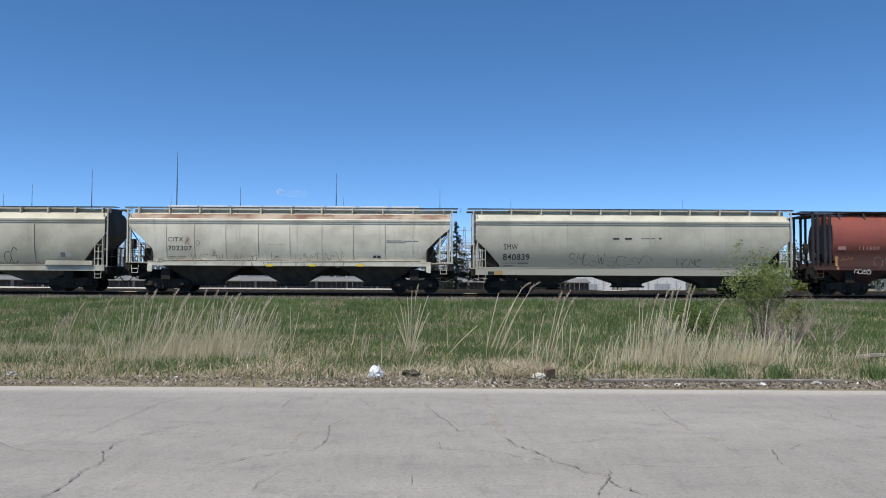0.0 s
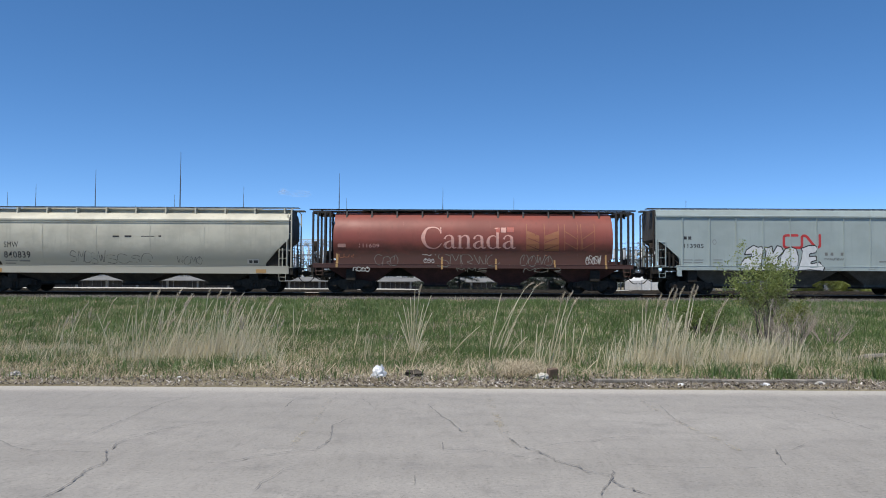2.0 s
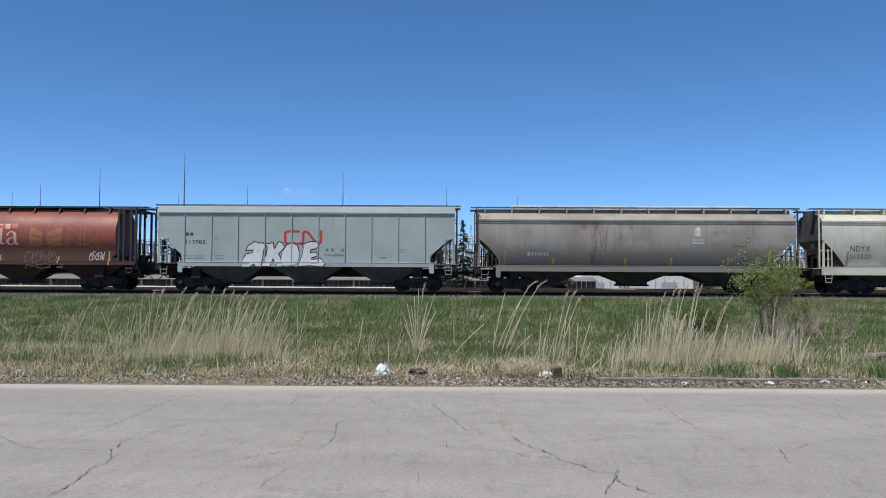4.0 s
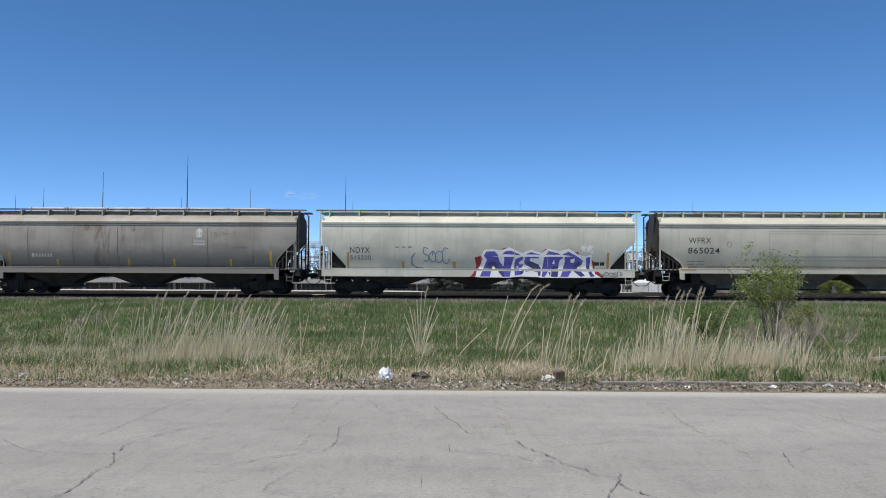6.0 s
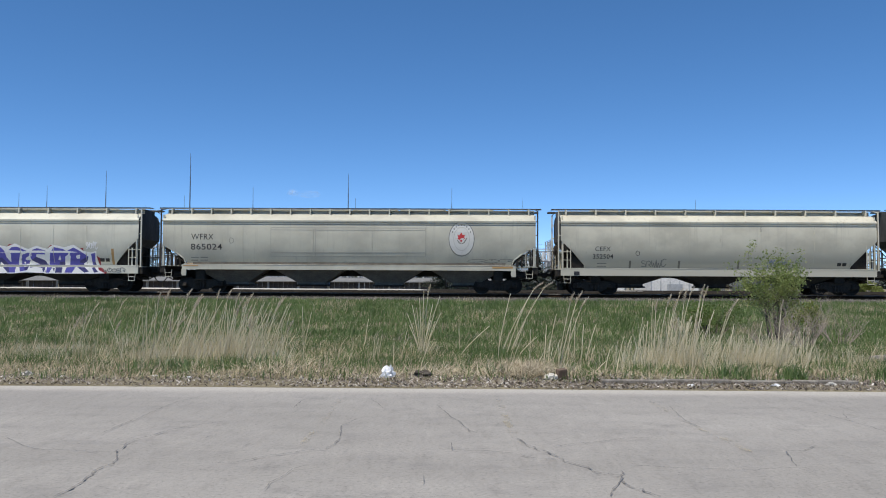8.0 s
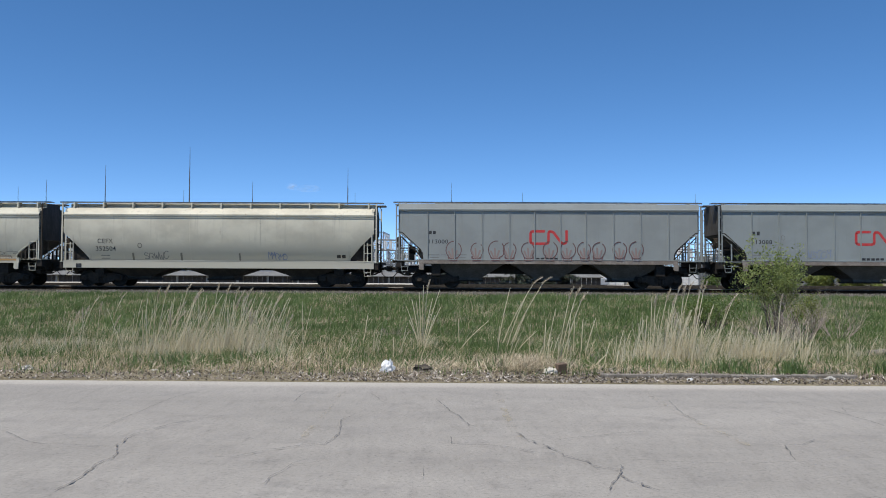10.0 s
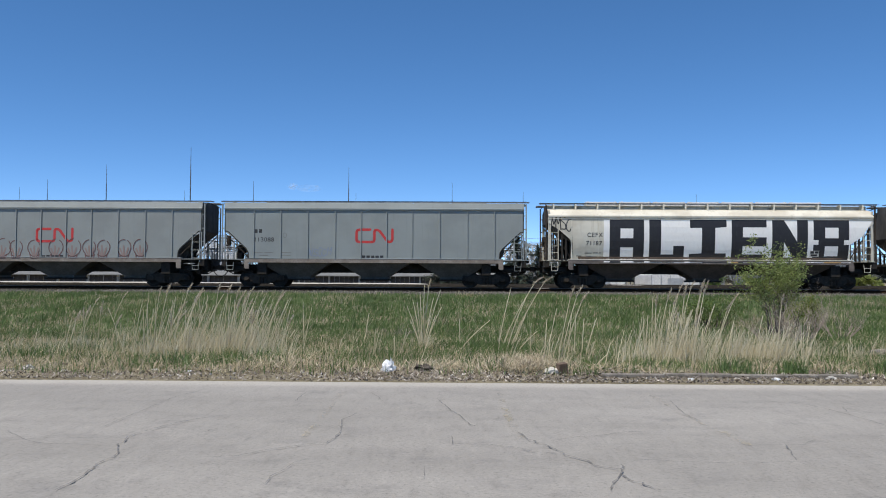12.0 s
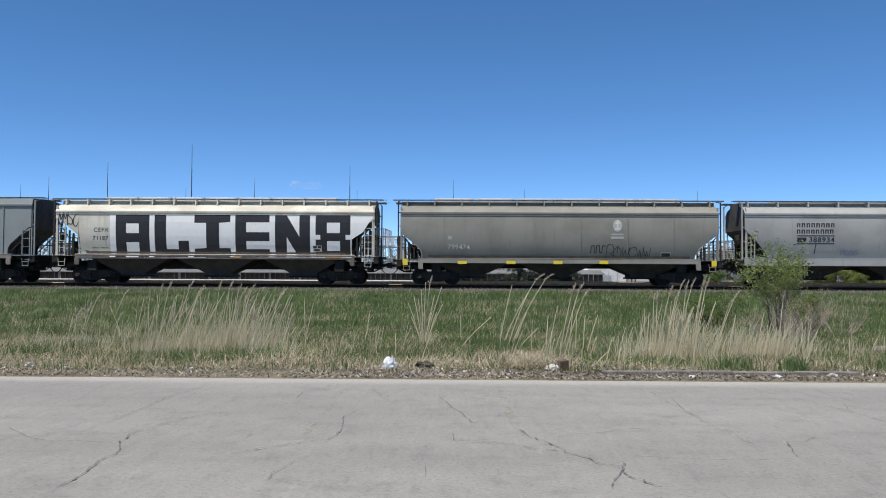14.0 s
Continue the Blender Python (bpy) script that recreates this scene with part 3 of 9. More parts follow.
def build_car(s):
    length, z_sill, z_low, shape, inset = s["length"], s["sill"][0], s["sill"][1], s["shape"], s["inset"]
    paint = s["paint"]
    car = thing("hopper_car", (0, TRACK_Y, BODY_Z), s["label"], "railway car", "cars of the freight train")
    x0, x1 = inset, length - inset
    body = part("body", body_shell(shape, x0 + s.get("set_in", 0), x1 - s.get("set_in", 0), s["cut"], z_sill), paint, car)
    body.data.materials.append(END_SHADE_SOOT if shape != "drum" else paint)
    if "roof_paint" in s:
        bm = bmesh.new()
        for k in range(10):
            xa, xb = x0 + 0.02 + (x1 - x0 - 0.04) * k / 10, x0 + 0.02 + (x1 - x0 - 0.04) * (k + 1) / 10
            bm.faces.new([bm.verts.new(v) for v in ((xa, -1.592, 3.855), (xb, -1.592, 3.855), (xb, -1.192, 4.141), (xa, -1.192, 4.141))])
        part("roof_slope", bm, s["roof_paint"], car, "rust-stained roof slope")
    for y in (-1.56, 1.56):
        bm = bmesh.new()
        a = x0 if s["ends"] in ("plate", "cage") else x0 + s["cut"][1] - 0.2
        b = length - a
        yi = 0.07 if y < 0 else -0.07
        box(bm, a, b, min(y, y + yi), max(y, y + yi), z_low, z_sill, 0.008)
        part("side_sill", bm, s.get("sill_paint", paint), car)
        bm = bmesh.new()
        yo = 0.012 if y > 0 else -0.012
        box(bm, a, b, min(y + yo, y + yi * 3), max(y + yo, y + yi * 3), z_sill + 0.001, z_sill + 0.042, 0.006)
        part("sill_flange", bm, paint, car)
        if s["ends"] not in ("plate", "cage"):
            for xa in (a, b - 0.26):
                put("jack_pad", "jack_pad/" + s["name"], lambda bm: prism(bm, ((0, 0.02), (0.26, 0.02), (0.26, -0.34), (0.06, -0.34), (0, -0.28)), -0.04, 0.04), s.get("sill_paint", paint), car, (xa, y - (0.03 if y < 0 else -0.03), z_low))
    for xa, xb, za, zb in s.get("covers", ()):
        bm = bmesh.new()
        box(bm, xa, xb, -1.66, -1.56, za, zb, 0.02)
        part("sill_cover", bm, paint, car, "pale raised sill cover")
    # hoppers
    n, h0 = s["hoppers"], s["cut"][1] + inset + 0.35
    pitch = (length - 2 * h0) / n
    top = z_low + 0.12
    narrow = s.get("mouth", 0.30)

    def hopper(bm):
        w = pitch / 2
        rings = []
        for z, hx, hy in ((top + 0.3, w, 1.38), (top, w * 0.99, 1.36), (0.36, w * narrow, 0.75), (0.20, w * narrow, 0.72)):
            rings.append([bm.verts.new((x, y, z)) for x, y in ((-hx, -hy), (hx, -hy), (hx, hy), (-hx, hy))])
        for a, b in zip(rings, rings[1:]):
            for k in range(4):
                bm.faces.new((a[k], a[(k + 1) % 4], b[(k + 1) % 4], b[k]))
        bm.faces.new(rings[-1])
        bm.faces.new(rings[0][::-1])
        bmesh.ops.recalc_face_normals(bm, faces=bm.faces)

    def gate(bm):
        w = pitch / 2 * narrow + 0.08
        box(bm, -w, w, -0.85, 0.85, 0.14, 0.24, 0.01)
        bar(bm, (-w, -0.95, 0.2), (w, -0.95, 0.2), 0.03)

    for k in range(n):
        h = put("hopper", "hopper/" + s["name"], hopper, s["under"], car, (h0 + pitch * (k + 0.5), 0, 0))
        put("outlet_gate", "outlet_gate/" + s["name"], gate, STEEL_DARK, h)
    bm = bmesh.new()
    box(bm, 3.6, length - 3.6, -0.25, 0.25, s.get("spine", 0.72), 1.2)
    part("centre_sill", bm, STEEL_DARK, car)
    # ribs or seams of the side
    zt = side_of(shape)[0][-1][0]
    rib_w, rib_d = s.get("rib", (0.05, 0.05))
    for x in s["ribs"]:
        for y in (-1, 1):
            def rib(bm):
                zs = np.linspace(z_sill, zt - 0.01, 8)
                rows = [[bm.verts.new((dx, -(half_width(shape, z) + d), z)) for dx, d in ((-rib_w / 2, -0.02), (-rib_w / 2, rib_d), (rib_w / 2, rib_d), (rib_w / 2, -0.02))] for z in zs]
                for a, b in zip(rows, rows[1:]):
                    for k in range(3):
                        bm.faces.new((a[k], a[k + 1], b[k + 1], b[k]))
            put("rib", "rib/" + s["name"], rib, paint, car, (x if y < 0 else x, 0, 0), 0 if y < 0 else math.pi)
    # roof walk, its brackets, hatch covers
    zr = {"round": 4.50, "flat": 4.57, "drum": 4.46}[shape]
    yw = (0.62, 1.12) if shape == "round" else ((0.45, 1.05) if shape == "flat" else (0.30, 0.80))
    for y in (-1, 1):
        bm = bmesh.new()
        a, b = sorted((y * yw[0], y * yw[1]))
        for k in range(6):
            ya = a + (b - a - 0.065) * k / 5
            box(bm, 0.28, length - 0.28, ya, ya + 0.065, zr, zr + 0.035)
        for k in range(int(length / 0.6)):
            box(bm, 0.5 + 0.6 * k, 0.54 + 0.6 * k, a, b, zr + 0.004, zr + 0.026)
        box(bm, 0.28, length - 0.28, *((a, a + 0.03) if y < 0 else (b - 0.03, b)), zr - 0.05, zr + 0.035)
        part("roof_walk", bm, s["walk"], car, "steel roof walk grating")
    m = s["brackets"]

    def bracket(bm):
        if shape == "round":
            prism(bm, ((-1.17, 4.15), (-1.10, 4.15), (-1.0, 4.20), (-0.80, 4.22), (-0.80, zr), (-1.14, zr)), -0.035, 0.035)
        elif shape == "flat":
            prism(bm, ((-1.06, 4.47), (-0.5, 4.54), (-0.5, zr), (-1.06, zr)), -0.03, 0.03)
        else:
            prism(bm, ((-0.98, 3.98), (-0.90, 3.98), (-0.55, 4.2), (-0.55, zr), (-0.80, zr), (-0.80, zr - 0.1)), -0.04, 0.04)
        bmesh.ops.rotate(bm, verts=bm.verts, matrix=Matrix.Rotation(radians(90), 3, "Z"))

    for k in range(m):
        x = x0 + 0.35 + (length - 2 * x0 - 0.7) * k / (m - 1)
        for y in (-1, 1):
            put("walk_bracket", "walk_bracket/" + s["name"], bracket, s.get("bracket_paint", paint), car, (x, 0, 0), 0 if y < 0 else math.pi)

    def hatch(bm):
        box(bm, -s["hatch"] / 2, s["hatch"] / 2, -0.34, 0.34, zr - 0.04, zr + s.get("crown", 0.05), 0.02)
        for x in (-s["hatch"] / 2 + 0.12, s["hatch"] / 2 - 0.12):
            box(bm, x - 0.04, x + 0.04, -0.37, 0.37, zr, zr + 0.02 + s.get("crown", 0.05))

    hn = int((length - 4.0) / (s["hatch"] + 0.12))
    for k in range(hn):
        put("hatch_cover", "hatch_cover/" + s["name"], hatch, s.get("hatch_paint", paint), car, (length / 2 + (k - (hn - 1) / 2) * (s["hatch"] + 0.12), 0, 0))
    if shape == "drum":
        for x in (x0, x1 - 0.9):
            bm = bmesh.new()
            box(bm, x - 0.05, x + 0.95, -1.5, 1.5, 4.22, 4.30)
            part("end_walk", bm, s["walk"], car)
    end_gear(car, s, -1, paint)
    end_gear(car, s, 1, paint)
    for d in s["marks"]:
        add_mark(car, shape, *d)
    return car


# ---- markings on the cars ----
def paint_of(name, tone, rough=0.55, wear=0.25):
    m, tree, bsdf = surface(name, rough)
    a = grain(tree, 7.0, (1, 1, 0.5), 5.0, 0.7)
    tree.links.new(mix(tree, ramp(tree, a, 0.45, 0.8), tone, tuple(c * (1 - wear) + 0.25 * wear for c in tone)), bsdf.inputs["Base Color"])
    return m


def decal(car, shape, name, pieces, material, lift, caps=()):
    """Paint on the car's near side: flat pieces in x and z, bent to the side. Caps lie a hair above."""
    whole = bmesh.new()
    for group, up in ((pieces, lift), (caps, lift + 0.0001)):
        if group:
            bm = bmesh.new()
            for pts in group:
                bm.faces.new([bm.verts.new((x, 0, z)) for x, z in pts])
            wrap(bm, shape, up)
            me = bpy.data.meshes.new(name)
            bm.to_mesh(me)
            bm.free()
            whole.from_mesh(me)
            bpy.data.meshes.remove(me)
    part(name, whole, material, car, kind="stuff" if len(pieces) > 1 else "")


def wrap(bm, shape, lift):
    lo, hi = min(v.co.z for v in bm.verts), max(v.co.z for v in bm.verts)
    step = 0.09 if shape == "drum" else 0.16
    if shape != "flat":
        z = math.ceil(lo / step) * step
        while z < hi:
            bmesh.ops.bisect_plane(bm, geom=bm.verts[:] + bm.edges[:] + bm.faces[:], plane_co=(0, 0, z), plane_no=(0, 0, 1), dist=1e-5)
            z += step
    for v in bm.verts:
        v.co.y = -(max(half_width(shape, v.co.z), 1.565 if v.co.z < lo_sill[0] else 0) + lift)
    for f in bm.faces:
        f.normal_update()
        if f.normal.y > 0:
            f.normal_flip()


lo_sill = [1.2]


def ribbon(pts, w):
    """Quads along a line, with round joints."""
    out = []
    for (ax, az), (bx, bz) in zip(pts, pts[1:]):
        d = Vector((bx - ax, bz - az))
        if d.length < 1e-6:
            continue
        d.normalize()
        n = Vector((-d.y, d.x)) * (w / 2)
        out.append([(ax + n.x, az + n.y), (bx + n.x, bz + n.y), (bx - n.x, bz - n.y), (ax - n.x, az - n.y)])
    return out


def joints(pts, w):
    return [[(x + w / 2 * math.cos(a), z + w / 2 * math.sin(a)) for a in np.arange(8) * math.tau / 8] for x, z in pts]


def letters(text, x0, x1, z0, z1, bold=0.012):
    """Text stretched into a box, as a bmesh in x and z."""
    cu = bpy.data.curves.new("letters", "FONT")
    cu.body, cu.size, cu.offset, cu.space_character = text, 1.0, bold, 1.08
    ob = bpy.data.objects.new("letters", cu)
    scene.collection.objects.link(ob)
    bpy.context.view_layer.update()
    me = bpy.data.meshes.new_from_object(ob.evaluated_get(bpy.context.evaluated_depsgraph_get()))
    bpy.data.objects.remove(ob)
    bm = bmesh.new()
    bm.from_mesh(me)
    bpy.data.meshes.remove(me)
    xs, ys = [v.co.x for v in bm.verts], [v.co.y for v in bm.verts]
    for v in bm.verts:
        v.co = ((v.co.x - min(xs)) / (max(xs) - min(xs)) * (x1 - x0) + x0, 0, (v.co.y - min(ys)) / (max(ys) - min(ys)) * (z1 - z0) + z0)
    return bm


# strokes of roman capitals and small letters: (across, up, thickness), in cap heights, and each letter's advance
ROMAN = {
    "C": (0.95, (((0.84, 0.74, 0.03), (0.74, 0.93, 0.05), (0.52, 1.0, 0.05), (0.25, 0.90, 0.10), (0.11, 0.50, 0.16), (0.25, 0.12, 0.10), (0.52, 0.0, 0.05), (0.74, 0.06, 0.05), (0.88, 0.24, 0.03)), ((0.84, 1.0, 0.04), (0.85, 0.70, 0.05)))),
    "a": (0.58, (((0.06, 0.44, 0.10), (0.12, 0.57, 0.05), (0.24, 0.62, 0.05), (0.36, 0.56, 0.09), (0.39, 0.44, 0.12), (0.40, 0.12, 0.11), (0.46, 0.02, 0.06), (0.55, 0.07, 0.03)), ((0.38, 0.37, 0.03), (0.20, 0.31, 0.06), (0.07, 0.17, 0.12), (0.14, 0.03, 0.07), (0.26, 0.02, 0.05), (0.39, 0.14, 0.03)))),
    "n": (0.64, (((0.12, 0.61, 0.11), (0.12, 0.3, 0.11), (0.12, 0.0, 0.11)), ((0.0, 0.02, 0.035), (0.24, 0.02, 0.035)), ((0.01, 0.58, 0.03), (0.12, 0.60, 0.05)), ((0.14, 0.46, 0.03), (0.25, 0.59, 0.05), (0.38, 0.60, 0.08), (0.46, 0.48, 0.11), (0.46, 0.2, 0.11), (0.46, 0.0, 0.11)), ((0.35, 0.02, 0.035), (0.59, 0.02, 0.035)))),
    "d": (0.66, (((0.44, 0.50, 0.03), (0.30, 0.61, 0.05), (0.12, 0.52, 0.09), (0.06, 0.30, 0.13), (0.12, 0.09, 0.10), (0.28, 0.0, 0.05), (0.44, 0.12, 0.03)), ((0.46, 0.98, 0.11), (0.46, 0.5, 0.11), (0.46, 0.03, 0.11)), ((0.34, 0.95, 0.03), (0.46, 0.97, 0.05)), ((0.46, 0.03, 0.06), (0.61, 0.05, 0.03)))),
}


def serif_letters(text, x0, x1, z0, z1):
    """Roman letters with thick and thin strokes, fitted into a box."""
    wide = sum(ROMAN[c][0] for c in text) - 0.05
    kx, kz, pen, out = (x1 - x0) / wide, z1 - z0, 0.0, []
    for c in text:
        step, strokes = ROMAN[c]
        for stroke in strokes:
            pts = [Vector(p) for p in stroke]
            fine = []
            for i in range(len(pts) - 1):
                p0, p1, p2, p3 = pts[max(0, i - 1)], pts[i], pts[i + 1], pts[min(len(pts) - 1, i + 2)]
                for t in (0, 0.25, 0.5, 0.75):
                    fine.append(0.5 * (2 * p1 + (p2 - p0) * t + (2 * p0 - 5 * p1 + 4 * p2 - p3) * t * t + (3 * p1 - p0 - 3 * p2 + p3) * t ** 3))
            fine.append(pts[-1])
            edge = []
            for i, p in enumerate(fine):
                d = fine[min(i + 1, len(fine) - 1)] - fine[max(i - 1, 0)]
                n = Vector((-d.y, d.x)).normalized() * p.z / 2
                edge.append((((pen + p.x + n.x) * kx + x0, (p.y + n.y) * kz + z0), ((pen + p.x - n.x) * kx + x0, (p.y - n.y) * kz + z0)))
            out += [[a[0], b[0], b[1], a[1]] for a, b in zip(edge, edge[1:])]
        pen += step
    return out


def scrawl(x0, x1, z0, z1, n, seed):
    """Hooks, arches and bubbles of a sprayed tag, of no letters."""
    rnd = random.Random(seed)
    shapes = (
        ((0.1, 0.0), (0.05, 0.6), (0.2, 1.0), (0.7, 0.95), (0.9, 0.5), (0.5, 0.35), (0.95, 0.05)),
        ((0.9, 0.9), (0.4, 1.0), (0.05, 0.6), (0.15, 0.15), (0.6, 0.0), (0.95, 0.3)),
        ((0.1, 0.95), (0.3, 0.1), (0.5, 0.7), (0.7, 0.05), (0.95, 1.0)),
        ((0.85, 0.85), (0.3, 1.0), (0.15, 0.65), (0.8, 0.4), (0.75, 0.05), (0.1, 0.1)),
        ((0.15, 0.0), (0.2, 1.0), (0.55, 0.45), (0.85, 1.0), (0.9, 0.05)),
        ((0.5, 1.0), (0.1, 0.6), (0.2, 0.1), (0.7, 0.0), (0.95, 0.5), (0.55, 1.0), (0.45, 0.5)))
    lines = []
    w = (x1 - x0) / n
    for k in range(n):
        pick = rnd.choice(shapes)
        lean, tall, drop = rnd.uniform(-0.15, 0.2), rnd.uniform(0.7, 1.0), rnd.uniform(0, 0.15)
        pts = [Vector((x0 + w * (k - 0.08 + 1.15 * px + lean * pz + rnd.gauss(0, 0.04)), z0 + (z1 - z0) * (drop + (1 - drop) * tall * (pz + rnd.gauss(0, 0.04))))) for px, pz in pick]
        smoothed = []
        for i in range(len(pts) - 1):
            p0, p1, p2, p3 = pts[max(0, i - 1)], pts[i], pts[i + 1], pts[min(len(pts) - 1, i + 2)]
            for t in (0, 0.25, 0.5, 0.75):
                q = 0.5 * (2 * p1 + (p2 - p0) * t + (2 * p0 - 5 * p1 + 4 * p2 - p3) * t * t + (3 * p1 - p0 - 3 * p2 + p3) * t ** 3)
                smoothed.append((q.x, q.y))
        lines.append(smoothed + [tuple(pts[-1])])
    return lines


LAYER = [0]


def add_mark(car, shape, kind, *a):
    LAYER[0] += 1
    lift = 0.003 + LAYER[0] * 0.00016
    if kind == "text":
        x0, x1, z0, z1, material, words = a
        bm = letters(words, x0, x1, z0, z1, 0.008 if words.isdigit() else 0.0)
        wrap(bm, shape, lift)
        part("lettering", bm, material, car, kind="stuff")
    elif kind == "serif":
        x0, x1, z0, z1, material, words = a
        decal(car, shape, "lettering", serif_letters(words, x0, x1, z0, z1), material, lift)
    elif kind == "bar":
        x0, x1, z0, z1, material, name = a
        decal(car, shape, name, [[(x0, z0), (x1, z0), (x1, z1), (x0, z1)]], material, lift)
    elif kind == "line":
        pts, w, material, name = a
        decal(car, shape, name, ribbon(pts, w), material, lift, joints(pts, w) if w > 0.06 else ())
    elif kind == "poly":
        pts, material, name = a
        decal(car, shape, name, [pts], material, lift)
    elif kind == "ring":
        x, z, rx, rz, w, material, name = a
        outer = [(x + rx * math.cos(k * math.tau / 32), z + rz * math.sin(k * math.tau / 32)) for k in range(32)]
        if w > rx:
            decal(car, shape, name, [outer], material, lift)
        else:
            inner = [(x + (rx - w) * math.cos(k * math.tau / 32), z + (rz - w) * math.sin(k * math.tau / 32)) for k in range(32)]
            decal(car, shape, name, [[outer[k], outer[(k + 1) % 32], inner[(k + 1) % 32], inner[k]] for k in range(32)], material, lift)
    else:
        x0, x1, z0, z1, n, w, material, seed = a
        decal(car, shape, "graffiti_tag", [q for line in scrawl(x0, x1, z0, z1, n, seed) for q in ribbon(line, w)], material, lift)


INK = paint_of("black_stencil", (0.02, 0.02, 0.022))
GREY_INK = paint_of("worn_grey_stencil", (0.17, 0.17, 0.16))
PALE = paint_of("pale_stencil", (0.50, 0.49, 0.45))
CHALK = paint_of("chalk_white", (0.62, 0.61, 0.58))
FADED_WHITE = paint_of("faded_white", (0.45, 0.44, 0.40))
EMBLEM_WHITE = paint_of("emblem_white", (0.60, 0.59, 0.55))
ROSE = paint_of("faded_rose", (0.62, 0.33, 0.27), wear=0.6)
ROSE_RED = paint_of("faded_flag_red", (0.42, 0.10, 0.07))
WHEAT_GOLD = paint_of("faded_gold", (0.30, 0.115, 0.05), wear=0.1)
GREY_GREEN = paint_of("grey_green_spray", (0.16, 0.15, 0.12))
OCHRE = paint_of("ochre_tape", (0.42, 0.25, 0.09))
OCHRE_BRIGHT = paint_of("yellow_tape", (0.55, 0.38, 0.05))
SAFETY_YELLOW = paint_of("safety_yellow", (0.78, 0.60, 0.03))
RUST = stain_mat("rust_stain", (0.115, 0.056, 0.030), (0.20, 0.10, 0.05), 1.6, (3.0, 1, 0.5), (0.40, 0.92))
SMUDGE = stain_mat("smudged_spray", (0.13, 0.125, 0.115), (0.21, 0.20, 0.185), 3.0, (1, 1, 1), (0.38, 0.60))
LOGO_RED = paint_of("logo_red", (0.50, 0.035, 0.035))
SPRAY_SILVER = paint_of("silver_spray", (0.60, 0.61, 0.61), wear=0.3)
SPRAY_NAVY = paint_of("navy_spray", (0.048, 0.046, 0.17))
SPRAY_WHITE = paint_of("white_spray", (0.84, 0.83, 0.80), wear=0.15)
SPRAY_BLUE = paint_of("violet_blue_spray", (0.105, 0.095, 0.40), wear=0.05)
SPRAY_RED = paint_of("dark_red_spray", (0.28, 0.02, 0.025), wear=0.05)
SPRAY_BLACK = paint_of("black_spray", (0.018, 0.018, 0.022), wear=0.06)
FADED_BLUE = paint_of("faded_blue_spray", (0.20, 0.24, 0.33))
BROWN_SPRAY = paint_of("brown_spray", (0.13, 0.06, 0.055))
BROWN_FADE = paint_of("thin_brown_spray", (0.26, 0.19, 0.17))
STONE_DARK = paint_of("stone_shadow_line", (0.35, 0.335, 0.28))
TAN = car_paint("tan_paint", (0.545, 0.52, 0.41), (0.25, 0.22, 0.16), 0.1, shift=1)
CREAM = car_paint("cream_paint", (0.72, 0.68, 0.55), (0.33, 0.29, 0.22), 0.45, shift=11)
BEIGE = car_paint("beige_paint", (0.56, 0.535, 0.432), (0.28, 0.27, 0.22), 0.1, shift=22, grime_shade=0.30)
RED = car_paint("red_paint", (0.25, 0.07, 0.052), (0.15, 0.050, 0.040), 0.0, shift=33, rough=0.4, grime_shade=0.75)
RED_SILL = car_paint("red_sill", (0.085, 0.038, 0.030), (0.06, 0.035, 0.028), 0.2, shift=35)
PALE_BLUE = car_paint("pale_blue_paint", (0.355, 0.412, 0.398), (0.26, 0.305, 0.295), 0.0, shift=44)
BROWN_GREY = car_paint("brown_grey_paint", (0.335, 0.31, 0.27), (0.15, 0.125, 0.09), 0.3, shift=55, grime_shade=0.40)
PALE_GREY = car_paint("pale_grey_paint", (0.585, 0.57, 0.475), (0.32, 0.31, 0.26), 0.0, shift=66)
STONE = car_paint("stone_paint", (0.505, 0.488, 0.398), (0.30, 0.28, 0.235), 0.05, shift=77)
SAND = car_paint("sand_paint", (0.57, 0.54, 0.435), (0.28, 0.26, 0.21), 0.12, shift=88, grime_shade=0.20)
BLUE_GREY = car_paint("blue_grey_paint", (0.272, 0.290, 0.280), (0.198, 0.21, 0.204), 0.0, shift=99)
SLATE = car_paint("slate_paint", (0.262, 0.287, 0.281), (0.193, 0.212, 0.207), 0.0, shift=110)
BONE = car_paint("bone_paint", (0.66, 0.63, 0.535), (0.34, 0.29, 0.21), 0.25, shift=121)
DARK_GREY = car_paint("dark_grey_paint", (0.285, 0.273, 0.232), (0.165, 0.158, 0.132), 0.0, shift=132)
SILVER = car_paint("silver_paint", (0.38, 0.378, 0.358), (0.24, 0.238, 0.228), 0.0, shift=143)
# hopper bottoms: dirty body tones darkened further for the shade below the sills
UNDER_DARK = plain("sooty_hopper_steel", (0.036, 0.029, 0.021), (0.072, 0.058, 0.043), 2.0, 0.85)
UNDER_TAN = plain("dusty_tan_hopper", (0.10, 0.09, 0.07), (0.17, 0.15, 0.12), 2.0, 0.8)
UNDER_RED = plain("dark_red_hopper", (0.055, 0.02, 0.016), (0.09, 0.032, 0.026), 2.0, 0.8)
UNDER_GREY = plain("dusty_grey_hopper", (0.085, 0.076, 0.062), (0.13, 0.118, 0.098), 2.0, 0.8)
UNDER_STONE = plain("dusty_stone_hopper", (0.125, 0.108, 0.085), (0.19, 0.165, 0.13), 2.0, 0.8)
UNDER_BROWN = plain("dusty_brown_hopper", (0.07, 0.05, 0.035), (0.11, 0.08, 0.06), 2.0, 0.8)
RUST_SILL = plain("rusty_grey_sill", (0.20, 0.165, 0.135), (0.30, 0.265, 0.23), 2.0, 0.8)
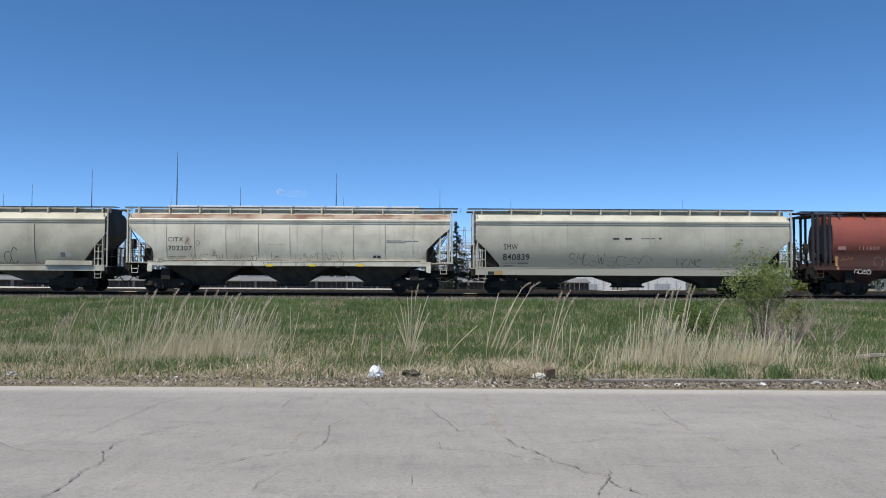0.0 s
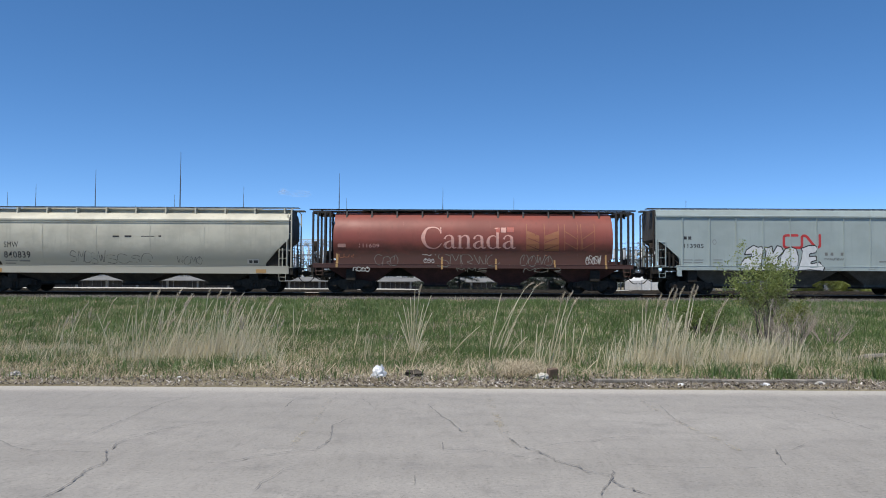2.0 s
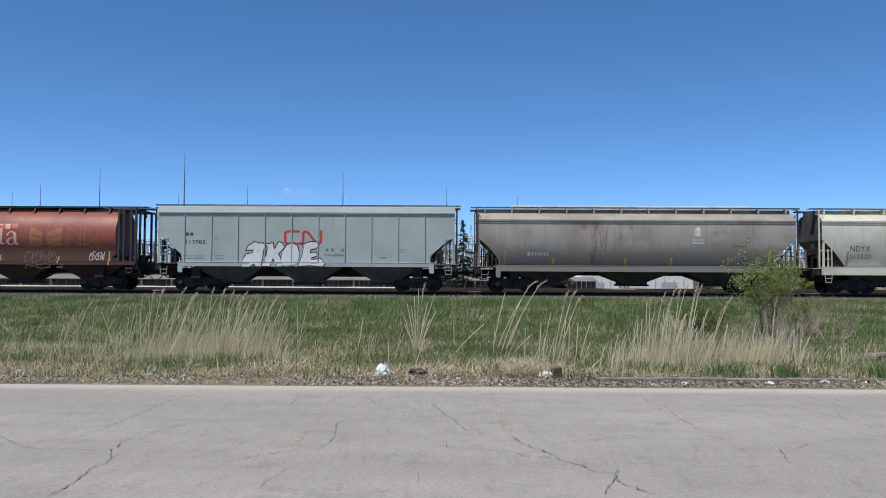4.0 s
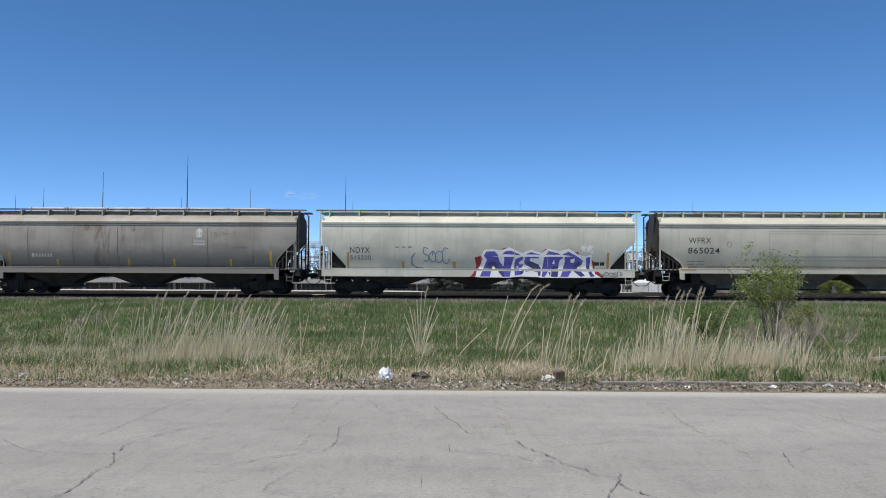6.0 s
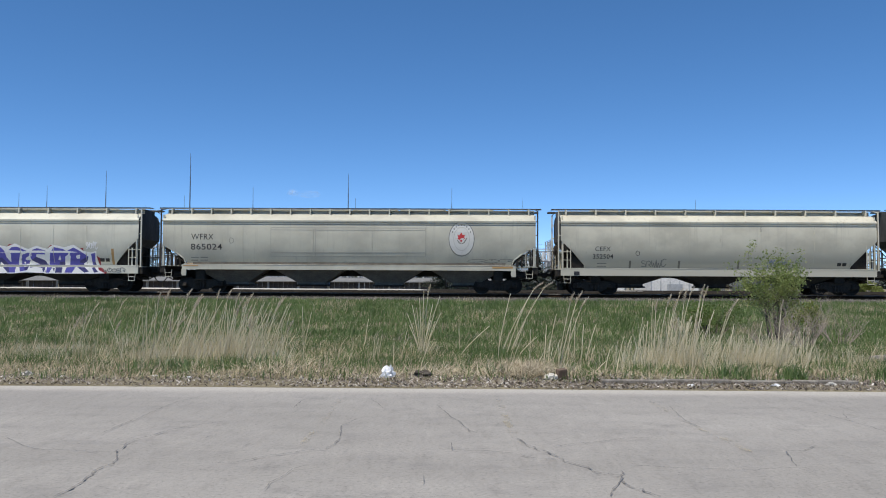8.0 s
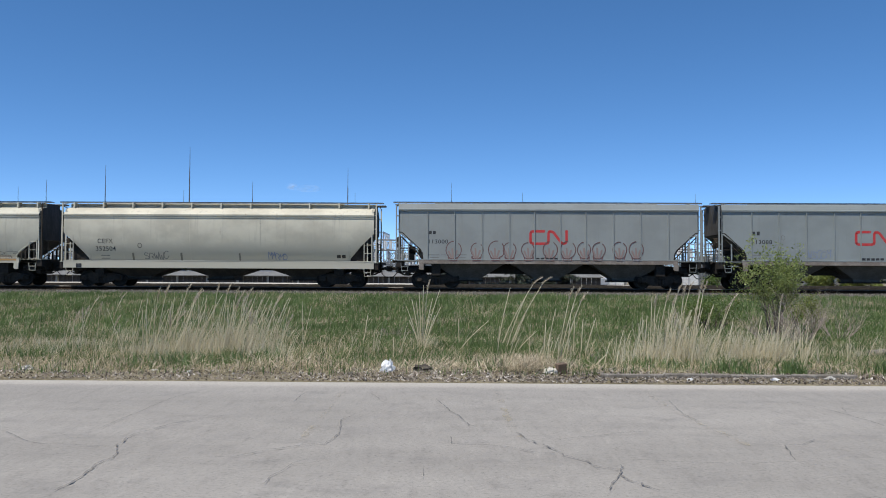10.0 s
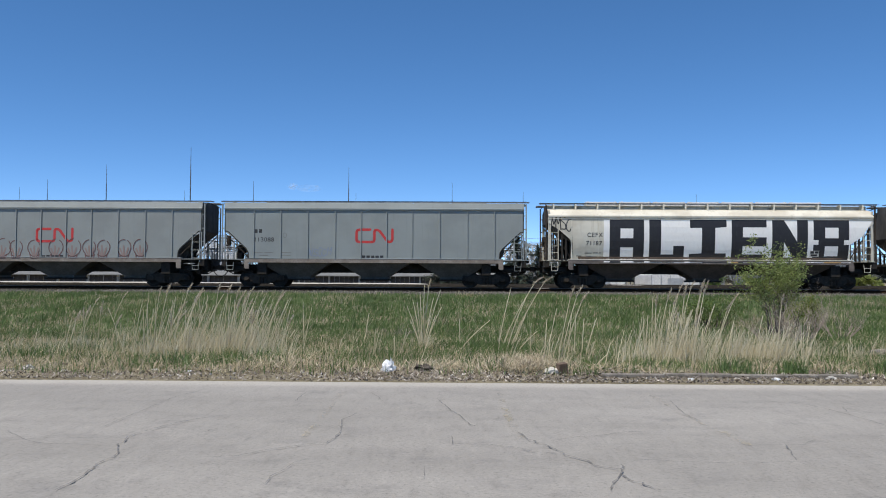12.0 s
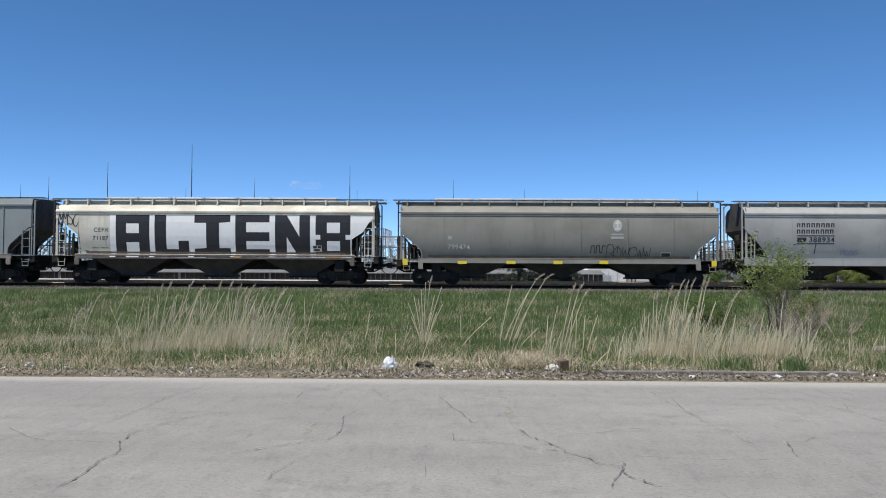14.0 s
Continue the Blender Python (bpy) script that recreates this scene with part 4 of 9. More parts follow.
DARK_SILL = plain("dusty_dark_sill", (0.10, 0.085, 0.075), (0.20, 0.17, 0.15), 2.0, 0.8)
WALK = plain("galvanised_walk", (0.22, 0.23, 0.24), (0.36, 0.37, 0.38), 3.0, 0.55, 0.6)
WALK_BLACK = plain("black_roof_walk", (0.02, 0.02, 0.022), (0.045, 0.042, 0.04), 3.0, 0.7)
CREAM_RUST = car_paint("rusted_roof_paint", (0.40, 0.33, 0.25), (0.14, 0.058, 0.032), 0.98, 0.95, shift=14)
# car ends: soot plus the shade between cars, mixed into one colour
END_SHADE_SOOT = plain("shaded_sooty_end", (0.050, 0.047, 0.043), (0.098, 0.092, 0.085), 1.5, 0.8, 0, 0.15, 0.004, (1, 1, 0.4))
HATCH_WHITE = plain("white_hatch_cover", (0.62, 0.62, 0.60), (0.75, 0.75, 0.73), 3.0, 0.5)
# far leaves with the haze of distance put into their colour
HAZY = blades("pale_hazy_leaves", ((0.20, 0.225, 0.215), (0.29, 0.315, 0.30), (0.42, 0.445, 0.43)), 0.8, 0.3)
MOUND = blades("yellow_green_leaves", ((0.21, 0.25, 0.065), (0.27, 0.315, 0.085), (0.33, 0.375, 0.12)), 0.6, 0.4)
# haze is mixed into this hedge colour too
HEDGE = blades("hazy_hedge_leaves", ((0.055, 0.070, 0.050), (0.080, 0.100, 0.068), (0.11, 0.13, 0.085)), 0.7, 0.2)


def mark(*a):
    """Paint on the side of the car that was listed last."""
    CARS[-1]["marks"].append(a)


CARS = []

CARS.append(dict(
    start=-36.88, length=18.75, name="tan", shape="round", paint=TAN, sill=(1.2, 0.92), cut=(2.9, 1.35, 1.3), inset=0.62, hoppers=3, ends="plate", brackets=12, hatch=1.6, walk=WALK, under=UNDER_TAN, covers=((14.9, 17.5, 1.22, 1.47),),
    label="dusty tan curved-side covered hopper car with dark ends", ribs=(4.6, 9.4, 14.2),
    marks=[]))
mark("scrawl", 12.53, 13.25, 1.19, 2.22, 2, 0.037, INK, 3)
mark("bar", 15.66, 15.91, 1.68, 1.93, GREY_INK, "marking")
mark("bar", 15.97, 16.19, 1.71, 1.9, PALE, "marking")
CARS.append(dict(
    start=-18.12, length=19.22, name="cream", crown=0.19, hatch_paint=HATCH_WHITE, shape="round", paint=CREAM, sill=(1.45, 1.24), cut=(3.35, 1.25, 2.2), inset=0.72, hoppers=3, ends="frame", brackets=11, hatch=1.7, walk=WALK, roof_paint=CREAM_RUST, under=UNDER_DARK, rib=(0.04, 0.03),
    label="off-white ribbed covered hopper car with rust along the roof", ribs=(2.78, 4.31, 6.06, 7.86, 9.61, 11.38, 13.12, 14.89, 16.42),
    marks=[]))
mark("text", 2.88, 3.72, 2.57, 2.8, INK, "CITX")
mark("text", 2.88, 4.2, 2.08, 2.33, INK, "702307")
mark("bar", 2.88, 3.31, 1.69, 1.74, GREY_INK, "marking")
mark("bar", 3.41, 3.84, 1.7, 1.74, GREY_INK, "marking")
mark("bar", 2.88, 3.19, 1.57, 1.61, GREY_INK, "marking")
mark("bar", 3.28, 3.69, 1.58, 1.62, GREY_INK, "marking")
mark("ring", 4.53, 2.5, 0.11, 0.14, 0.025, GREY_INK, "stencil")
mark("bar", 2.28, 2.59, 1.42, 1.58, INK, "marking")
mark("scrawl", 4.34, 5.94, 1.4, 1.97, 4, 0.024, SMUDGE, 5)
mark("scrawl", 6.47, 9.19, 1.13, 2.07, 5, 0.024, SMUDGE, 6)
mark("scrawl", 9.84, 12.62, 1.15, 2.09, 5, 0.024, SMUDGE, 7)
mark("bar", 8.34, 8.69, 1.21, 1.33, SAFETY_YELLOW, "reflector")
mark("bar", 10.72, 11.06, 1.22, 1.34, SAFETY_YELLOW, "reflector")
mark("bar", 13.38, 13.72, 1.23, 1.36, SAFETY_YELLOW, "reflector")
mark("bar", 14.19, 14.69, 1.64, 1.89, PALE, "marking")
mark("bar", 14.25, 14.41, 1.71, 1.83, INK, "marking")
mark("bar", 14.47, 14.66, 1.71, 1.83, INK, "marking")
mark("bar", 15, 15.84, 2.64, 2.68, GREY_INK, "marking")
mark("bar", 15.91, 16.75, 2.63, 2.67, GREY_INK, "marking")
mark("bar", 15, 16.06, 2.55, 2.58, GREY_INK, "marking")
mark("bar", 7.91, 9.25, 2.41, 2.45, RUST, "marking")
CARS.append(dict(
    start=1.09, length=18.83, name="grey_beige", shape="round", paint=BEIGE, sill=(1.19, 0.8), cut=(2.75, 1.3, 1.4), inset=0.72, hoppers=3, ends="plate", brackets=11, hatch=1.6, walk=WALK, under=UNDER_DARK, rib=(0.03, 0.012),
    label="grey-beige curved-side covered hopper car with faded scrawls", ribs=(4.4, 7.4, 10.4, 13.4),
    marks=[]))
mark("text", 2.27, 3.06, 2.21, 2.52, INK, "SMW")
mark("text", 2.24, 3.71, 1.63, 1.98, INK, "840839")
mark("bar", 2.27, 2.96, 1.45, 1.49, GREY_INK, "marking")
mark("bar", 3.06, 3.65, 1.42, 1.5, GREY_INK, "marking")
mark("bar", 2.27, 2.84, 1.3, 1.35, GREY_INK, "marking")
mark("bar", 8.32, 8.68, 2.79, 2.88, INK, "marking")
mark("bar", 8.99, 9.37, 2.79, 2.89, INK, "marking")
mark("bar", 9.9, 10.65, 2.83, 2.87, INK, "marking")
mark("bar", 10.87, 11.02, 2.82, 2.9, INK, "marking")
mark("scrawl", 5.87, 7.9, 1.31, 2.03, 5, 0.037, SMUDGE, 11)
mark("scrawl", 7.96, 10.46, 1.32, 1.88, 4, 0.031, SMUDGE, 12)
mark("scrawl", 11.87, 13.27, 1.31, 1.81, 4, 0.031, SMUDGE, 13)
mark("bar", 1.77, 2.21, 0.82, 1.04, OCHRE, "marking")
mark("bar", 1.4, 1.74, 0.82, 1, INK, "marking")
mark("bar", 15.77, 16.4, 1.36, 1.61, PALE, "marking")
mark("bar", 15.87, 16.05, 1.39, 1.55, INK, "marking")
mark("bar", 16.12, 16.37, 1.39, 1.55, INK, "marking")
mark("bar", 16.3, 16.87, 0.83, 1.05, OCHRE, "marking")
CARS.append(dict(
    start=19.92, length=18.98, name="red", shape="drum", paint=RED, sill=(1.36, 1.16), cut=(1.7, 0.2, 1.6), inset=0.62, set_in=1.12, hoppers=4, ends="cage", brackets=13, hatch=4.1, walk=WALK_BLACK, under=UNDER_RED, hatch_paint=WALK_BLACK, bracket_paint=WALK_BLACK, sill_paint=RED_SILL, rib=(0.03, 0.008),
    label="dark red cylindrical grain hopper car with faded lettering", ribs=(3.2, 5.6, 7.92, 10.45, 12.95, 15.29),
    marks=[]))
mark("serif", 6.57, 11.82, 2.26, 3.44, ROSE, "Canada")
mark("bar", 10.76, 10.98, 3.16, 3.44, ROSE_RED, "flag")
mark("bar", 11.04, 11.32, 3.16, 3.44, ROSE, "flag")
mark("bar", 11.38, 11.76, 3.17, 3.45, ROSE_RED, "flag")
mark("bar", 1.98, 2.42, 2.3, 2.49, ROSE, "marking")
mark("text", 3.17, 4.29, 2.29, 2.5, ROSE, "111609")
mark("poly", ((12.48, 3.27), (13.16, 2.99), (13.16, 2.64), (12.48, 2.89)), WHEAT_GOLD, "wheat_emblem")
mark("poly", ((12.48, 2.86), (13.16, 2.58), (13.16, 2.24), (12.48, 2.48)), WHEAT_GOLD, "wheat_emblem")
mark("poly", ((12.48, 2.45), (13.16, 2.17), (13.16, 1.86), (12.48, 2.11)), WHEAT_GOLD, "wheat_emblem")
mark("poly", ((13.48, 2.99), (14.23, 3.27), (14.23, 2.9), (13.48, 2.65)), WHEAT_GOLD, "wheat_emblem")
mark("poly", ((13.48, 2.58), (14.23, 2.87), (14.23, 2.49), (13.48, 2.24)), WHEAT_GOLD, "wheat_emblem")
mark("poly", ((13.48, 2.18), (14.23, 2.46), (14.23, 2.12), (13.48, 1.86)), WHEAT_GOLD, "wheat_emblem")
mark("line", ((12.46, 3.67), (12.46, 2.02)), 0.037, WHEAT_GOLD, "wheat_emblem")
mark("line", ((13.45, 3.68), (13.45, 2.02)), 0.037, WHEAT_GOLD, "wheat_emblem")
mark("line", ((14.23, 3.68), (14.23, 2.02)), 0.037, WHEAT_GOLD, "wheat_emblem")
mark("line", ((14.57, 3.25), (15.26, 2.81), (15.26, 2.25)), 0.041, WHEAT_GOLD, "wheat_emblem")
mark("line", ((16.2, 3.25), (15.54, 2.81), (15.54, 2.25)), 0.041, WHEAT_GOLD, "wheat_emblem")
mark("line", ((14.57, 3.65), (14.57, 2.18)), 0.034, WHEAT_GOLD, "wheat_emblem")
mark("line", ((15.29, 3.65), (15.29, 2.19)), 0.034, WHEAT_GOLD, "wheat_emblem")
mark("line", ((15.48, 3.66), (15.48, 2.19)), 0.034, WHEAT_GOLD, "wheat_emblem")
mark("line", ((16.23, 3.66), (16.23, 2.19)), 0.034, WHEAT_GOLD, "wheat_emblem")
mark("line", ((14.57, 2.62), (15.26, 2.25)), 0.037, WHEAT_GOLD, "wheat_emblem")
mark("line", ((16.2, 2.63), (15.54, 2.25)), 0.037, WHEAT_GOLD, "wheat_emblem")
mark("scrawl", 2.07, 2.85, 1.71, 2.02, 3, 0.034, WHEAT_GOLD, 21)
mark("scrawl", 4.04, 5.35, 1.25, 2.03, 3, 0.034, GREY_GREEN, 22)
mark("scrawl", 6.63, 7.42, 1.86, 2.11, 3, 0.031, PALE, 23)
mark("scrawl", 6.76, 7.35, 1.45, 1.74, 3, 0.031, PALE, 24)
mark("scrawl", 7.48, 10.98, 1.24, 2.02, 5, 0.041, GREY_GREEN, 25)
mark("scrawl", 12.07, 13.88, 1.29, 2.08, 4, 0.037, GREY_GREEN, 26)
mark("scrawl", 15.76, 16.57, 1.38, 1.97, 5, 0.037, PALE, 27)
mark("scrawl", 2.85, 3.76, 0.96, 1.22, 4, 0.041, PALE, 28)
mark("bar", 7.72, 7.82, 1.1, 1.8, OCHRE, "marking")
mark("bar", 10.72, 10.82, 1.1, 1.7, OCHRE, "marking")
mark("bar", 16.82, 16.91, 1.16, 2.1, OCHRE, "marking")
mark("bar", 13.98, 14.07, 1.24, 1.65, OCHRE, "marking")
mark("bar", 1.88, 2.01, 1.18, 1.96, OCHRE, "marking")
mark("scrawl", 8.57, 10.23, 0.96, 1.21, 3, 0.028, GREY_GREEN, 29)
mark("scrawl", 12.16, 14.35, 0.95, 1.2, 3, 0.028, GREY_GREEN, 30)
CARS.append(dict(
    start=38.91, length=17.75, name="pale_blue", paint=PALE_BLUE, sill=(1.34, 1.12), under=UNDER_GREY, shape="flat", cut=(2.85, 1.35, 1.75), inset=0.62, hoppers=3, ends="bars", four_ladders=True, brackets=9, hatch=2, walk=WALK, mouth=0.34, spine=0.58,
    label="pale blue-grey ribbed covered hopper car with white graffiti", ribs=(2.1, 3.6, 5.07, 6.57, 8.06, 9.54, 11.03, 12.49, 13.98, 15.46),
    marks=[]))
mark("bar", 2.18, 2.34, 2.82, 2.99, INK, "marking")
mark("bar", 2.42, 2.59, 2.82, 2.99, INK, "marking")
mark("text", 2.18, 3.26, 2.35, 2.58, INK, "113985")
mark("line", ((8.46, 3.08), (7.88, 3.08), (7.75, 3.05), (7.71, 2.97), (7.71, 2.5), (7.75, 2.43), (7.88, 2.39), (8.57, 2.4), (8.67, 2.43), (8.71, 2.51), (8.71, 2.99), (8.77, 3.06), (8.89, 3.07), (8.99, 3), (9.42, 2.45), (9.54, 2.4), (9.66, 2.45), (9.7, 2.54), (9.7, 3.09)), 0.14, LOGO_RED, "logo")
mark("bar", 2.12, 2.68, 1.67, 1.71, GREY_INK, "marking")
mark("bar", 2.75, 3.25, 1.67, 1.71, GREY_INK, "marking")
mark("bar", 2.18, 2.62, 1.53, 1.57, GREY_INK, "marking")
mark("bar", 2.71, 3.21, 1.53, 1.57, GREY_INK, "marking")
mark("bar", 3.81, 4.31, 1.68, 1.72, GREY_INK, "marking")
mark("bar", 3.81, 4.31, 1.52, 1.56, GREY_INK, "marking")
mark("bar", 14.03, 14.46, 2.08, 2.11, GREY_INK, "marking")
mark("bar", 14.03, 14.34, 1.95, 1.99, GREY_INK, "marking")
mark("ring", 3.87, 2.69, 0.11, 0.14, 0.025, GREY_INK, "stencil")
mark("bar", 12.96, 13.34, 1.61, 1.67, GREY_INK, "marking")
mark("poly", ((5.29, 1.09), (5.35, 1.55), (5.55, 1.82), (5.94, 1.9), (5.94, 2.04), (5.52, 1.99), (5.63, 2.26), (6.03, 2.52), (6.28, 2.41), (6.48, 2.46), (6.58, 2.27), (6.48, 1.83), (6.38, 1.1), (6.03, 1.12), (6, 1.26), (5.75, 1.09)), SPRAY_SILVER, "graffiti")
mark("line", ((5.29, 1.09), (5.35, 1.55), (5.55, 1.82), (5.94, 1.9), (5.94, 2.04), (5.52, 1.99), (5.63, 2.26), (6.03, 2.52), (6.28, 2.41), (6.48, 2.46), (6.58, 2.27), (6.48, 1.83), (6.38, 1.1), (6.03, 1.12), (6, 1.26), (5.75, 1.09), (5.29, 1.09)), 0.059, INK, "graffiti_outline")
mark("poly", ((6.4, 1.12), (6.65, 1.73), (6.72, 2.19), (6.55, 2.43), (6.84, 2.39), (7.04, 2.49), (7.11, 2.1), (7.33, 2.51), (7.57, 2.44), (7.7, 2.2), (7.35, 1.83), (7.6, 1.37), (7.67, 1.13), (7.26, 1.1), (7.04, 1.56), (6.89, 1.12)), SPRAY_SILVER, "graffiti")
mark("line", ((6.4, 1.12), (6.65, 1.73), (6.72, 2.19), (6.55, 2.43), (6.84, 2.39), (7.04, 2.49), (7.11, 2.1), (7.33, 2.51), (7.57, 2.44), (7.7, 2.2), (7.35, 1.83), (7.6, 1.37), (7.67, 1.13), (7.26, 1.1), (7.04, 1.56), (6.89, 1.12), (6.4, 1.12)), 0.059, INK, "graffiti_outline")
mark("poly", ((7.48, 1.37), (7.57, 1.98), (7.79, 2.34), (8.11, 2.44), (8.4, 2.32), (8.5, 1.91), (8.45, 1.42), (8.23, 1.16), (7.82, 1.1), (7.57, 1.17)), SPRAY_SILVER, "graffiti")
mark("line", ((7.48, 1.37), (7.57, 1.98), (7.79, 2.34), (8.11, 2.44), (8.4, 2.32), (8.5, 1.91), (8.45, 1.42), (8.23, 1.16), (7.82, 1.1), (7.57, 1.17), (7.48, 1.37)), 0.059, INK, "graffiti_outline")
mark("poly", ((8.45, 1.13), (8.69, 1.84), (8.74, 2.2), (8.64, 2.35), (9.08, 2.52), (9.45, 2.52), (9.59, 2.33), (9.45, 2.13), (9.13, 2.06), (9.1, 1.91), (9.47, 1.94), (9.52, 1.72), (9.2, 1.62), (9.18, 1.5), (9.69, 1.62), (9.74, 1.48), (9.93, 1.31), (9.84, 1.11), (9.13, 1.18)), SPRAY_SILVER, "graffiti")
mark("line", ((8.45, 1.13), (8.69, 1.84), (8.74, 2.2), (8.64, 2.35), (9.08, 2.52), (9.45, 2.52), (9.59, 2.33), (9.45, 2.13), (9.13, 2.06), (9.1, 1.91), (9.47, 1.94), (9.52, 1.72), (9.2, 1.62), (9.18, 1.5), (9.69, 1.62), (9.74, 1.48), (9.93, 1.31), (9.84, 1.11), (9.13, 1.18), (8.45, 1.13)), 0.059, INK, "graffiti_outline")
mark("poly", ((5.72, 1.48), (5.84, 1.65), (5.94, 1.58), (5.92, 1.38), (5.75, 1.34), (5.72, 1.48)), INK, "graffiti_outline")
mark("poly", ((7.91, 1.83), (8.01, 2.03), (8.11, 1.91), (8.08, 1.66), (7.96, 1.59), (7.91, 1.83)), INK, "graffiti_outline")
mark("line", ((5.97, 1.9), (6.21, 1.95)), 0.034, INK, "graffiti_outline")
mark("line", ((7.79, 1.15), (8.16, 1.23)), 0.034, INK, "graffiti_outline")
mark("bar", 2.18, 2.4, 1.19, 1.29, RUST, "marking")
mark("bar", 1.81, 2.56, 1.11, 1.22, RUST, "rust_patch")
mark("bar", 9.87, 10.31, 1.15, 1.23, RUST, "rust_patch")
mark("bar", 12.31, 12.81, 1.17, 1.25, RUST, "rust_patch")
mark("bar", 9.96, 10.12, 1.97, 2.14, GREY_INK, "marking")
mark("bar", 10.28, 10.43, 1.97, 2.14, GREY_INK, "marking")
mark("bar", 10.84, 10.99, 1.97, 2.14, GREY_INK, "marking")
mark("scrawl", 9.96, 10.99, 1.69, 1.87, 4, 0.031, GREY_INK, 33)
CARS.append(dict(
    start=56.66, length=18.92, name="brown_grey", crown=0.19, hatch_paint=HATCH_WHITE, shape="round", paint=BROWN_GREY, sill=(1.22, 0.92), cut=(2.75, 1.15, 1.6), inset=0.7, hoppers=3, ends="bars", brackets=12, hatch=2.2, walk=WALK, under=UNDER_DARK, rib=(0.035, 0.02),
    label="grimy brown-grey covered hopper car with a rust streak", ribs=(3.19, 5.72, 8.22, 10.75, 13.25, 15.78),
    marks=[]))
mark("bar", 3.41, 3.56, 1.8, 2, PALE, "marking")
mark("bar", 3.64, 3.74, 1.8, 1.98, FADED_WHITE, "marking")
mark("bar", 3.81, 3.91, 1.8, 1.98, FADED_WHITE, "marking")
mark("bar", 3.97, 4.07, 1.8, 1.98, FADED_WHITE, "marking")
mark("bar", 4.13, 4.23, 1.8, 1.98, FADED_WHITE, "marking")
mark("bar", 4.30, 4.40, 1.8, 1.98, FADED_WHITE, "marking")
mark("bar", 4.46, 4.56, 1.8, 1.98, FADED_WHITE, "marking")
mark("poly", ((6.88, 3.66), (7.38, 3.66), (7.5, 2.48), (7.47, 1.26), (6.88, 1.25), (6.94, 2.54)), RUST, "rust_streak")
mark("poly", ((7.38, 3.66), (8, 3.67), (7.88, 3.29), (7.75, 1.98), (7.44, 2.23)), RUST, "rust_streak")
mark("poly", ((6.07, 3.66), (6.88, 3.66), (6.85, 3.29), (6.19, 3.25)), RUST, "rust_streak")
mark("poly", ((8.44, 3.67), (8.69, 3.67), (8.66, 2.7), (8.47, 2.7)), RUST, "rust_streak")
mark("poly", ((8.91, 3.67), (9.31, 3.67), (9.22, 3.24), (8.97, 3.23)), RUST, "rust_streak")
mark("bar", 4.78, 4.91, 1.26, 1.68, OCHRE_BRIGHT, "reflector")
mark("bar", 8.78, 8.91, 1.28, 1.7, OCHRE_BRIGHT, "reflector")
mark("bar", 11.31, 11.44, 1.29, 1.72, OCHRE_BRIGHT, "reflector")
mark("bar", 14.47, 14.6, 1.31, 1.73, OCHRE_BRIGHT, "reflector")
mark("bar", 16.72, 16.85, 1.34, 2.18, OCHRE_BRIGHT, "reflector")
mark("bar", 2.1, 2.22, 1.26, 2.1, OCHRE, "marking")
mark("ring", 12.81, 3.16, 0.2, 0.27, 0.31, FADED_WHITE, "emblem")
mark("bar", 12.69, 12.94, 3.24, 3.32, CHALK, "emblem")
mark("bar", 12.77, 12.86, 2.97, 3.41, CHALK, "emblem")
mark("bar", 12.66, 12.97, 2.94, 3.02, CHALK, "emblem")
mark("bar", 12.5, 13.13, 2.66, 2.75, FADED_WHITE, "lettering")
mark("bar", 12.47, 13.16, 2.47, 2.6, FADED_WHITE, "lettering")
mark("poly", ((13.44, 3.26), (13.81, 3.23), (14.5, 3.17), (14.5, 3.08), (14.06, 3.04), (13.78, 2.88), (13.44, 2.88)), RUST, "rust_patch")
mark("bar", 15.16, 15.69, 1.36, 1.61, GREY_INK, "marking")
mark("bar", 14.69, 15.47, 2.36, 2.42, GREY_INK, "marking")
CARS.append(dict(
    start=75.58, length=18.77, name="pale_grey", shape="round", paint=PALE_GREY, sill=(1.22, 0.8), cut=(2.75, 1.3, 1.4), inset=0.72, hoppers=3, ends="plate", brackets=11, hatch=1.6, walk=WALK, under=UNDER_DARK, rib=(0.03, 0.012),
    label="pale grey covered hopper car with blue and white graffiti", ribs=(2.23, 4.04, 5.88, 7.73, 9.57, 11.41, 13.26, 15.1),
    marks=[]))
mark("text", 2.29, 3.38, 2.11, 2.42, INK, "NDYX")
mark("text", 2.29, 3.44, 1.72, 1.97, GREY_INK, "515320")
mark("bar", 2.1, 2.24, 1.23, 2.14, OCHRE, "marking")
mark("bar", 5.16, 5.3, 1.25, 1.65, OCHRE, "marking")
mark("bar", 8.01, 8.15, 1.26, 1.64, OCHRE, "marking")
mark("bar", 16.51, 16.65, 1.3, 2.18, OCHRE, "marking")
mark("bar", 4.79, 4.98, 2.4, 2.46, GREY_INK, "marking")
mark("bar", 5.16, 5.35, 2.4, 2.46, GREY_INK, "marking")
mark("bar", 5.51, 5.7, 2.4, 2.47, GREY_INK, "marking")
mark("line", ((5.88, 2.09), (5.7, 1.84), (5.73, 1.47), (6.01, 1.31), (6.32, 1.28)), 0.094, FADED_BLUE, "graffiti")
mark("scrawl", 6.32, 7.82, 1.53, 2.41, 4, 0.062, FADED_BLUE, 41)
mark("poly", ((9.13, 1.01), (9.29, 1.42), (9.2, 1.89), (9.54, 1.97), (9.66, 1.79), (9.5, 1.42), (9.27, 0.85), (8.93, 0.78)), SPRAY_RED, "graffiti_backing")
mark("poly", ((15.67, 1.77), (15.86, 1.66), (15.86, 1.25), (16.12, 1.04), (16.33, 0.83), (16.17, 0.78), (15.86, 0.99)), SPRAY_RED, "graffiti_backing")
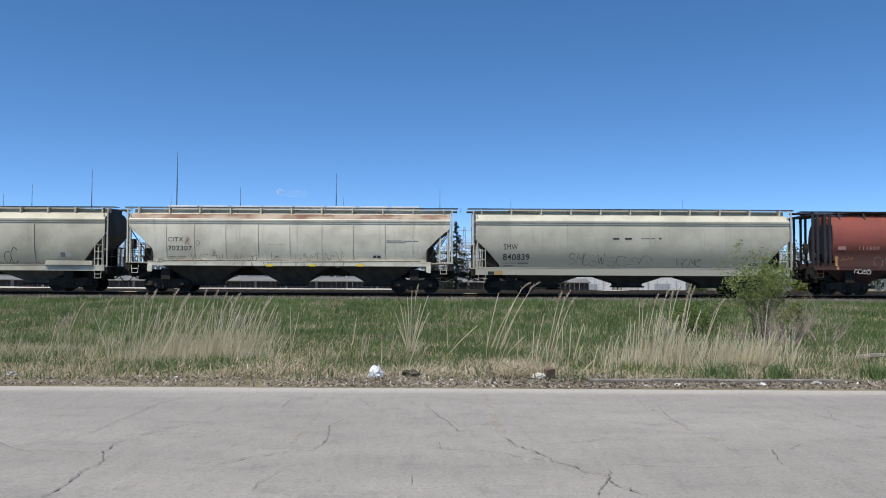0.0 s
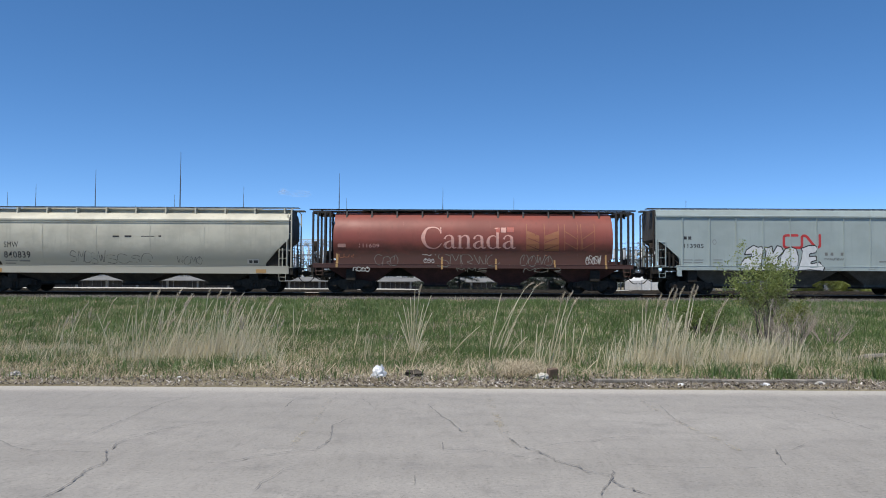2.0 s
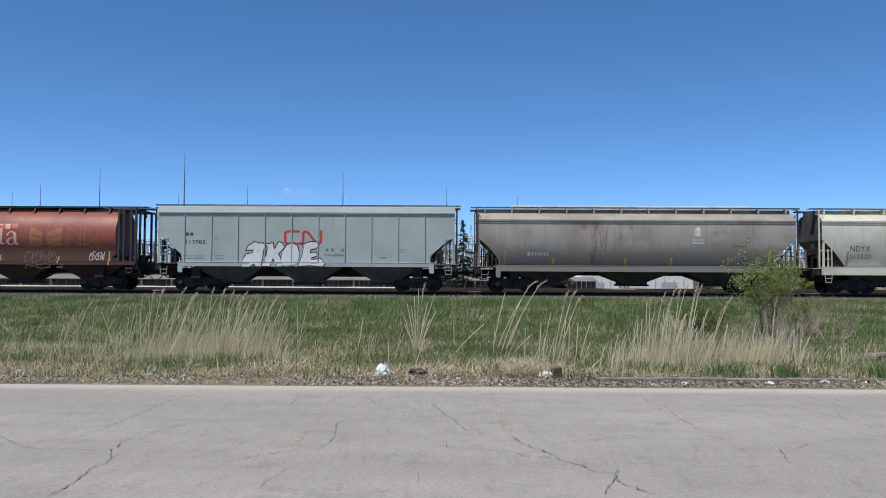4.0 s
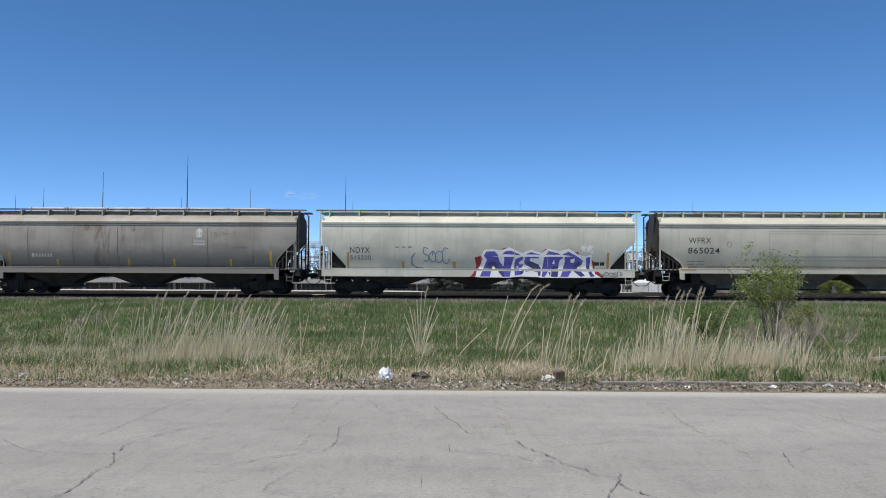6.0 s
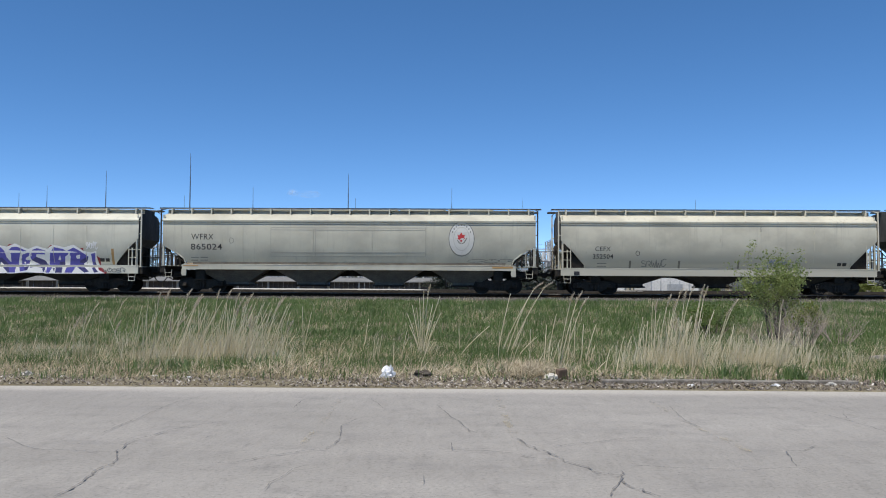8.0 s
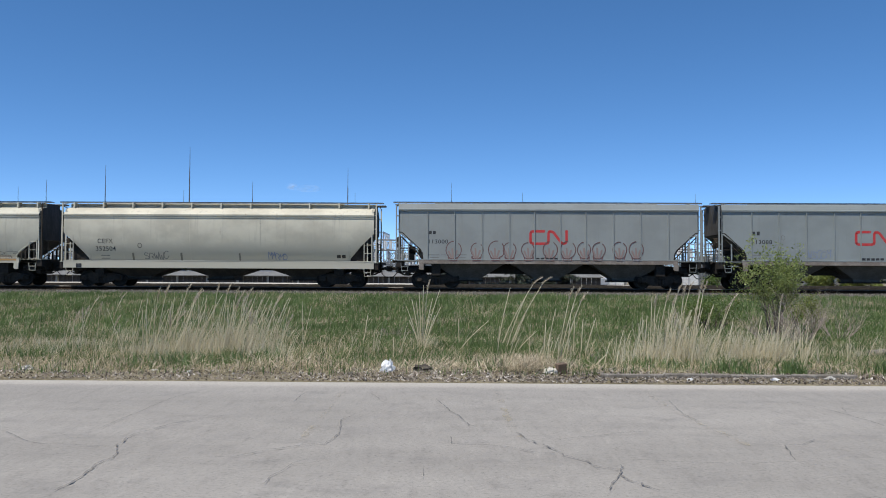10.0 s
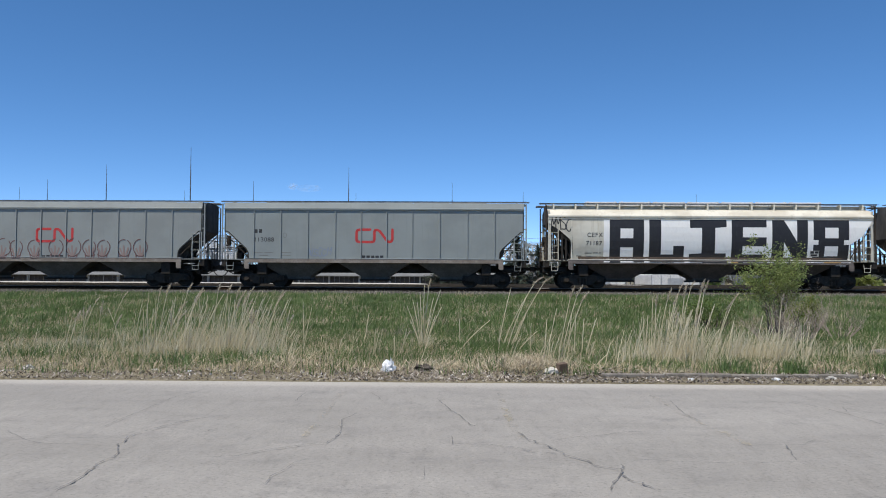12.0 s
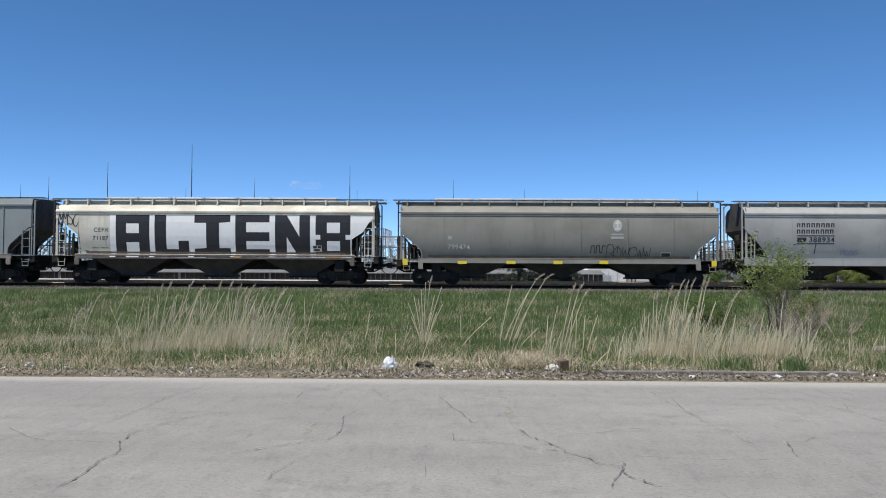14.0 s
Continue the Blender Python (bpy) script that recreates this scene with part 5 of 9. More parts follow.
mark("poly", ((10.64, 2.27), (10.79, 2.41), (11.11, 2.43)), SPRAY_RED, "graffiti_backing")
mark("poly", ((12.88, 2.15), (13.09, 2.36), (13.25, 2.38)), SPRAY_RED, "graffiti_backing")
mark("poly", ((14.76, 2.18), (14.94, 2.22), (14.94, 2.05)), SPRAY_RED, "graffiti_backing")
mark("poly", ((9.24, 0.8), (9.31, 1.11), (9.5, 1.42), (9.65, 1.79), (9.55, 1.98), (9.73, 2.31), (10.22, 2.35), (10.64, 2.27), (11.11, 2.45), (11.47, 2.29), (11.84, 2.14), (12.31, 2.32), (12.94, 2.14), (13.2, 2.4), (13.88, 2.25), (14.4, 2.39), (14.81, 2.15), (14.92, 2.05), (15.34, 1.97), (15.67, 2.05), (15.69, 1.46), (15.86, 0.99), (16.2, 0.8), (15.45, 0.78), (14.82, 0.78), (13.15, 0.78), (11.8, 0.85), (11.17, 0.78), (10.02, 0.78)), SPRAY_WHITE, "graffiti_ground")
mark("poly", ((9.45, 0.8), (9.68, 1.32), (9.86, 1.76), (9.68, 1.97), (9.82, 2.23), (10.32, 2.25), (10.51, 2.04), (10.6, 1.7), (10.8, 1.43), (10.83, 1.83), (10.7, 2.08), (10.91, 2.26), (11.22, 2.29), (11.79, 2.04), (11.39, 1.87), (11.27, 1.43), (11.17, 0.8), (10.73, 0.79), (10.46, 1.12), (10.23, 1.41), (10.05, 0.8)), SPRAY_BLUE, "graffiti_letter")
mark("poly", ((11.4, 0.85), (11.36, 1.43), (11.46, 1.83), (11.96, 2.02), (11.98, 1.77), (11.69, 1.64), (11.67, 1.54), (11.96, 1.54), (11.84, 1.31), (11.65, 1.27), (11.67, 1.16), (11.98, 1.21), (11.85, 0.94)), SPRAY_BLUE, "graffiti_letter")
mark("poly", ((12.06, 2.11), (12.33, 2.22), (12.87, 2.05), (12.75, 1.82), (12.31, 1.83), (12.27, 1.73), (12.75, 1.54), (12.94, 1.25), (12.88, 0.82), (12.7, 0.87), (12.67, 1.06), (12.34, 1.13), (11.98, 1.06), (12.02, 1.27), (12.38, 1.29), (11.98, 1.5), (11.87, 1.79)), SPRAY_BLUE, "graffiti_letter")
mark("poly", ((12.8, 0.8), (12.96, 1.44), (13.04, 1.92), (13.27, 2.28), (13.83, 2.16), (14.19, 1.91), (13.92, 1.72), (13.8, 0.8), (13.38, 0.8), (13.42, 1.11), (13.26, 1.11), (13.09, 0.8)), SPRAY_BLUE, "graffiti_letter")
mark("poly", ((13.9, 0.81), (14.09, 1.29), (14.19, 1.74), (14.02, 2.07), (14.4, 2.26), (14.88, 1.99), (15.23, 1.74), (15.15, 1.47), (14.9, 1.33), (15.34, 0.89), (15.05, 0.81), (14.59, 1.16), (14.36, 0.8)), SPRAY_BLUE, "graffiti_letter")
mark("poly", ((15.34, 1.91), (15.63, 1.97), (15.59, 1.4), (15.7, 1.06), (15.88, 0.85), (15.59, 0.81), (15.38, 1.22)), SPRAY_BLUE, "graffiti_letter")
mark("poly", ((9.86, 1.43), (10.04, 1.66), (10.33, 1.66), (10.8, 1.12), (10.84, 0.79), (10.73, 0.79), (10.46, 1.12), (10.23, 1.41), (10.13, 1.09)), SPRAY_NAVY, "graffiti_shade")
mark("poly", ((11.69, 0.96), (11.67, 1.16), (11.98, 1.21), (11.85, 0.94)), SPRAY_NAVY, "graffiti_shade")
mark("poly", ((11.98, 1.5), (12.38, 1.29), (12.67, 1.06), (12.7, 0.87), (12.88, 0.82), (12.94, 1.25), (12.75, 1.54), (12.27, 1.73)), SPRAY_NAVY, "graffiti_shade")
mark("poly", ((13.26, 1.11), (13.42, 1.11), (13.57, 1.44), (13.88, 1.45), (13.8, 0.8), (13.38, 0.8)), SPRAY_NAVY, "graffiti_shade")
mark("poly", ((14.9, 1.33), (15.15, 1.47), (15.23, 1.74), (15.05, 1.7), (14.71, 1.49), (14.59, 1.16), (15.05, 0.81), (15.34, 0.89)), SPRAY_NAVY, "graffiti_shade")
mark("poly", ((15.42, 1.45), (15.59, 1.45), (15.7, 1.06), (15.88, 0.85), (15.59, 0.81)), SPRAY_NAVY, "graffiti_shade")
mark("poly", ((11.54, 1.43), (11.63, 1.43), (11.63, 1.33), (11.54, 1.33)), SPRAY_WHITE, "graffiti_outline")
mark("poly", ((13.48, 1.55), (13.61, 1.8), (13.65, 1.53)), SPRAY_WHITE, "graffiti_outline")
mark("poly", ((14.5, 1.78), (14.75, 1.85), (14.71, 1.62), (14.53, 1.62)), SPRAY_WHITE, "graffiti_outline")
mark("line", ((9.45, 0.8), (9.68, 1.32), (9.86, 1.76), (9.68, 1.97), (9.82, 2.23), (10.32, 2.25), (10.51, 2.04), (10.6, 1.7), (10.8, 1.43), (10.83, 1.83), (10.7, 2.08), (10.91, 2.26), (11.22, 2.29), (11.79, 2.04), (11.39, 1.87), (11.27, 1.43), (11.17, 0.8), (10.73, 0.79), (10.46, 1.12), (10.23, 1.41), (10.05, 0.8), (9.45, 0.8)), 0.045, SPRAY_WHITE, "graffiti_outline")
mark("line", ((11.4, 0.85), (11.36, 1.43), (11.46, 1.83), (11.96, 2.02), (11.98, 1.77), (11.69, 1.64), (11.67, 1.54), (11.96, 1.54), (11.84, 1.31), (11.65, 1.27), (11.67, 1.16), (11.98, 1.21), (11.85, 0.94), (11.4, 0.85)), 0.045, SPRAY_WHITE, "graffiti_outline")
mark("line", ((12.06, 2.11), (12.33, 2.22), (12.87, 2.05), (12.75, 1.82), (12.31, 1.83), (12.27, 1.73), (12.75, 1.54), (12.94, 1.25), (12.88, 0.82), (12.7, 0.87), (12.67, 1.06), (12.34, 1.13), (11.98, 1.06), (12.02, 1.27), (12.38, 1.29), (11.98, 1.5), (11.87, 1.79), (12.06, 2.11)), 0.045, SPRAY_WHITE, "graffiti_outline")
mark("line", ((12.8, 0.8), (12.96, 1.44), (13.04, 1.92), (13.27, 2.28), (13.83, 2.16), (14.19, 1.91), (13.92, 1.72), (13.8, 0.8), (13.38, 0.8), (13.42, 1.11), (13.26, 1.11), (13.09, 0.8), (12.8, 0.8)), 0.045, SPRAY_WHITE, "graffiti_outline")
mark("line", ((13.9, 0.81), (14.09, 1.29), (14.19, 1.74), (14.02, 2.07), (14.4, 2.26), (14.88, 1.99), (15.23, 1.74), (15.15, 1.47), (14.9, 1.33), (15.34, 0.89), (15.05, 0.81), (14.59, 1.16), (14.36, 0.8), (13.9, 0.81)), 0.045, SPRAY_WHITE, "graffiti_outline")
mark("line", ((15.34, 1.91), (15.63, 1.97), (15.59, 1.4), (15.7, 1.06), (15.88, 0.85), (15.59, 0.81), (15.38, 1.22), (15.34, 1.91)), 0.045, SPRAY_WHITE, "graffiti_outline")
mark("scrawl", 15.1, 15.73, 2.17, 2.55, 6, 0.05, SPRAY_WHITE, 44)
mark("scrawl", 16.1, 17.35, 0.86, 1.11, 5, 0.037, GREY_INK, 45)
mark("bar", 15.85, 16.1, 1.46, 1.65, INK, "marking")
mark("bar", 16.16, 16.38, 1.46, 1.65, INK, "marking")
CARS.append(dict(
    start=94.34, length=22.03, name="stone", shape="round", paint=STONE, sill=(1.3, 1.05), cut=(2.4, 1.3, 1.5), inset=0.64, hoppers=4, ends="bars", brackets=19, hatch=2.6, walk=WALK, under=UNDER_STONE, rib=(0.03, 0.01), mouth=0.36,
    label="stone-grey long covered hopper car with an oval emblem", ribs=(5.14, 9.05, 12.33, 15.36, 19.52),
    marks=[]))
mark("text", 2.25, 3.49, 2.71, 3.03, INK, "WFRX")
mark("text", 2.22, 3.96, 2.15, 2.48, INK, "865024")
mark("ring", 4.49, 2.66, 0.13, 0.16, 0.025, GREY_INK, "stencil")
mark("bar", 2.21, 2.65, 1.7, 1.74, GREY_INK, "marking")
mark("bar", 2.74, 3.18, 1.7, 1.75, GREY_INK, "marking")
mark("bar", 2.21, 2.58, 1.54, 1.59, GREY_INK, "marking")
mark("bar", 2.71, 3.15, 1.55, 1.59, GREY_INK, "marking")
# shadows along the panel's edges, painted as thin darker lines
mark("line", ((6.71, 3.39), (15.3, 3.41)), 0.031, STONE_DARK, "panel_edge")
mark("line", ((6.71, 3.27), (15.3, 3.28)), 0.031, STONE_DARK, "panel_edge")
mark("line", ((6.71, 2.02), (15.3, 2.03)), 0.031, STONE_DARK, "panel_edge")
mark("line", ((6.71, 1.8), (15.3, 1.81)), 0.031, STONE_DARK, "panel_edge")
mark("line", ((6.69, 3.39), (6.69, 1.77)), 0.031, STONE_DARK, "panel_edge")
mark("line", ((9.18, 3.4), (9.18, 1.78)), 0.031, STONE_DARK, "panel_edge")
mark("line", ((15.3, 3.44), (15.3, 1.81)), 0.031, STONE_DARK, "panel_edge")
mark("ring", 17.29, 2.81, 0.69, 0.91, 3.12, EMBLEM_WHITE, "emblem")
mark("ring", 17.29, 2.81, 0.72, 0.97, 0.041, GREY_INK, "emblem_rim")
mark("ring", 17.29, 2.81, 0.45, 0.66, 0.031, FADED_WHITE, "emblem_rim")
mark("poly", ((17.27, 3.17), (17.36, 3.01), (17.49, 3.04), (17.43, 2.89), (17.49, 2.82), (17.33, 2.73), (17.3, 2.63), (17.24, 2.63), (17.21, 2.73), (17.05, 2.82), (17.11, 2.88), (17.05, 3.04), (17.18, 3.01)), LOGO_RED, "leaf_emblem")
mark("line", ((16.99, 2.85), (17.14, 2.6), (17.27, 2.54)), 0.05, GREY_GREEN, "leaf_emblem")
mark("line", ((17.58, 2.85), (17.43, 2.6), (17.3, 2.54)), 0.05, GREY_GREEN, "leaf_emblem")
mark("bar", 16.76, 16.82, 3.15, 3.24, GREY_INK, "lettering")
mark("bar", 16.85, 16.91, 3.31, 3.4, GREY_INK, "lettering")
mark("bar", 16.97, 17.03, 3.44, 3.53, GREY_INK, "lettering")
mark("bar", 17.11, 17.17, 3.52, 3.6, GREY_INK, "lettering")
mark("bar", 17.25, 17.32, 3.54, 3.63, GREY_INK, "lettering")
mark("bar", 17.4, 17.46, 3.52, 3.61, GREY_INK, "lettering")
mark("bar", 17.54, 17.6, 3.44, 3.53, GREY_INK, "lettering")
mark("bar", 17.66, 17.72, 3.32, 3.4, GREY_INK, "lettering")
mark("bar", 17.75, 17.81, 3.16, 3.24, GREY_INK, "lettering")
mark("bar", 1.83, 2.65, 1.24, 1.37, OCHRE, "marking")
mark("bar", 18.99, 20.14, 1.18, 1.33, OCHRE, "marking")
mark("scrawl", 17.64, 20.14, 1.51, 1.7, 3, 0.025, GREY_INK, 51)
CARS.append(dict(
    start=116.38, length=18.81, name="sand", shape="round", paint=SAND, sill=(1.19, 0.8), cut=(2.75, 1.3, 1.4), inset=0.74, hoppers=3, ends="plate", brackets=11, hatch=1.6, walk=WALK, under=UNDER_DARK, rib=(0.03, 0.012),
    label="sandy grey covered hopper car with small scrawled tags", ribs=(4.05, 7.8, 11.74, 14.68),
    marks=[]))
mark("text", 2.64, 3.49, 2.17, 2.42, INK, "CEFX")
mark("text", 2.52, 3.64, 1.75, 2, INK, "352504")
mark("bar", 2.77, 3.27, 1.47, 1.51, GREY_INK, "marking")
mark("bar", 2.77, 3.27, 1.32, 1.36, GREY_INK, "marking")
mark("ring", 4.99, 2.06, 0.12, 0.14, 0.028, INK, "stencil")
mark("scrawl", 5.21, 6.58, 1.25, 1.75, 5, 0.041, GREY_INK, 61)
mark("scrawl", 12.18, 13.18, 1.28, 1.72, 5, 0.041, FADED_BLUE, 62)
mark("bar", 4.53, 4.64, 1.21, 1.65, GREY_GREEN, "marking")
mark("bar", 7.24, 7.35, 1.23, 1.66, GREY_GREEN, "marking")
mark("bar", 2.08, 2.21, 1.2, 2.14, RUST, "marking")
mark("bar", 16.64, 16.77, 1.24, 2.12, RUST, "marking")
mark("bar", 10.52, 10.61, 1.21, 1.65, GREY_GREEN, "marking")
mark("bar", 11.71, 11.77, 3.28, 3.53, GREY_INK, "marking")
mark("bar", 15.99, 16.21, 1.4, 1.58, INK, "marking")
mark("bar", 16.27, 16.49, 1.4, 1.58, INK, "marking")
mark("bar", 1.46, 1.77, 0.82, 1.04, INK, "marking")
CARS.append(dict(
    start=135.19, length=17.84, name="blue_grey", paint=BLUE_GREY, sill=(1.34, 1.12), under=UNDER_GREY, shape="flat", cut=(2.85, 1.35, 1.75), inset=0.62, hoppers=3, sill_paint=RUST_SILL, ends="frame", brackets=9, hatch=2, walk=WALK, mouth=0.34, spine=0.58,
    label="blue-grey ribbed covered hopper car with brown flame-like graffiti", ribs=(2.25, 3.73, 5.26, 6.76, 8.17, 9.58, 11, 12.51, 14.03, 15.54),
    marks=[]))
mark("bar", 2.31, 2.47, 2.76, 2.94, INK, "marking")
mark("bar", 2.53, 2.69, 2.76, 2.94, INK, "marking")
mark("text", 2.31, 3.37, 2.24, 2.46, INK, "113000")
mark("line", ((8.69, 2.94), (8.1, 2.94), (7.98, 2.91), (7.94, 2.83), (7.94, 2.36), (7.98, 2.29), (8.1, 2.25), (8.79, 2.26), (8.89, 2.29), (8.93, 2.37), (8.93, 2.85), (8.99, 2.93), (9.11, 2.93), (9.22, 2.87), (9.64, 2.31), (9.76, 2.26), (9.89, 2.31), (9.93, 2.4), (9.93, 2.95)), 0.14, LOGO_RED, "logo")
mark("bar", 2.28, 2.9, 1.59, 1.63, GREY_INK, "marking")
mark("bar", 3, 3.56, 1.6, 1.63, GREY_INK, "marking")
mark("bar", 2.37, 2.87, 1.45, 1.49, GREY_INK, "marking")
mark("bar", 3.78, 4.41, 1.6, 1.64, GREY_INK, "marking")
mark("bar", 3.81, 4.37, 1.45, 1.48, GREY_INK, "marking")
mark("line", ((3.71, 2.37), (3.56, 2.35), (3.43, 2.27), (3.33, 2.15), (3.27, 1.99), (3.26, 1.82), (3.31, 1.66), (3.4, 1.53), (3.4, 1.48), (3.44, 1.29)), 0.05, BROWN_SPRAY, "graffiti")
mark("line", ((3.87, 1.29), (3.9, 1.48), (3.99, 1.55), (4.07, 1.68), (4.11, 1.83), (4.1, 1.99), (4.05, 2.14), (3.96, 2.26)), 0.05, BROWN_SPRAY, "graffiti")
mark("line", ((3.58, 1.42), (3.41, 1.81)), 0.094, BROWN_FADE, "graffiti")
mark("line", ((3.64, 1.42), (3.61, 1.95)), 0.094, BROWN_FADE, "graffiti")
mark("line", ((3.72, 1.42), (3.86, 1.84)), 0.094, BROWN_FADE, "graffiti")
mark("line", ((3.37, 1.51), (3.53, 1.39), (3.78, 1.39), (3.94, 1.51)), 0.053, BROWN_SPRAY, "graffiti")
mark("line", ((3.47, 1.29), (3.87, 1.29)), 0.044, BROWN_SPRAY, "graffiti")
mark("line", ((4.95, 2.28), (4.84, 2.25), (4.74, 2.17), (4.67, 2.06), (4.64, 1.93), (4.65, 1.79), (4.7, 1.67), (4.78, 1.57), (4.69, 1.49), (4.72, 1.3)), 0.05, BROWN_SPRAY, "graffiti")
mark("line", ((5.16, 1.3), (5.19, 1.49), (5.22, 1.62), (5.29, 1.73), (5.32, 1.85), (5.31, 1.98), (5.27, 2.1), (5.2, 2.19)), 0.05, BROWN_SPRAY, "graffiti")
mark("line", ((4.86, 1.43), (4.69, 1.82)), 0.094, BROWN_FADE, "graffiti")
mark("line", ((4.92, 1.43), (4.89, 1.96)), 0.094, BROWN_FADE, "graffiti")
mark("line", ((5, 1.43), (5.14, 1.85)), 0.094, BROWN_FADE, "graffiti")
mark("line", ((4.66, 1.52), (4.81, 1.39), (5.06, 1.4), (5.22, 1.52)), 0.053, BROWN_SPRAY, "graffiti")
mark("line", ((4.75, 1.3), (5.16, 1.3)), 0.044, BROWN_SPRAY, "graffiti")
mark("line", ((6.14, 2.39), (5.98, 2.39), (5.84, 2.33), (5.72, 2.23), (5.64, 2.08), (5.61, 1.9), (5.64, 1.73), (5.71, 1.58), (5.75, 1.49), (5.78, 1.3)), 0.05, BROWN_SPRAY, "graffiti")
mark("line", ((6.22, 1.31), (6.25, 1.5), (6.35, 1.53), (6.44, 1.66), (6.49, 1.81), (6.49, 1.98), (6.44, 2.13), (6.36, 2.27)), 0.05, BROWN_SPRAY, "graffiti")
mark("line", ((5.92, 1.43), (5.75, 1.82)), 0.094, BROWN_FADE, "graffiti")
mark("line", ((5.99, 1.43), (5.96, 1.97)), 0.094, BROWN_FADE, "graffiti")
mark("line", ((6.06, 1.43), (6.2, 1.85)), 0.094, BROWN_FADE, "graffiti")
mark("line", ((5.72, 1.52), (5.87, 1.4), (6.12, 1.4), (6.28, 1.53)), 0.053, BROWN_SPRAY, "graffiti")
mark("line", ((5.81, 1.3), (6.22, 1.31)), 0.044, BROWN_SPRAY, "graffiti")
mark("line", ((6.81, 2.31), (6.69, 2.29), (6.58, 2.23), (6.49, 2.13), (6.44, 2), (6.43, 1.86), (6.47, 1.72), (6.54, 1.61), (6.53, 1.5), (6.56, 1.31)), 0.05, BROWN_SPRAY, "graffiti")
mark("line", ((7, 1.31), (7.03, 1.5), (7.07, 1.66), (7.12, 1.77), (7.14, 1.91), (7.12, 2.04), (7.07, 2.15), (6.98, 2.24)), 0.05, BROWN_SPRAY, "graffiti")
mark("line", ((6.71, 1.44), (6.54, 1.83)), 0.094, BROWN_FADE, "graffiti")
mark("line", ((6.77, 1.44), (6.74, 1.97)), 0.094, BROWN_FADE, "graffiti")
mark("line", ((6.84, 1.44), (6.98, 1.86)), 0.094, BROWN_FADE, "graffiti")
mark("line", ((6.5, 1.53), (6.66, 1.4), (6.91, 1.4), (7.06, 1.53)), 0.053, BROWN_SPRAY, "graffiti")
mark("line", ((6.59, 1.31), (7, 1.31)), 0.044, BROWN_SPRAY, "graffiti")
mark("line", ((7.81, 2.31), (7.69, 2.29), (7.58, 2.23), (7.5, 2.13), (7.45, 2), (7.44, 1.86), (7.48, 1.73), (7.55, 1.61), (7.59, 1.5), (7.62, 1.31)), 0.05, BROWN_SPRAY, "graffiti")
mark("line", ((8.06, 1.32), (8.09, 1.5), (8.04, 1.62), (8.11, 1.72), (8.14, 1.85), (8.14, 1.98), (8.1, 2.11), (8.03, 2.21)), 0.05, BROWN_SPRAY, "graffiti")
mark("line", ((7.77, 1.44), (7.6, 1.83)), 0.094, BROWN_FADE, "graffiti")
mark("line", ((7.83, 1.44), (7.8, 1.98)), 0.094, BROWN_FADE, "graffiti")
mark("line", ((7.91, 1.44), (8.04, 1.86)), 0.094, BROWN_FADE, "graffiti")
mark("line", ((7.56, 1.53), (7.72, 1.41), (7.97, 1.41), (8.12, 1.54)), 0.053, BROWN_SPRAY, "graffiti")
mark("line", ((7.66, 1.31), (8.06, 1.32)), 0.044, BROWN_SPRAY, "graffiti")
mark("line", ((8.99, 2.37), (8.86, 2.33), (8.74, 2.23), (8.66, 2.1), (8.63, 1.95), (8.64, 1.79), (8.7, 1.65), (8.8, 1.54), (8.75, 1.51), (8.78, 1.32)), 0.05, BROWN_SPRAY, "graffiti")
mark("line", ((9.22, 1.32), (9.25, 1.51), (9.37, 1.68), (9.42, 1.82), (9.43, 1.97), (9.39, 2.12), (9.31, 2.24), (9.21, 2.33)), 0.05, BROWN_SPRAY, "graffiti")
mark("line", ((8.92, 1.45), (8.76, 1.84)), 0.094, BROWN_FADE, "graffiti")
mark("line", ((8.99, 1.45), (8.96, 1.98)), 0.094, BROWN_FADE, "graffiti")
mark("line", ((9.06, 1.45), (9.2, 1.87)), 0.094, BROWN_FADE, "graffiti")
mark("line", ((8.72, 1.54), (8.87, 1.42), (9.12, 1.42), (9.28, 1.54)), 0.053, BROWN_SPRAY, "graffiti")
mark("line", ((8.81, 1.32), (9.22, 1.32)), 0.044, BROWN_SPRAY, "graffiti")
mark("line", ((10.02, 2.4), (9.87, 2.37), (9.74, 2.29), (9.65, 2.17), (9.6, 2.01), (9.59, 1.85), (9.64, 1.69), (9.73, 1.56), (9.72, 1.51), (9.75, 1.32)), 0.05, BROWN_SPRAY, "graffiti")
mark("line", ((10.19, 1.33), (10.22, 1.51), (10.31, 1.58), (10.39, 1.72), (10.43, 1.87), (10.42, 2.02), (10.37, 2.17), (10.28, 2.29)), 0.05, BROWN_SPRAY, "graffiti")
mark("line", ((9.89, 1.45), (9.72, 1.84)), 0.094, BROWN_FADE, "graffiti")
mark("line", ((9.96, 1.45), (9.93, 1.99)), 0.094, BROWN_FADE, "graffiti")
mark("line", ((10.03, 1.45), (10.17, 1.88)), 0.094, BROWN_FADE, "graffiti")
mark("line", ((9.69, 1.54), (9.84, 1.42), (10.09, 1.42), (10.25, 1.55)), 0.053, BROWN_SPRAY, "graffiti")
mark("line", ((9.78, 1.33), (10.19, 1.33)), 0.044, BROWN_SPRAY, "graffiti")
mark("line", ((10.88, 2.34), (10.75, 2.31), (10.65, 2.23), (10.57, 2.12), (10.53, 1.98), (10.54, 1.83), (10.58, 1.7), (10.67, 1.6), (10.69, 1.52), (10.72, 1.33)), 0.05, BROWN_SPRAY, "graffiti")
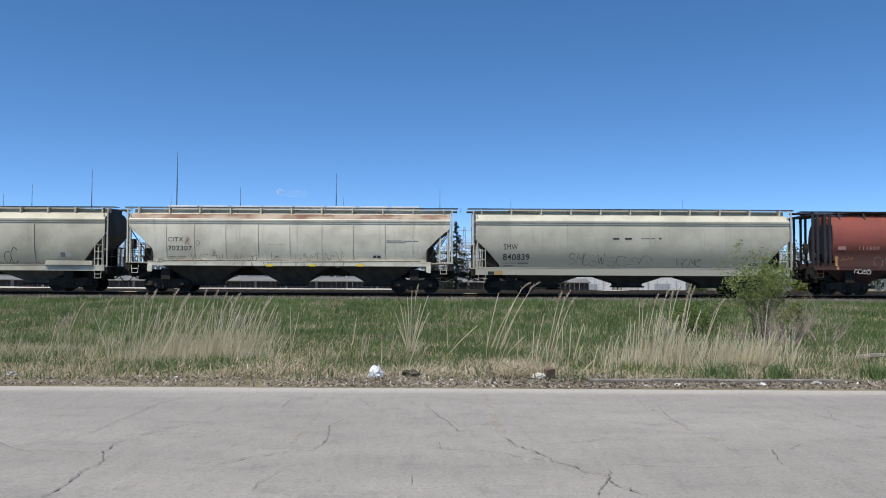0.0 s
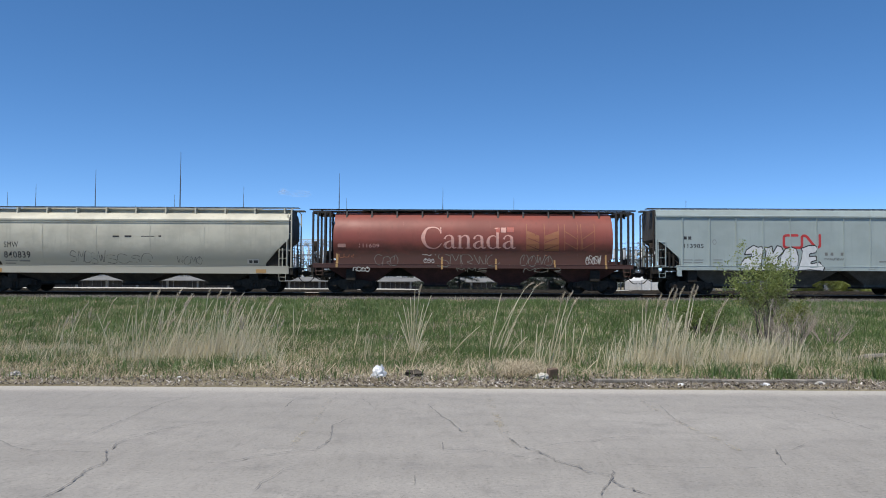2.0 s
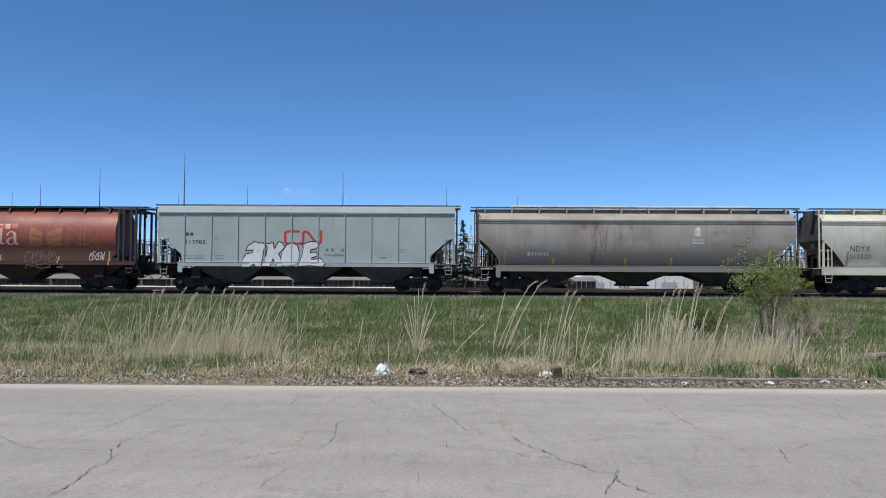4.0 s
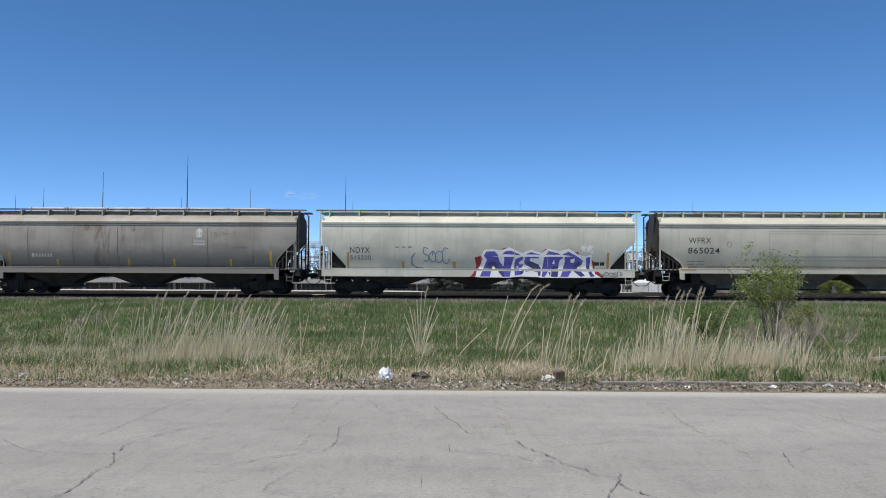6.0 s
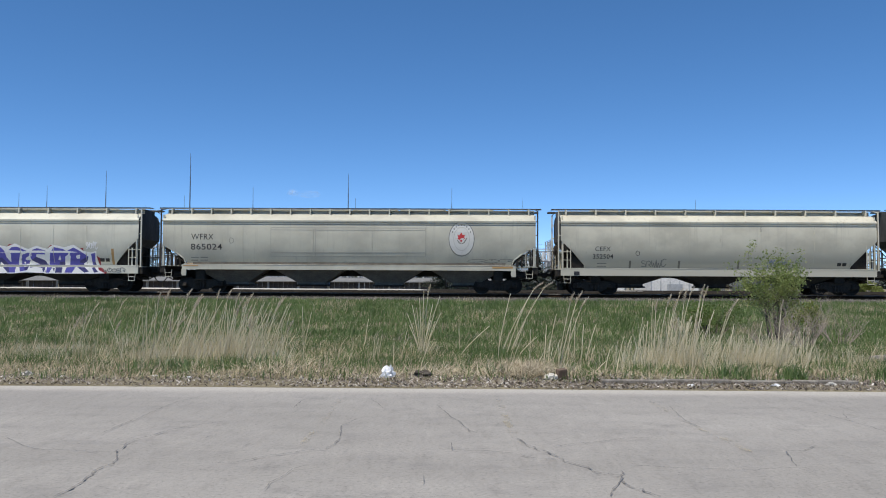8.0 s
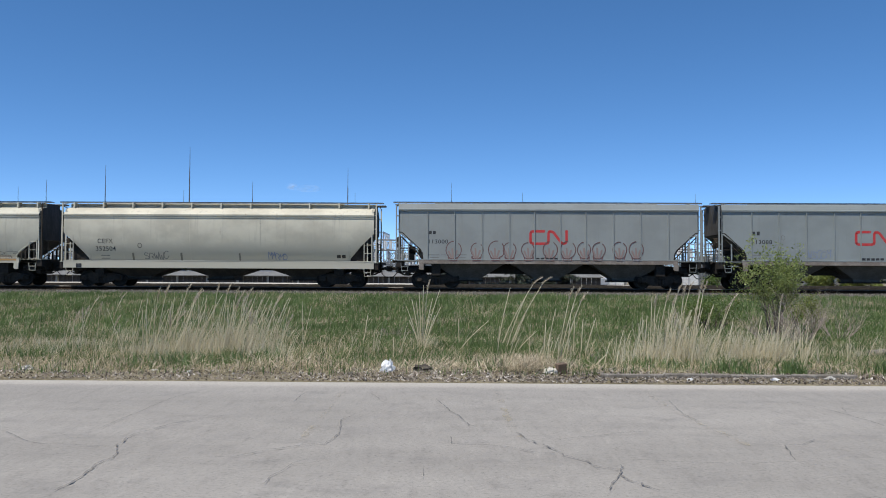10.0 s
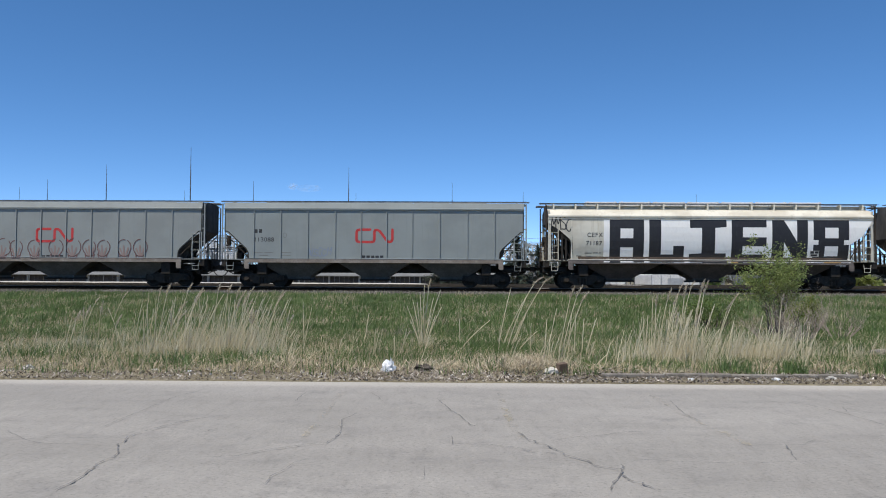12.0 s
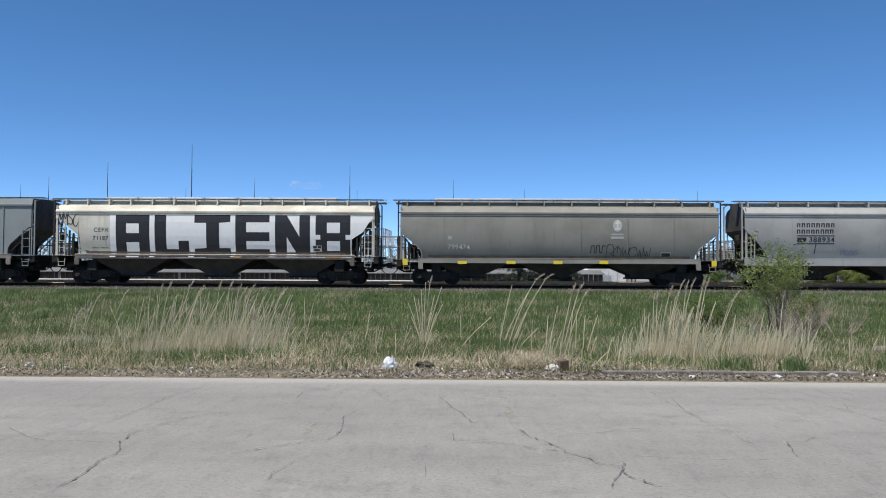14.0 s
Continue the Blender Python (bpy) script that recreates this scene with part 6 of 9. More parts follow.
mark("line", ((11.15, 1.33), (11.19, 1.52), (11.13, 1.61), (11.21, 1.72), (11.25, 1.85), (11.25, 1.99), (11.22, 2.12), (11.14, 2.23)), 0.05, BROWN_SPRAY, "graffiti")
mark("line", ((10.86, 1.46), (10.69, 1.85)), 0.094, BROWN_FADE, "graffiti")
mark("line", ((10.92, 1.46), (10.89, 1.99)), 0.094, BROWN_FADE, "graffiti")
mark("line", ((11, 1.46), (11.14, 1.88)), 0.094, BROWN_FADE, "graffiti")
mark("line", ((10.65, 1.55), (10.81, 1.43), (11.06, 1.43), (11.22, 1.55)), 0.053, BROWN_SPRAY, "graffiti")
mark("line", ((10.75, 1.33), (11.15, 1.33)), 0.044, BROWN_SPRAY, "graffiti")
mark("line", ((11.77, 2.33), (11.65, 2.32), (11.53, 2.27), (11.44, 2.18), (11.38, 2.06), (11.36, 1.92), (11.38, 1.78), (11.45, 1.67), (11.4, 1.52), (11.44, 1.33)), 0.05, BROWN_SPRAY, "graffiti")
mark("line", ((11.87, 1.34), (11.9, 1.52), (12, 1.7), (12.05, 1.81), (12.07, 1.95), (12.04, 2.08), (11.98, 2.19), (11.89, 2.27)), 0.05, BROWN_SPRAY, "graffiti")
mark("line", ((11.58, 1.46), (11.41, 1.85)), 0.094, BROWN_FADE, "graffiti")
mark("line", ((11.64, 1.46), (11.61, 2)), 0.094, BROWN_FADE, "graffiti")
mark("line", ((11.72, 1.46), (11.86, 1.88)), 0.094, BROWN_FADE, "graffiti")
mark("line", ((11.37, 1.55), (11.53, 1.43), (11.78, 1.43), (11.94, 1.56)), 0.053, BROWN_SPRAY, "graffiti")
mark("line", ((11.47, 1.33), (11.87, 1.34)), 0.044, BROWN_SPRAY, "graffiti")
mark("line", ((12.92, 2.36), (12.78, 2.36), (12.66, 2.31), (12.56, 2.21), (12.5, 2.07), (12.48, 1.93), (12.5, 1.78), (12.57, 1.65), (12.62, 1.53), (12.65, 1.34)), 0.05, BROWN_SPRAY, "graffiti")
mark("line", ((13.09, 1.34), (13.12, 1.53), (13.18, 1.7), (13.23, 1.83), (13.24, 1.98), (13.21, 2.12), (13.13, 2.23), (13.04, 2.32)), 0.05, BROWN_SPRAY, "graffiti")
mark("line", ((12.8, 1.47), (12.63, 1.86)), 0.094, BROWN_FADE, "graffiti")
mark("line", ((12.86, 1.47), (12.83, 2)), 0.094, BROWN_FADE, "graffiti")
mark("line", ((12.94, 1.47), (13.08, 1.89)), 0.094, BROWN_FADE, "graffiti")
mark("line", ((12.59, 1.56), (12.75, 1.44), (13, 1.44), (13.15, 1.56)), 0.053, BROWN_SPRAY, "graffiti")
mark("line", ((12.69, 1.34), (13.09, 1.34)), 0.044, BROWN_SPRAY, "graffiti")
mark("line", ((13.77, 2.39), (13.63, 2.36), (13.51, 2.28), (13.43, 2.16), (13.38, 2.01), (13.38, 1.85), (13.43, 1.71), (13.52, 1.59), (13.53, 1.53), (13.56, 1.34)), 0.05, BROWN_SPRAY, "graffiti")
mark("line", ((14, 1.35), (14.03, 1.53), (14.04, 1.62), (14.12, 1.74), (14.16, 1.88), (14.16, 2.03), (14.11, 2.17), (14.03, 2.28)), 0.05, BROWN_SPRAY, "graffiti")
mark("line", ((13.71, 1.47), (13.54, 1.86)), 0.094, BROWN_FADE, "graffiti")
mark("line", ((13.77, 1.47), (13.74, 2.01)), 0.094, BROWN_FADE, "graffiti")
mark("line", ((13.84, 1.47), (13.98, 1.89)), 0.094, BROWN_FADE, "graffiti")
mark("line", ((13.5, 1.56), (13.65, 1.44), (13.9, 1.44), (14.06, 1.57)), 0.053, BROWN_SPRAY, "graffiti")
mark("line", ((13.59, 1.34), (14, 1.35)), 0.044, BROWN_SPRAY, "graffiti")
mark("bar", 8.25, 8.44, 1.36, 1.47, INK, "marking")
mark("bar", 8.5, 8.69, 1.37, 1.48, INK, "marking")
mark("bar", 8.75, 8.94, 1.37, 1.48, INK, "marking")
mark("bar", 9, 9.19, 1.37, 1.48, INK, "marking")
mark("bar", 9.25, 9.44, 1.37, 1.48, INK, "marking")
CARS.append(dict(
    start=153.03, length=17.91, name="slate", paint=SLATE, sill=(1.34, 1.12), under=UNDER_GREY, shape="flat", cut=(2.85, 1.35, 1.75), inset=0.62, hoppers=3, sill_paint=RUST_SILL, ends="frame", brackets=9, hatch=2, walk=WALK, mouth=0.34, spine=0.58,
    label="slate-grey ribbed covered hopper car with a red emblem", ribs=(2.28, 3.78, 5.29, 6.81, 8.25, 9.67, 11.09, 12.62, 14.15, 15.65),
    marks=[]))
mark("bar", 2.31, 2.48, 2.77, 2.97, INK, "marking")
mark("bar", 2.56, 2.72, 2.77, 2.98, INK, "marking")
mark("text", 2.33, 3.4, 2.29, 2.52, INK, "113088")
mark("line", ((8.75, 2.98), (8.16, 2.97), (8.04, 2.94), (8, 2.86), (8, 2.39), (8.04, 2.32), (8.16, 2.29), (8.85, 2.29), (8.95, 2.32), (8.99, 2.4), (8.99, 2.88), (9.05, 2.96), (9.18, 2.96), (9.28, 2.9), (9.71, 2.34), (9.83, 2.29), (9.95, 2.34), (9.99, 2.43), (9.99, 2.98)), 0.14, LOGO_RED, "logo")
mark("bar", 2.28, 2.78, 1.65, 1.69, GREY_INK, "marking")
mark("bar", 2.87, 3.37, 1.66, 1.7, GREY_INK, "marking")
mark("bar", 2.59, 3.09, 1.5, 1.54, GREY_INK, "marking")
mark("bar", 3.84, 4.34, 1.66, 1.7, GREY_INK, "marking")
mark("bar", 3.84, 4.34, 1.51, 1.54, GREY_INK, "marking")
mark("ring", 4, 2.64, 0.11, 0.14, 0.025, GREY_INK, "stencil")
mark("scrawl", 5.34, 6.59, 1.46, 1.99, 5, 0.037, FADED_BLUE, 71)
mark("bar", 8.31, 8.5, 1.41, 1.54, INK, "marking")
mark("bar", 8.56, 8.75, 1.41, 1.54, INK, "marking")
mark("bar", 8.81, 9, 1.41, 1.54, INK, "marking")
mark("bar", 9.06, 9.25, 1.42, 1.54, INK, "marking")
mark("bar", 9.31, 9.5, 1.42, 1.54, INK, "marking")
CARS.append(dict(
    start=170.94, length=19.28, name="bone", crown=0.19, hatch_paint=HATCH_WHITE, shape="round", paint=BONE, spine=0.58, sill=(1.36, 1.14), cut=(3.4, 1.3, 2.4), inset=0.72, hoppers=3, ends="bars", four_ladders=True, brackets=15, hatch=1.8, walk=WALK, under=UNDER_BROWN, sill_paint=DARK_SILL, rib=(0.03, 0.015),
    label="bone-white covered hopper car with huge black block graffiti", ribs=(1.99, 3.49),
    marks=[]))
mark("bar", 3.77, 9.17, 1.22, 3.59, SPRAY_WHITE, "graffiti_ground")
mark("bar", 9.17, 17.29, 1.25, 3.62, SPRAY_WHITE, "graffiti_ground2")
mark("poly", ((17.29, 3.61), (18.49, 3.56), (17.92, 2.67), (17.29, 2.26)), SPRAY_WHITE, "graffiti_ground3")
mark("bar", 4.1, 4.69, 1.22, 3.59, SPRAY_BLACK, "graffiti")
mark("bar", 4.69, 5.99, 3.1, 3.6, SPRAY_BLACK, "graffiti")
mark("bar", 4.69, 5.99, 2.06, 2.56, SPRAY_BLACK, "graffiti")
mark("bar", 5.4, 5.99, 1.23, 3.6, SPRAY_BLACK, "graffiti")
mark("bar", 6.28, 6.93, 1.23, 3.6, SPRAY_BLACK, "graffiti")
mark("bar", 6.93, 7.61, 1.23, 1.68, SPRAY_BLACK, "graffiti")
mark("bar", 7.61, 8.2, 1.24, 2.15, SPRAY_BLACK, "graffiti")
mark("poly", ((8.51, 3.62), (10.52, 3.63), (10.52, 3.21), (9.9, 3.15), (9.9, 1.75), (10.52, 1.75), (10.52, 1.25), (8.49, 1.24), (8.49, 1.71), (9.17, 1.75), (9.17, 3.15), (8.51, 3.15)), SPRAY_BLACK, "graffiti")
mark("bar", 10.8, 11.41, 1.25, 3.63, SPRAY_BLACK, "graffiti")
mark("bar", 11.41, 12.71, 3.19, 3.63, SPRAY_BLACK, "graffiti")
mark("bar", 11.41, 12.71, 2.15, 2.64, SPRAY_BLACK, "graffiti")
mark("bar", 11.41, 12.71, 1.26, 1.7, SPRAY_BLACK, "graffiti")
mark("poly", ((13.02, 3.59), (13.67, 3.59), (14.38, 2.4), (14.38, 3.6), (14.97, 3.6), (14.97, 1.27), (14.33, 1.27), (13.67, 2.39), (13.67, 1.27), (13.02, 1.26)), SPRAY_BLACK, "graffiti")
mark("bar", 15.28, 15.91, 2.51, 3.6, SPRAY_BLACK, "graffiti")
mark("bar", 15.91, 17.22, 3.19, 3.6, SPRAY_BLACK, "graffiti")
mark("bar", 16.64, 17.22, 2.51, 3.61, SPRAY_BLACK, "graffiti")
mark("bar", 15.55, 16.95, 2.17, 2.61, SPRAY_BLACK, "graffiti")
mark("bar", 15.28, 15.91, 1.28, 2.25, SPRAY_BLACK, "graffiti")
mark("bar", 15.91, 17.22, 1.28, 1.62, SPRAY_BLACK, "graffiti")
mark("bar", 16.64, 17.22, 1.28, 2.25, SPRAY_BLACK, "graffiti")
mark("text", 2.87, 3.71, 2.62, 2.86, INK, "CEFX")
mark("text", 2.81, 3.68, 2.17, 2.4, INK, "71187")
mark("bar", 2.74, 3.12, 1.71, 1.76, GREY_INK, "marking")
mark("bar", 3.21, 3.65, 1.72, 1.77, GREY_INK, "marking")
mark("bar", 2.81, 3.12, 1.53, 1.58, GREY_INK, "marking")
mark("bar", 2.27, 2.56, 1.55, 1.6, GREY_INK, "marking")
mark("scrawl", 0.84, 1.99, 2.94, 3.82, 4, 0.056, INK, 81)
mark("bar", 15.12, 15.62, 1.58, 1.92, PALE, "marking")
mark("bar", 15.15, 15.34, 1.76, 1.89, INK, "marking")
mark("bar", 15.4, 15.59, 1.77, 1.89, INK, "marking")
mark("bar", 15.18, 15.52, 1.61, 1.72, INK, "marking")
mark("bar", 10.74, 11.15, 1.21, 1.4, OCHRE, "marking")
mark("bar", 15.84, 16.77, 1.24, 1.43, OCHRE, "marking")
CARS.append(dict(
    start=190.22, length=19.00, name="dark_grey", crown=0.19, hatch_paint=HATCH_WHITE, shape="round", paint=DARK_GREY, sill=(1.22, 0.98), cut=(2.65, 1.2, 1.6), inset=0.72, hoppers=3, ends="bars", brackets=12, hatch=2.2, walk=WALK, under=UNDER_DARK, rib=(0.035, 0.02),
    label="dark grey-green covered hopper car with yellow reflectors", ribs=(3.16, 5.66, 8.19, 10.72, 13.29, 15.82),
    marks=[]))
mark("bar", 3.91, 4.41, 0.93, 1.1, SAFETY_YELLOW, "reflector")
mark("bar", 6.6, 7.1, 0.95, 1.12, SAFETY_YELLOW, "reflector")
mark("bar", 9.19, 9.69, 0.96, 1.13, SAFETY_YELLOW, "reflector")
mark("bar", 11.72, 12.22, 0.97, 1.15, SAFETY_YELLOW, "reflector")
mark("bar", 0.85, 1.13, 0.87, 1.21, SAFETY_YELLOW, "reflector")
mark("bar", 17.88, 18.16, 0.86, 1.18, SAFETY_YELLOW, "reflector")
mark("bar", 3.35, 3.57, 2.29, 2.48, FADED_WHITE, "marking")
mark("text", 3.35, 4.57, 1.76, 2.01, CHALK, "799474")
mark("ring", 12.72, 3.09, 0.25, 0.33, 0.44, FADED_WHITE, "emblem")
mark("bar", 12.6, 12.85, 3.18, 3.27, CHALK, "emblem")
mark("bar", 12.68, 12.77, 2.87, 3.4, CHALK, "emblem")
mark("bar", 12.57, 12.88, 2.87, 2.96, CHALK, "emblem")
mark("bar", 12.38, 13.04, 2.56, 2.65, FADED_WHITE, "lettering")
mark("bar", 12.35, 13.07, 2.37, 2.49, FADED_WHITE, "lettering")
mark("line", ((11.26, 1.55), (11.29, 1.96), (11.44, 1.99), (11.47, 1.58), (11.57, 1.58), (11.57, 1.96), (11.72, 2.02), (11.76, 1.61), (11.88, 1.61), (11.91, 1.99), (12.07, 1.96)), 0.044, INK, "graffiti")
mark("scrawl", 12.13, 14.6, 1.27, 2.02, 6, 0.034, INK, 91)
mark("bar", 15.13, 15.69, 1.32, 1.63, PALE, "marking")
mark("bar", 15.18, 15.65, 1.37, 1.58, INK, "marking")
CARS.append(dict(
    start=209.22, length=18.75, name="silver", shape="round", paint=SILVER, sill=(1.32, 0.92), cut=(2.9, 1.3, 1.5), inset=0.7, hoppers=3, ends="plate", brackets=11, hatch=1.6, walk=WALK, under=UNDER_DARK, rib=(0.03, 0.012),
    label="silver-grey covered hopper car with boxed black lettering", ribs=(3.29, 5.82, 8.32, 11.2, 14.2),
    marks=[]))
mark("bar", 3.54, 3.73, 3.21, 3.26, INK, "lettering")
mark("bar", 3.54, 3.61, 3.04, 3.21, INK, "lettering")
mark("bar", 3.67, 3.73, 3.04, 3.21, INK, "lettering")
mark("bar", 3.8, 4, 3.21, 3.27, INK, "lettering")
mark("bar", 3.8, 3.87, 3.04, 3.21, INK, "lettering")
mark("bar", 3.94, 4, 3.04, 3.22, INK, "lettering")
mark("bar", 4.07, 4.26, 3.22, 3.27, INK, "lettering")
mark("bar", 4.07, 4.14, 3.04, 3.22, INK, "lettering")
mark("bar", 4.2, 4.26, 3.04, 3.22, INK, "lettering")
mark("bar", 4.33, 4.53, 3.22, 3.27, INK, "lettering")
mark("bar", 4.33, 4.4, 3.04, 3.22, INK, "lettering")
mark("bar", 4.47, 4.53, 3.04, 3.22, INK, "lettering")
mark("bar", 4.6, 4.8, 3.22, 3.27, INK, "lettering")
mark("bar", 4.6, 4.67, 3.04, 3.22, INK, "lettering")
mark("bar", 4.73, 4.8, 3.04, 3.22, INK, "lettering")
mark("bar", 4.87, 5.06, 3.22, 3.27, INK, "lettering")
mark("bar", 4.87, 4.93, 3.05, 3.22, INK, "lettering")
mark("bar", 5, 5.06, 3.05, 3.22, INK, "lettering")
mark("bar", 5.13, 5.33, 3.22, 3.27, INK, "lettering")
mark("bar", 5.13, 5.2, 3.05, 3.22, INK, "lettering")
mark("bar", 5.26, 5.33, 3.05, 3.22, INK, "lettering")
mark("bar", 5.4, 5.59, 3.22, 3.27, INK, "lettering")
mark("bar", 5.4, 5.47, 3.05, 3.22, INK, "lettering")
mark("bar", 5.53, 5.59, 3.05, 3.22, INK, "lettering")
mark("bar", 3.54, 3.73, 2.87, 2.92, INK, "lettering")
mark("bar", 3.54, 3.6, 2.69, 2.87, INK, "lettering")
mark("bar", 3.67, 3.73, 2.7, 2.87, INK, "lettering")
mark("bar", 3.79, 3.99, 2.87, 2.92, INK, "lettering")
mark("bar", 3.79, 3.86, 2.7, 2.87, INK, "lettering")
mark("bar", 3.92, 3.99, 2.7, 2.87, INK, "lettering")
mark("bar", 4.05, 4.24, 2.87, 2.92, INK, "lettering")
mark("bar", 4.05, 4.12, 2.7, 2.87, INK, "lettering")
mark("bar", 4.18, 4.24, 2.7, 2.87, INK, "lettering")
mark("bar", 4.31, 4.5, 2.87, 2.92, INK, "lettering")
mark("bar", 4.31, 4.38, 2.7, 2.87, INK, "lettering")
mark("bar", 4.44, 4.5, 2.7, 2.88, INK, "lettering")
mark("bar", 4.57, 4.76, 2.88, 2.92, INK, "lettering")
mark("bar", 4.57, 4.64, 2.7, 2.88, INK, "lettering")
mark("bar", 4.7, 4.76, 2.7, 2.88, INK, "lettering")
mark("bar", 4.83, 5.02, 2.88, 2.93, INK, "lettering")
mark("bar", 4.83, 4.89, 2.7, 2.88, INK, "lettering")
mark("bar", 4.96, 5.02, 2.7, 2.88, INK, "lettering")
mark("bar", 5.08, 5.28, 2.88, 2.93, INK, "lettering")
mark("bar", 5.08, 5.15, 2.7, 2.88, INK, "lettering")
mark("bar", 5.21, 5.28, 2.7, 2.88, INK, "lettering")
mark("bar", 5.34, 5.53, 2.88, 2.93, INK, "lettering")
mark("bar", 5.34, 5.41, 2.7, 2.88, INK, "lettering")
mark("bar", 5.47, 5.53, 2.71, 2.88, INK, "lettering")
mark("bar", 3.57, 4.07, 2.25, 2.48, INK, "lettering")
mark("text", 4.22, 5.6, 2.24, 2.5, INK, "388934")
mark("line", ((3.54, 2.58), (5.6, 2.58)), 0.044, INK, "lettering_rule")
mark("line", ((3.54, 2.15), (5.6, 2.16)), 0.044, INK, "lettering_rule")
mark("line", ((4.6, 2.14), (4.54, 1.58)), 0.044, INK, "lettering_rule")
mark("poly", ((1.85, 2.25), (2.13, 2.38), (2.26, 1.88), (1.98, 1.82)), RUST, "stain")
mark("scrawl", 5.97, 6.91, 1.5, 1.87, 4, 0.037, FADED_BLUE, 95)

TRAIN = []
for s in CARS:
    lo_sill[0], LAYER[0] = s["sill"][0], 0
    TRAIN.append((build_car(s), s))


# ---- vegetation ----
def blade_field(name, base, height, width, lean, material, label, category, bend=0.35):
    """Many thin bent leaves in one mesh. base: n x 3, lean: n x 2 (metres at the tip)."""
    n = len(base)
    rng = np.random.default_rng(n)
    a = rng.uniform(0, math.pi, n)
    side = np.stack([np.cos(a), np.sin(a) * 0.6, np.zeros(n)], 1) * (width / 2)[:, None]
    mid = base + np.stack([lean[:, 0] * bend, lean[:, 1] * bend, height * 0.58], 1)
    tip = base + np.stack([lean[:, 0], lean[:, 1], height], 1)
    co = np.stack([base - side, base + side, mid + side * 0.75, mid - side * 0.75, tip], 1).reshape(-1, 3)
    k = np.arange(n)[:, None] * 5
    loops = np.concatenate([k + np.array([0, 1, 2, 3]), k + np.array([3, 2, 4])], 1).ravel()
    me = bpy.data.meshes.new(name)
    me.vertices.add(len(co))
    me.vertices.foreach_set("co", co.ravel())
    me.loops.add(len(loops))
    me.loops.foreach_set("vertex_index", loops.astype(np.int32))
    me.polygons.add(2 * n)
    starts = np.stack([np.arange(n) * 7, np.arange(n) * 7 + 4], 1).ravel()
    me.polygons.foreach_set("loop_start", starts.astype(np.int32))
    me.update(calc_edges=True)
    me.validate()
    me.materials.append(material)
    return tagged(new(name, me), label, category, kind="stuff")


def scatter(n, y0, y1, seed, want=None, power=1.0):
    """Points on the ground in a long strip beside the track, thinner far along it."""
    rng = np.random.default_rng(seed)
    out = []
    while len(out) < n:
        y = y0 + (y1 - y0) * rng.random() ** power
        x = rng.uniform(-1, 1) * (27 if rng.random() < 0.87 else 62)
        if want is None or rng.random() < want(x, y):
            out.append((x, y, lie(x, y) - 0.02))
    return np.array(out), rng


def clump(x, y, f, s=0.0):
    return 0.5 + 0.5 * noise.noise((x * f + s, y * f, s))


GREEN = blades("fresh_grass", ((0.053, 0.102, 0.024), (0.094, 0.164, 0.040), (0.134, 0.204, 0.058), (0.200, 0.244, 0.104)))
DRY = blades("dry_grass", ((0.33, 0.275, 0.165), (0.46, 0.395, 0.25), (0.57, 0.50, 0.34), (0.68, 0.61, 0.45)), 0.7, 0.4)
REED = blades("dry_reed", ((0.50, 0.44, 0.28), (0.65, 0.58, 0.40), (0.80, 0.74, 0.56)), 0.6, 0.3)
PLUME = blades("reed_plume", ((0.46, 0.40, 0.31), (0.56, 0.50, 0.40), (0.66, 0.60, 0.50)), 0.8, 0.4)
LITTER = blades("leaf_litter", ((0.10, 0.08, 0.06), (0.17, 0.14, 0.11), (0.25, 0.21, 0.17), (0.38, 0.33, 0.28), (0.72, 0.68, 0.62)), 0.85, 0.1)
BUSH = blades("young_leaves", ((0.15, 0.18, 0.035), (0.20, 0.235, 0.055), (0.26, 0.29, 0.09)), 0.5, 0.5)
YOUNG = blades("pale_young_leaves", ((0.19, 0.235, 0.068), (0.27, 0.32, 0.10), (0.35, 0.40, 0.155)), 0.5, 0.5)
BUSH_DARK = blades("green_leaves", ((0.10, 0.15, 0.035), (0.14, 0.20, 0.05), (0.19, 0.25, 0.07)), 0.5, 0.5)
TUFT = blades("bright_green_blades", ((0.10, 0.165, 0.05), (0.15, 0.225, 0.075), (0.21, 0.285, 0.11)), 0.5, 0.4)
STRAW = blades("bleached_straw", ((0.36, 0.30, 0.20), (0.52, 0.44, 0.31), (0.68, 0.60, 0.46)), 0.7, 0.3)
BARK = plain("grey_brown_bark", (0.10, 0.08, 0.06), (0.19, 0.16, 0.125), 9.0, 0.9, 0, 0.5, 0.01)
TWIG = plain("bare_twigs", (0.30, 0.245, 0.20), (0.44, 0.375, 0.31), 9.0, 0.9)
NEEDLE = blades("spruce_needles", ((0.050, 0.070, 0.050), (0.078, 0.100, 0.070), (0.115, 0.135, 0.100)), 0.6, 0.2)


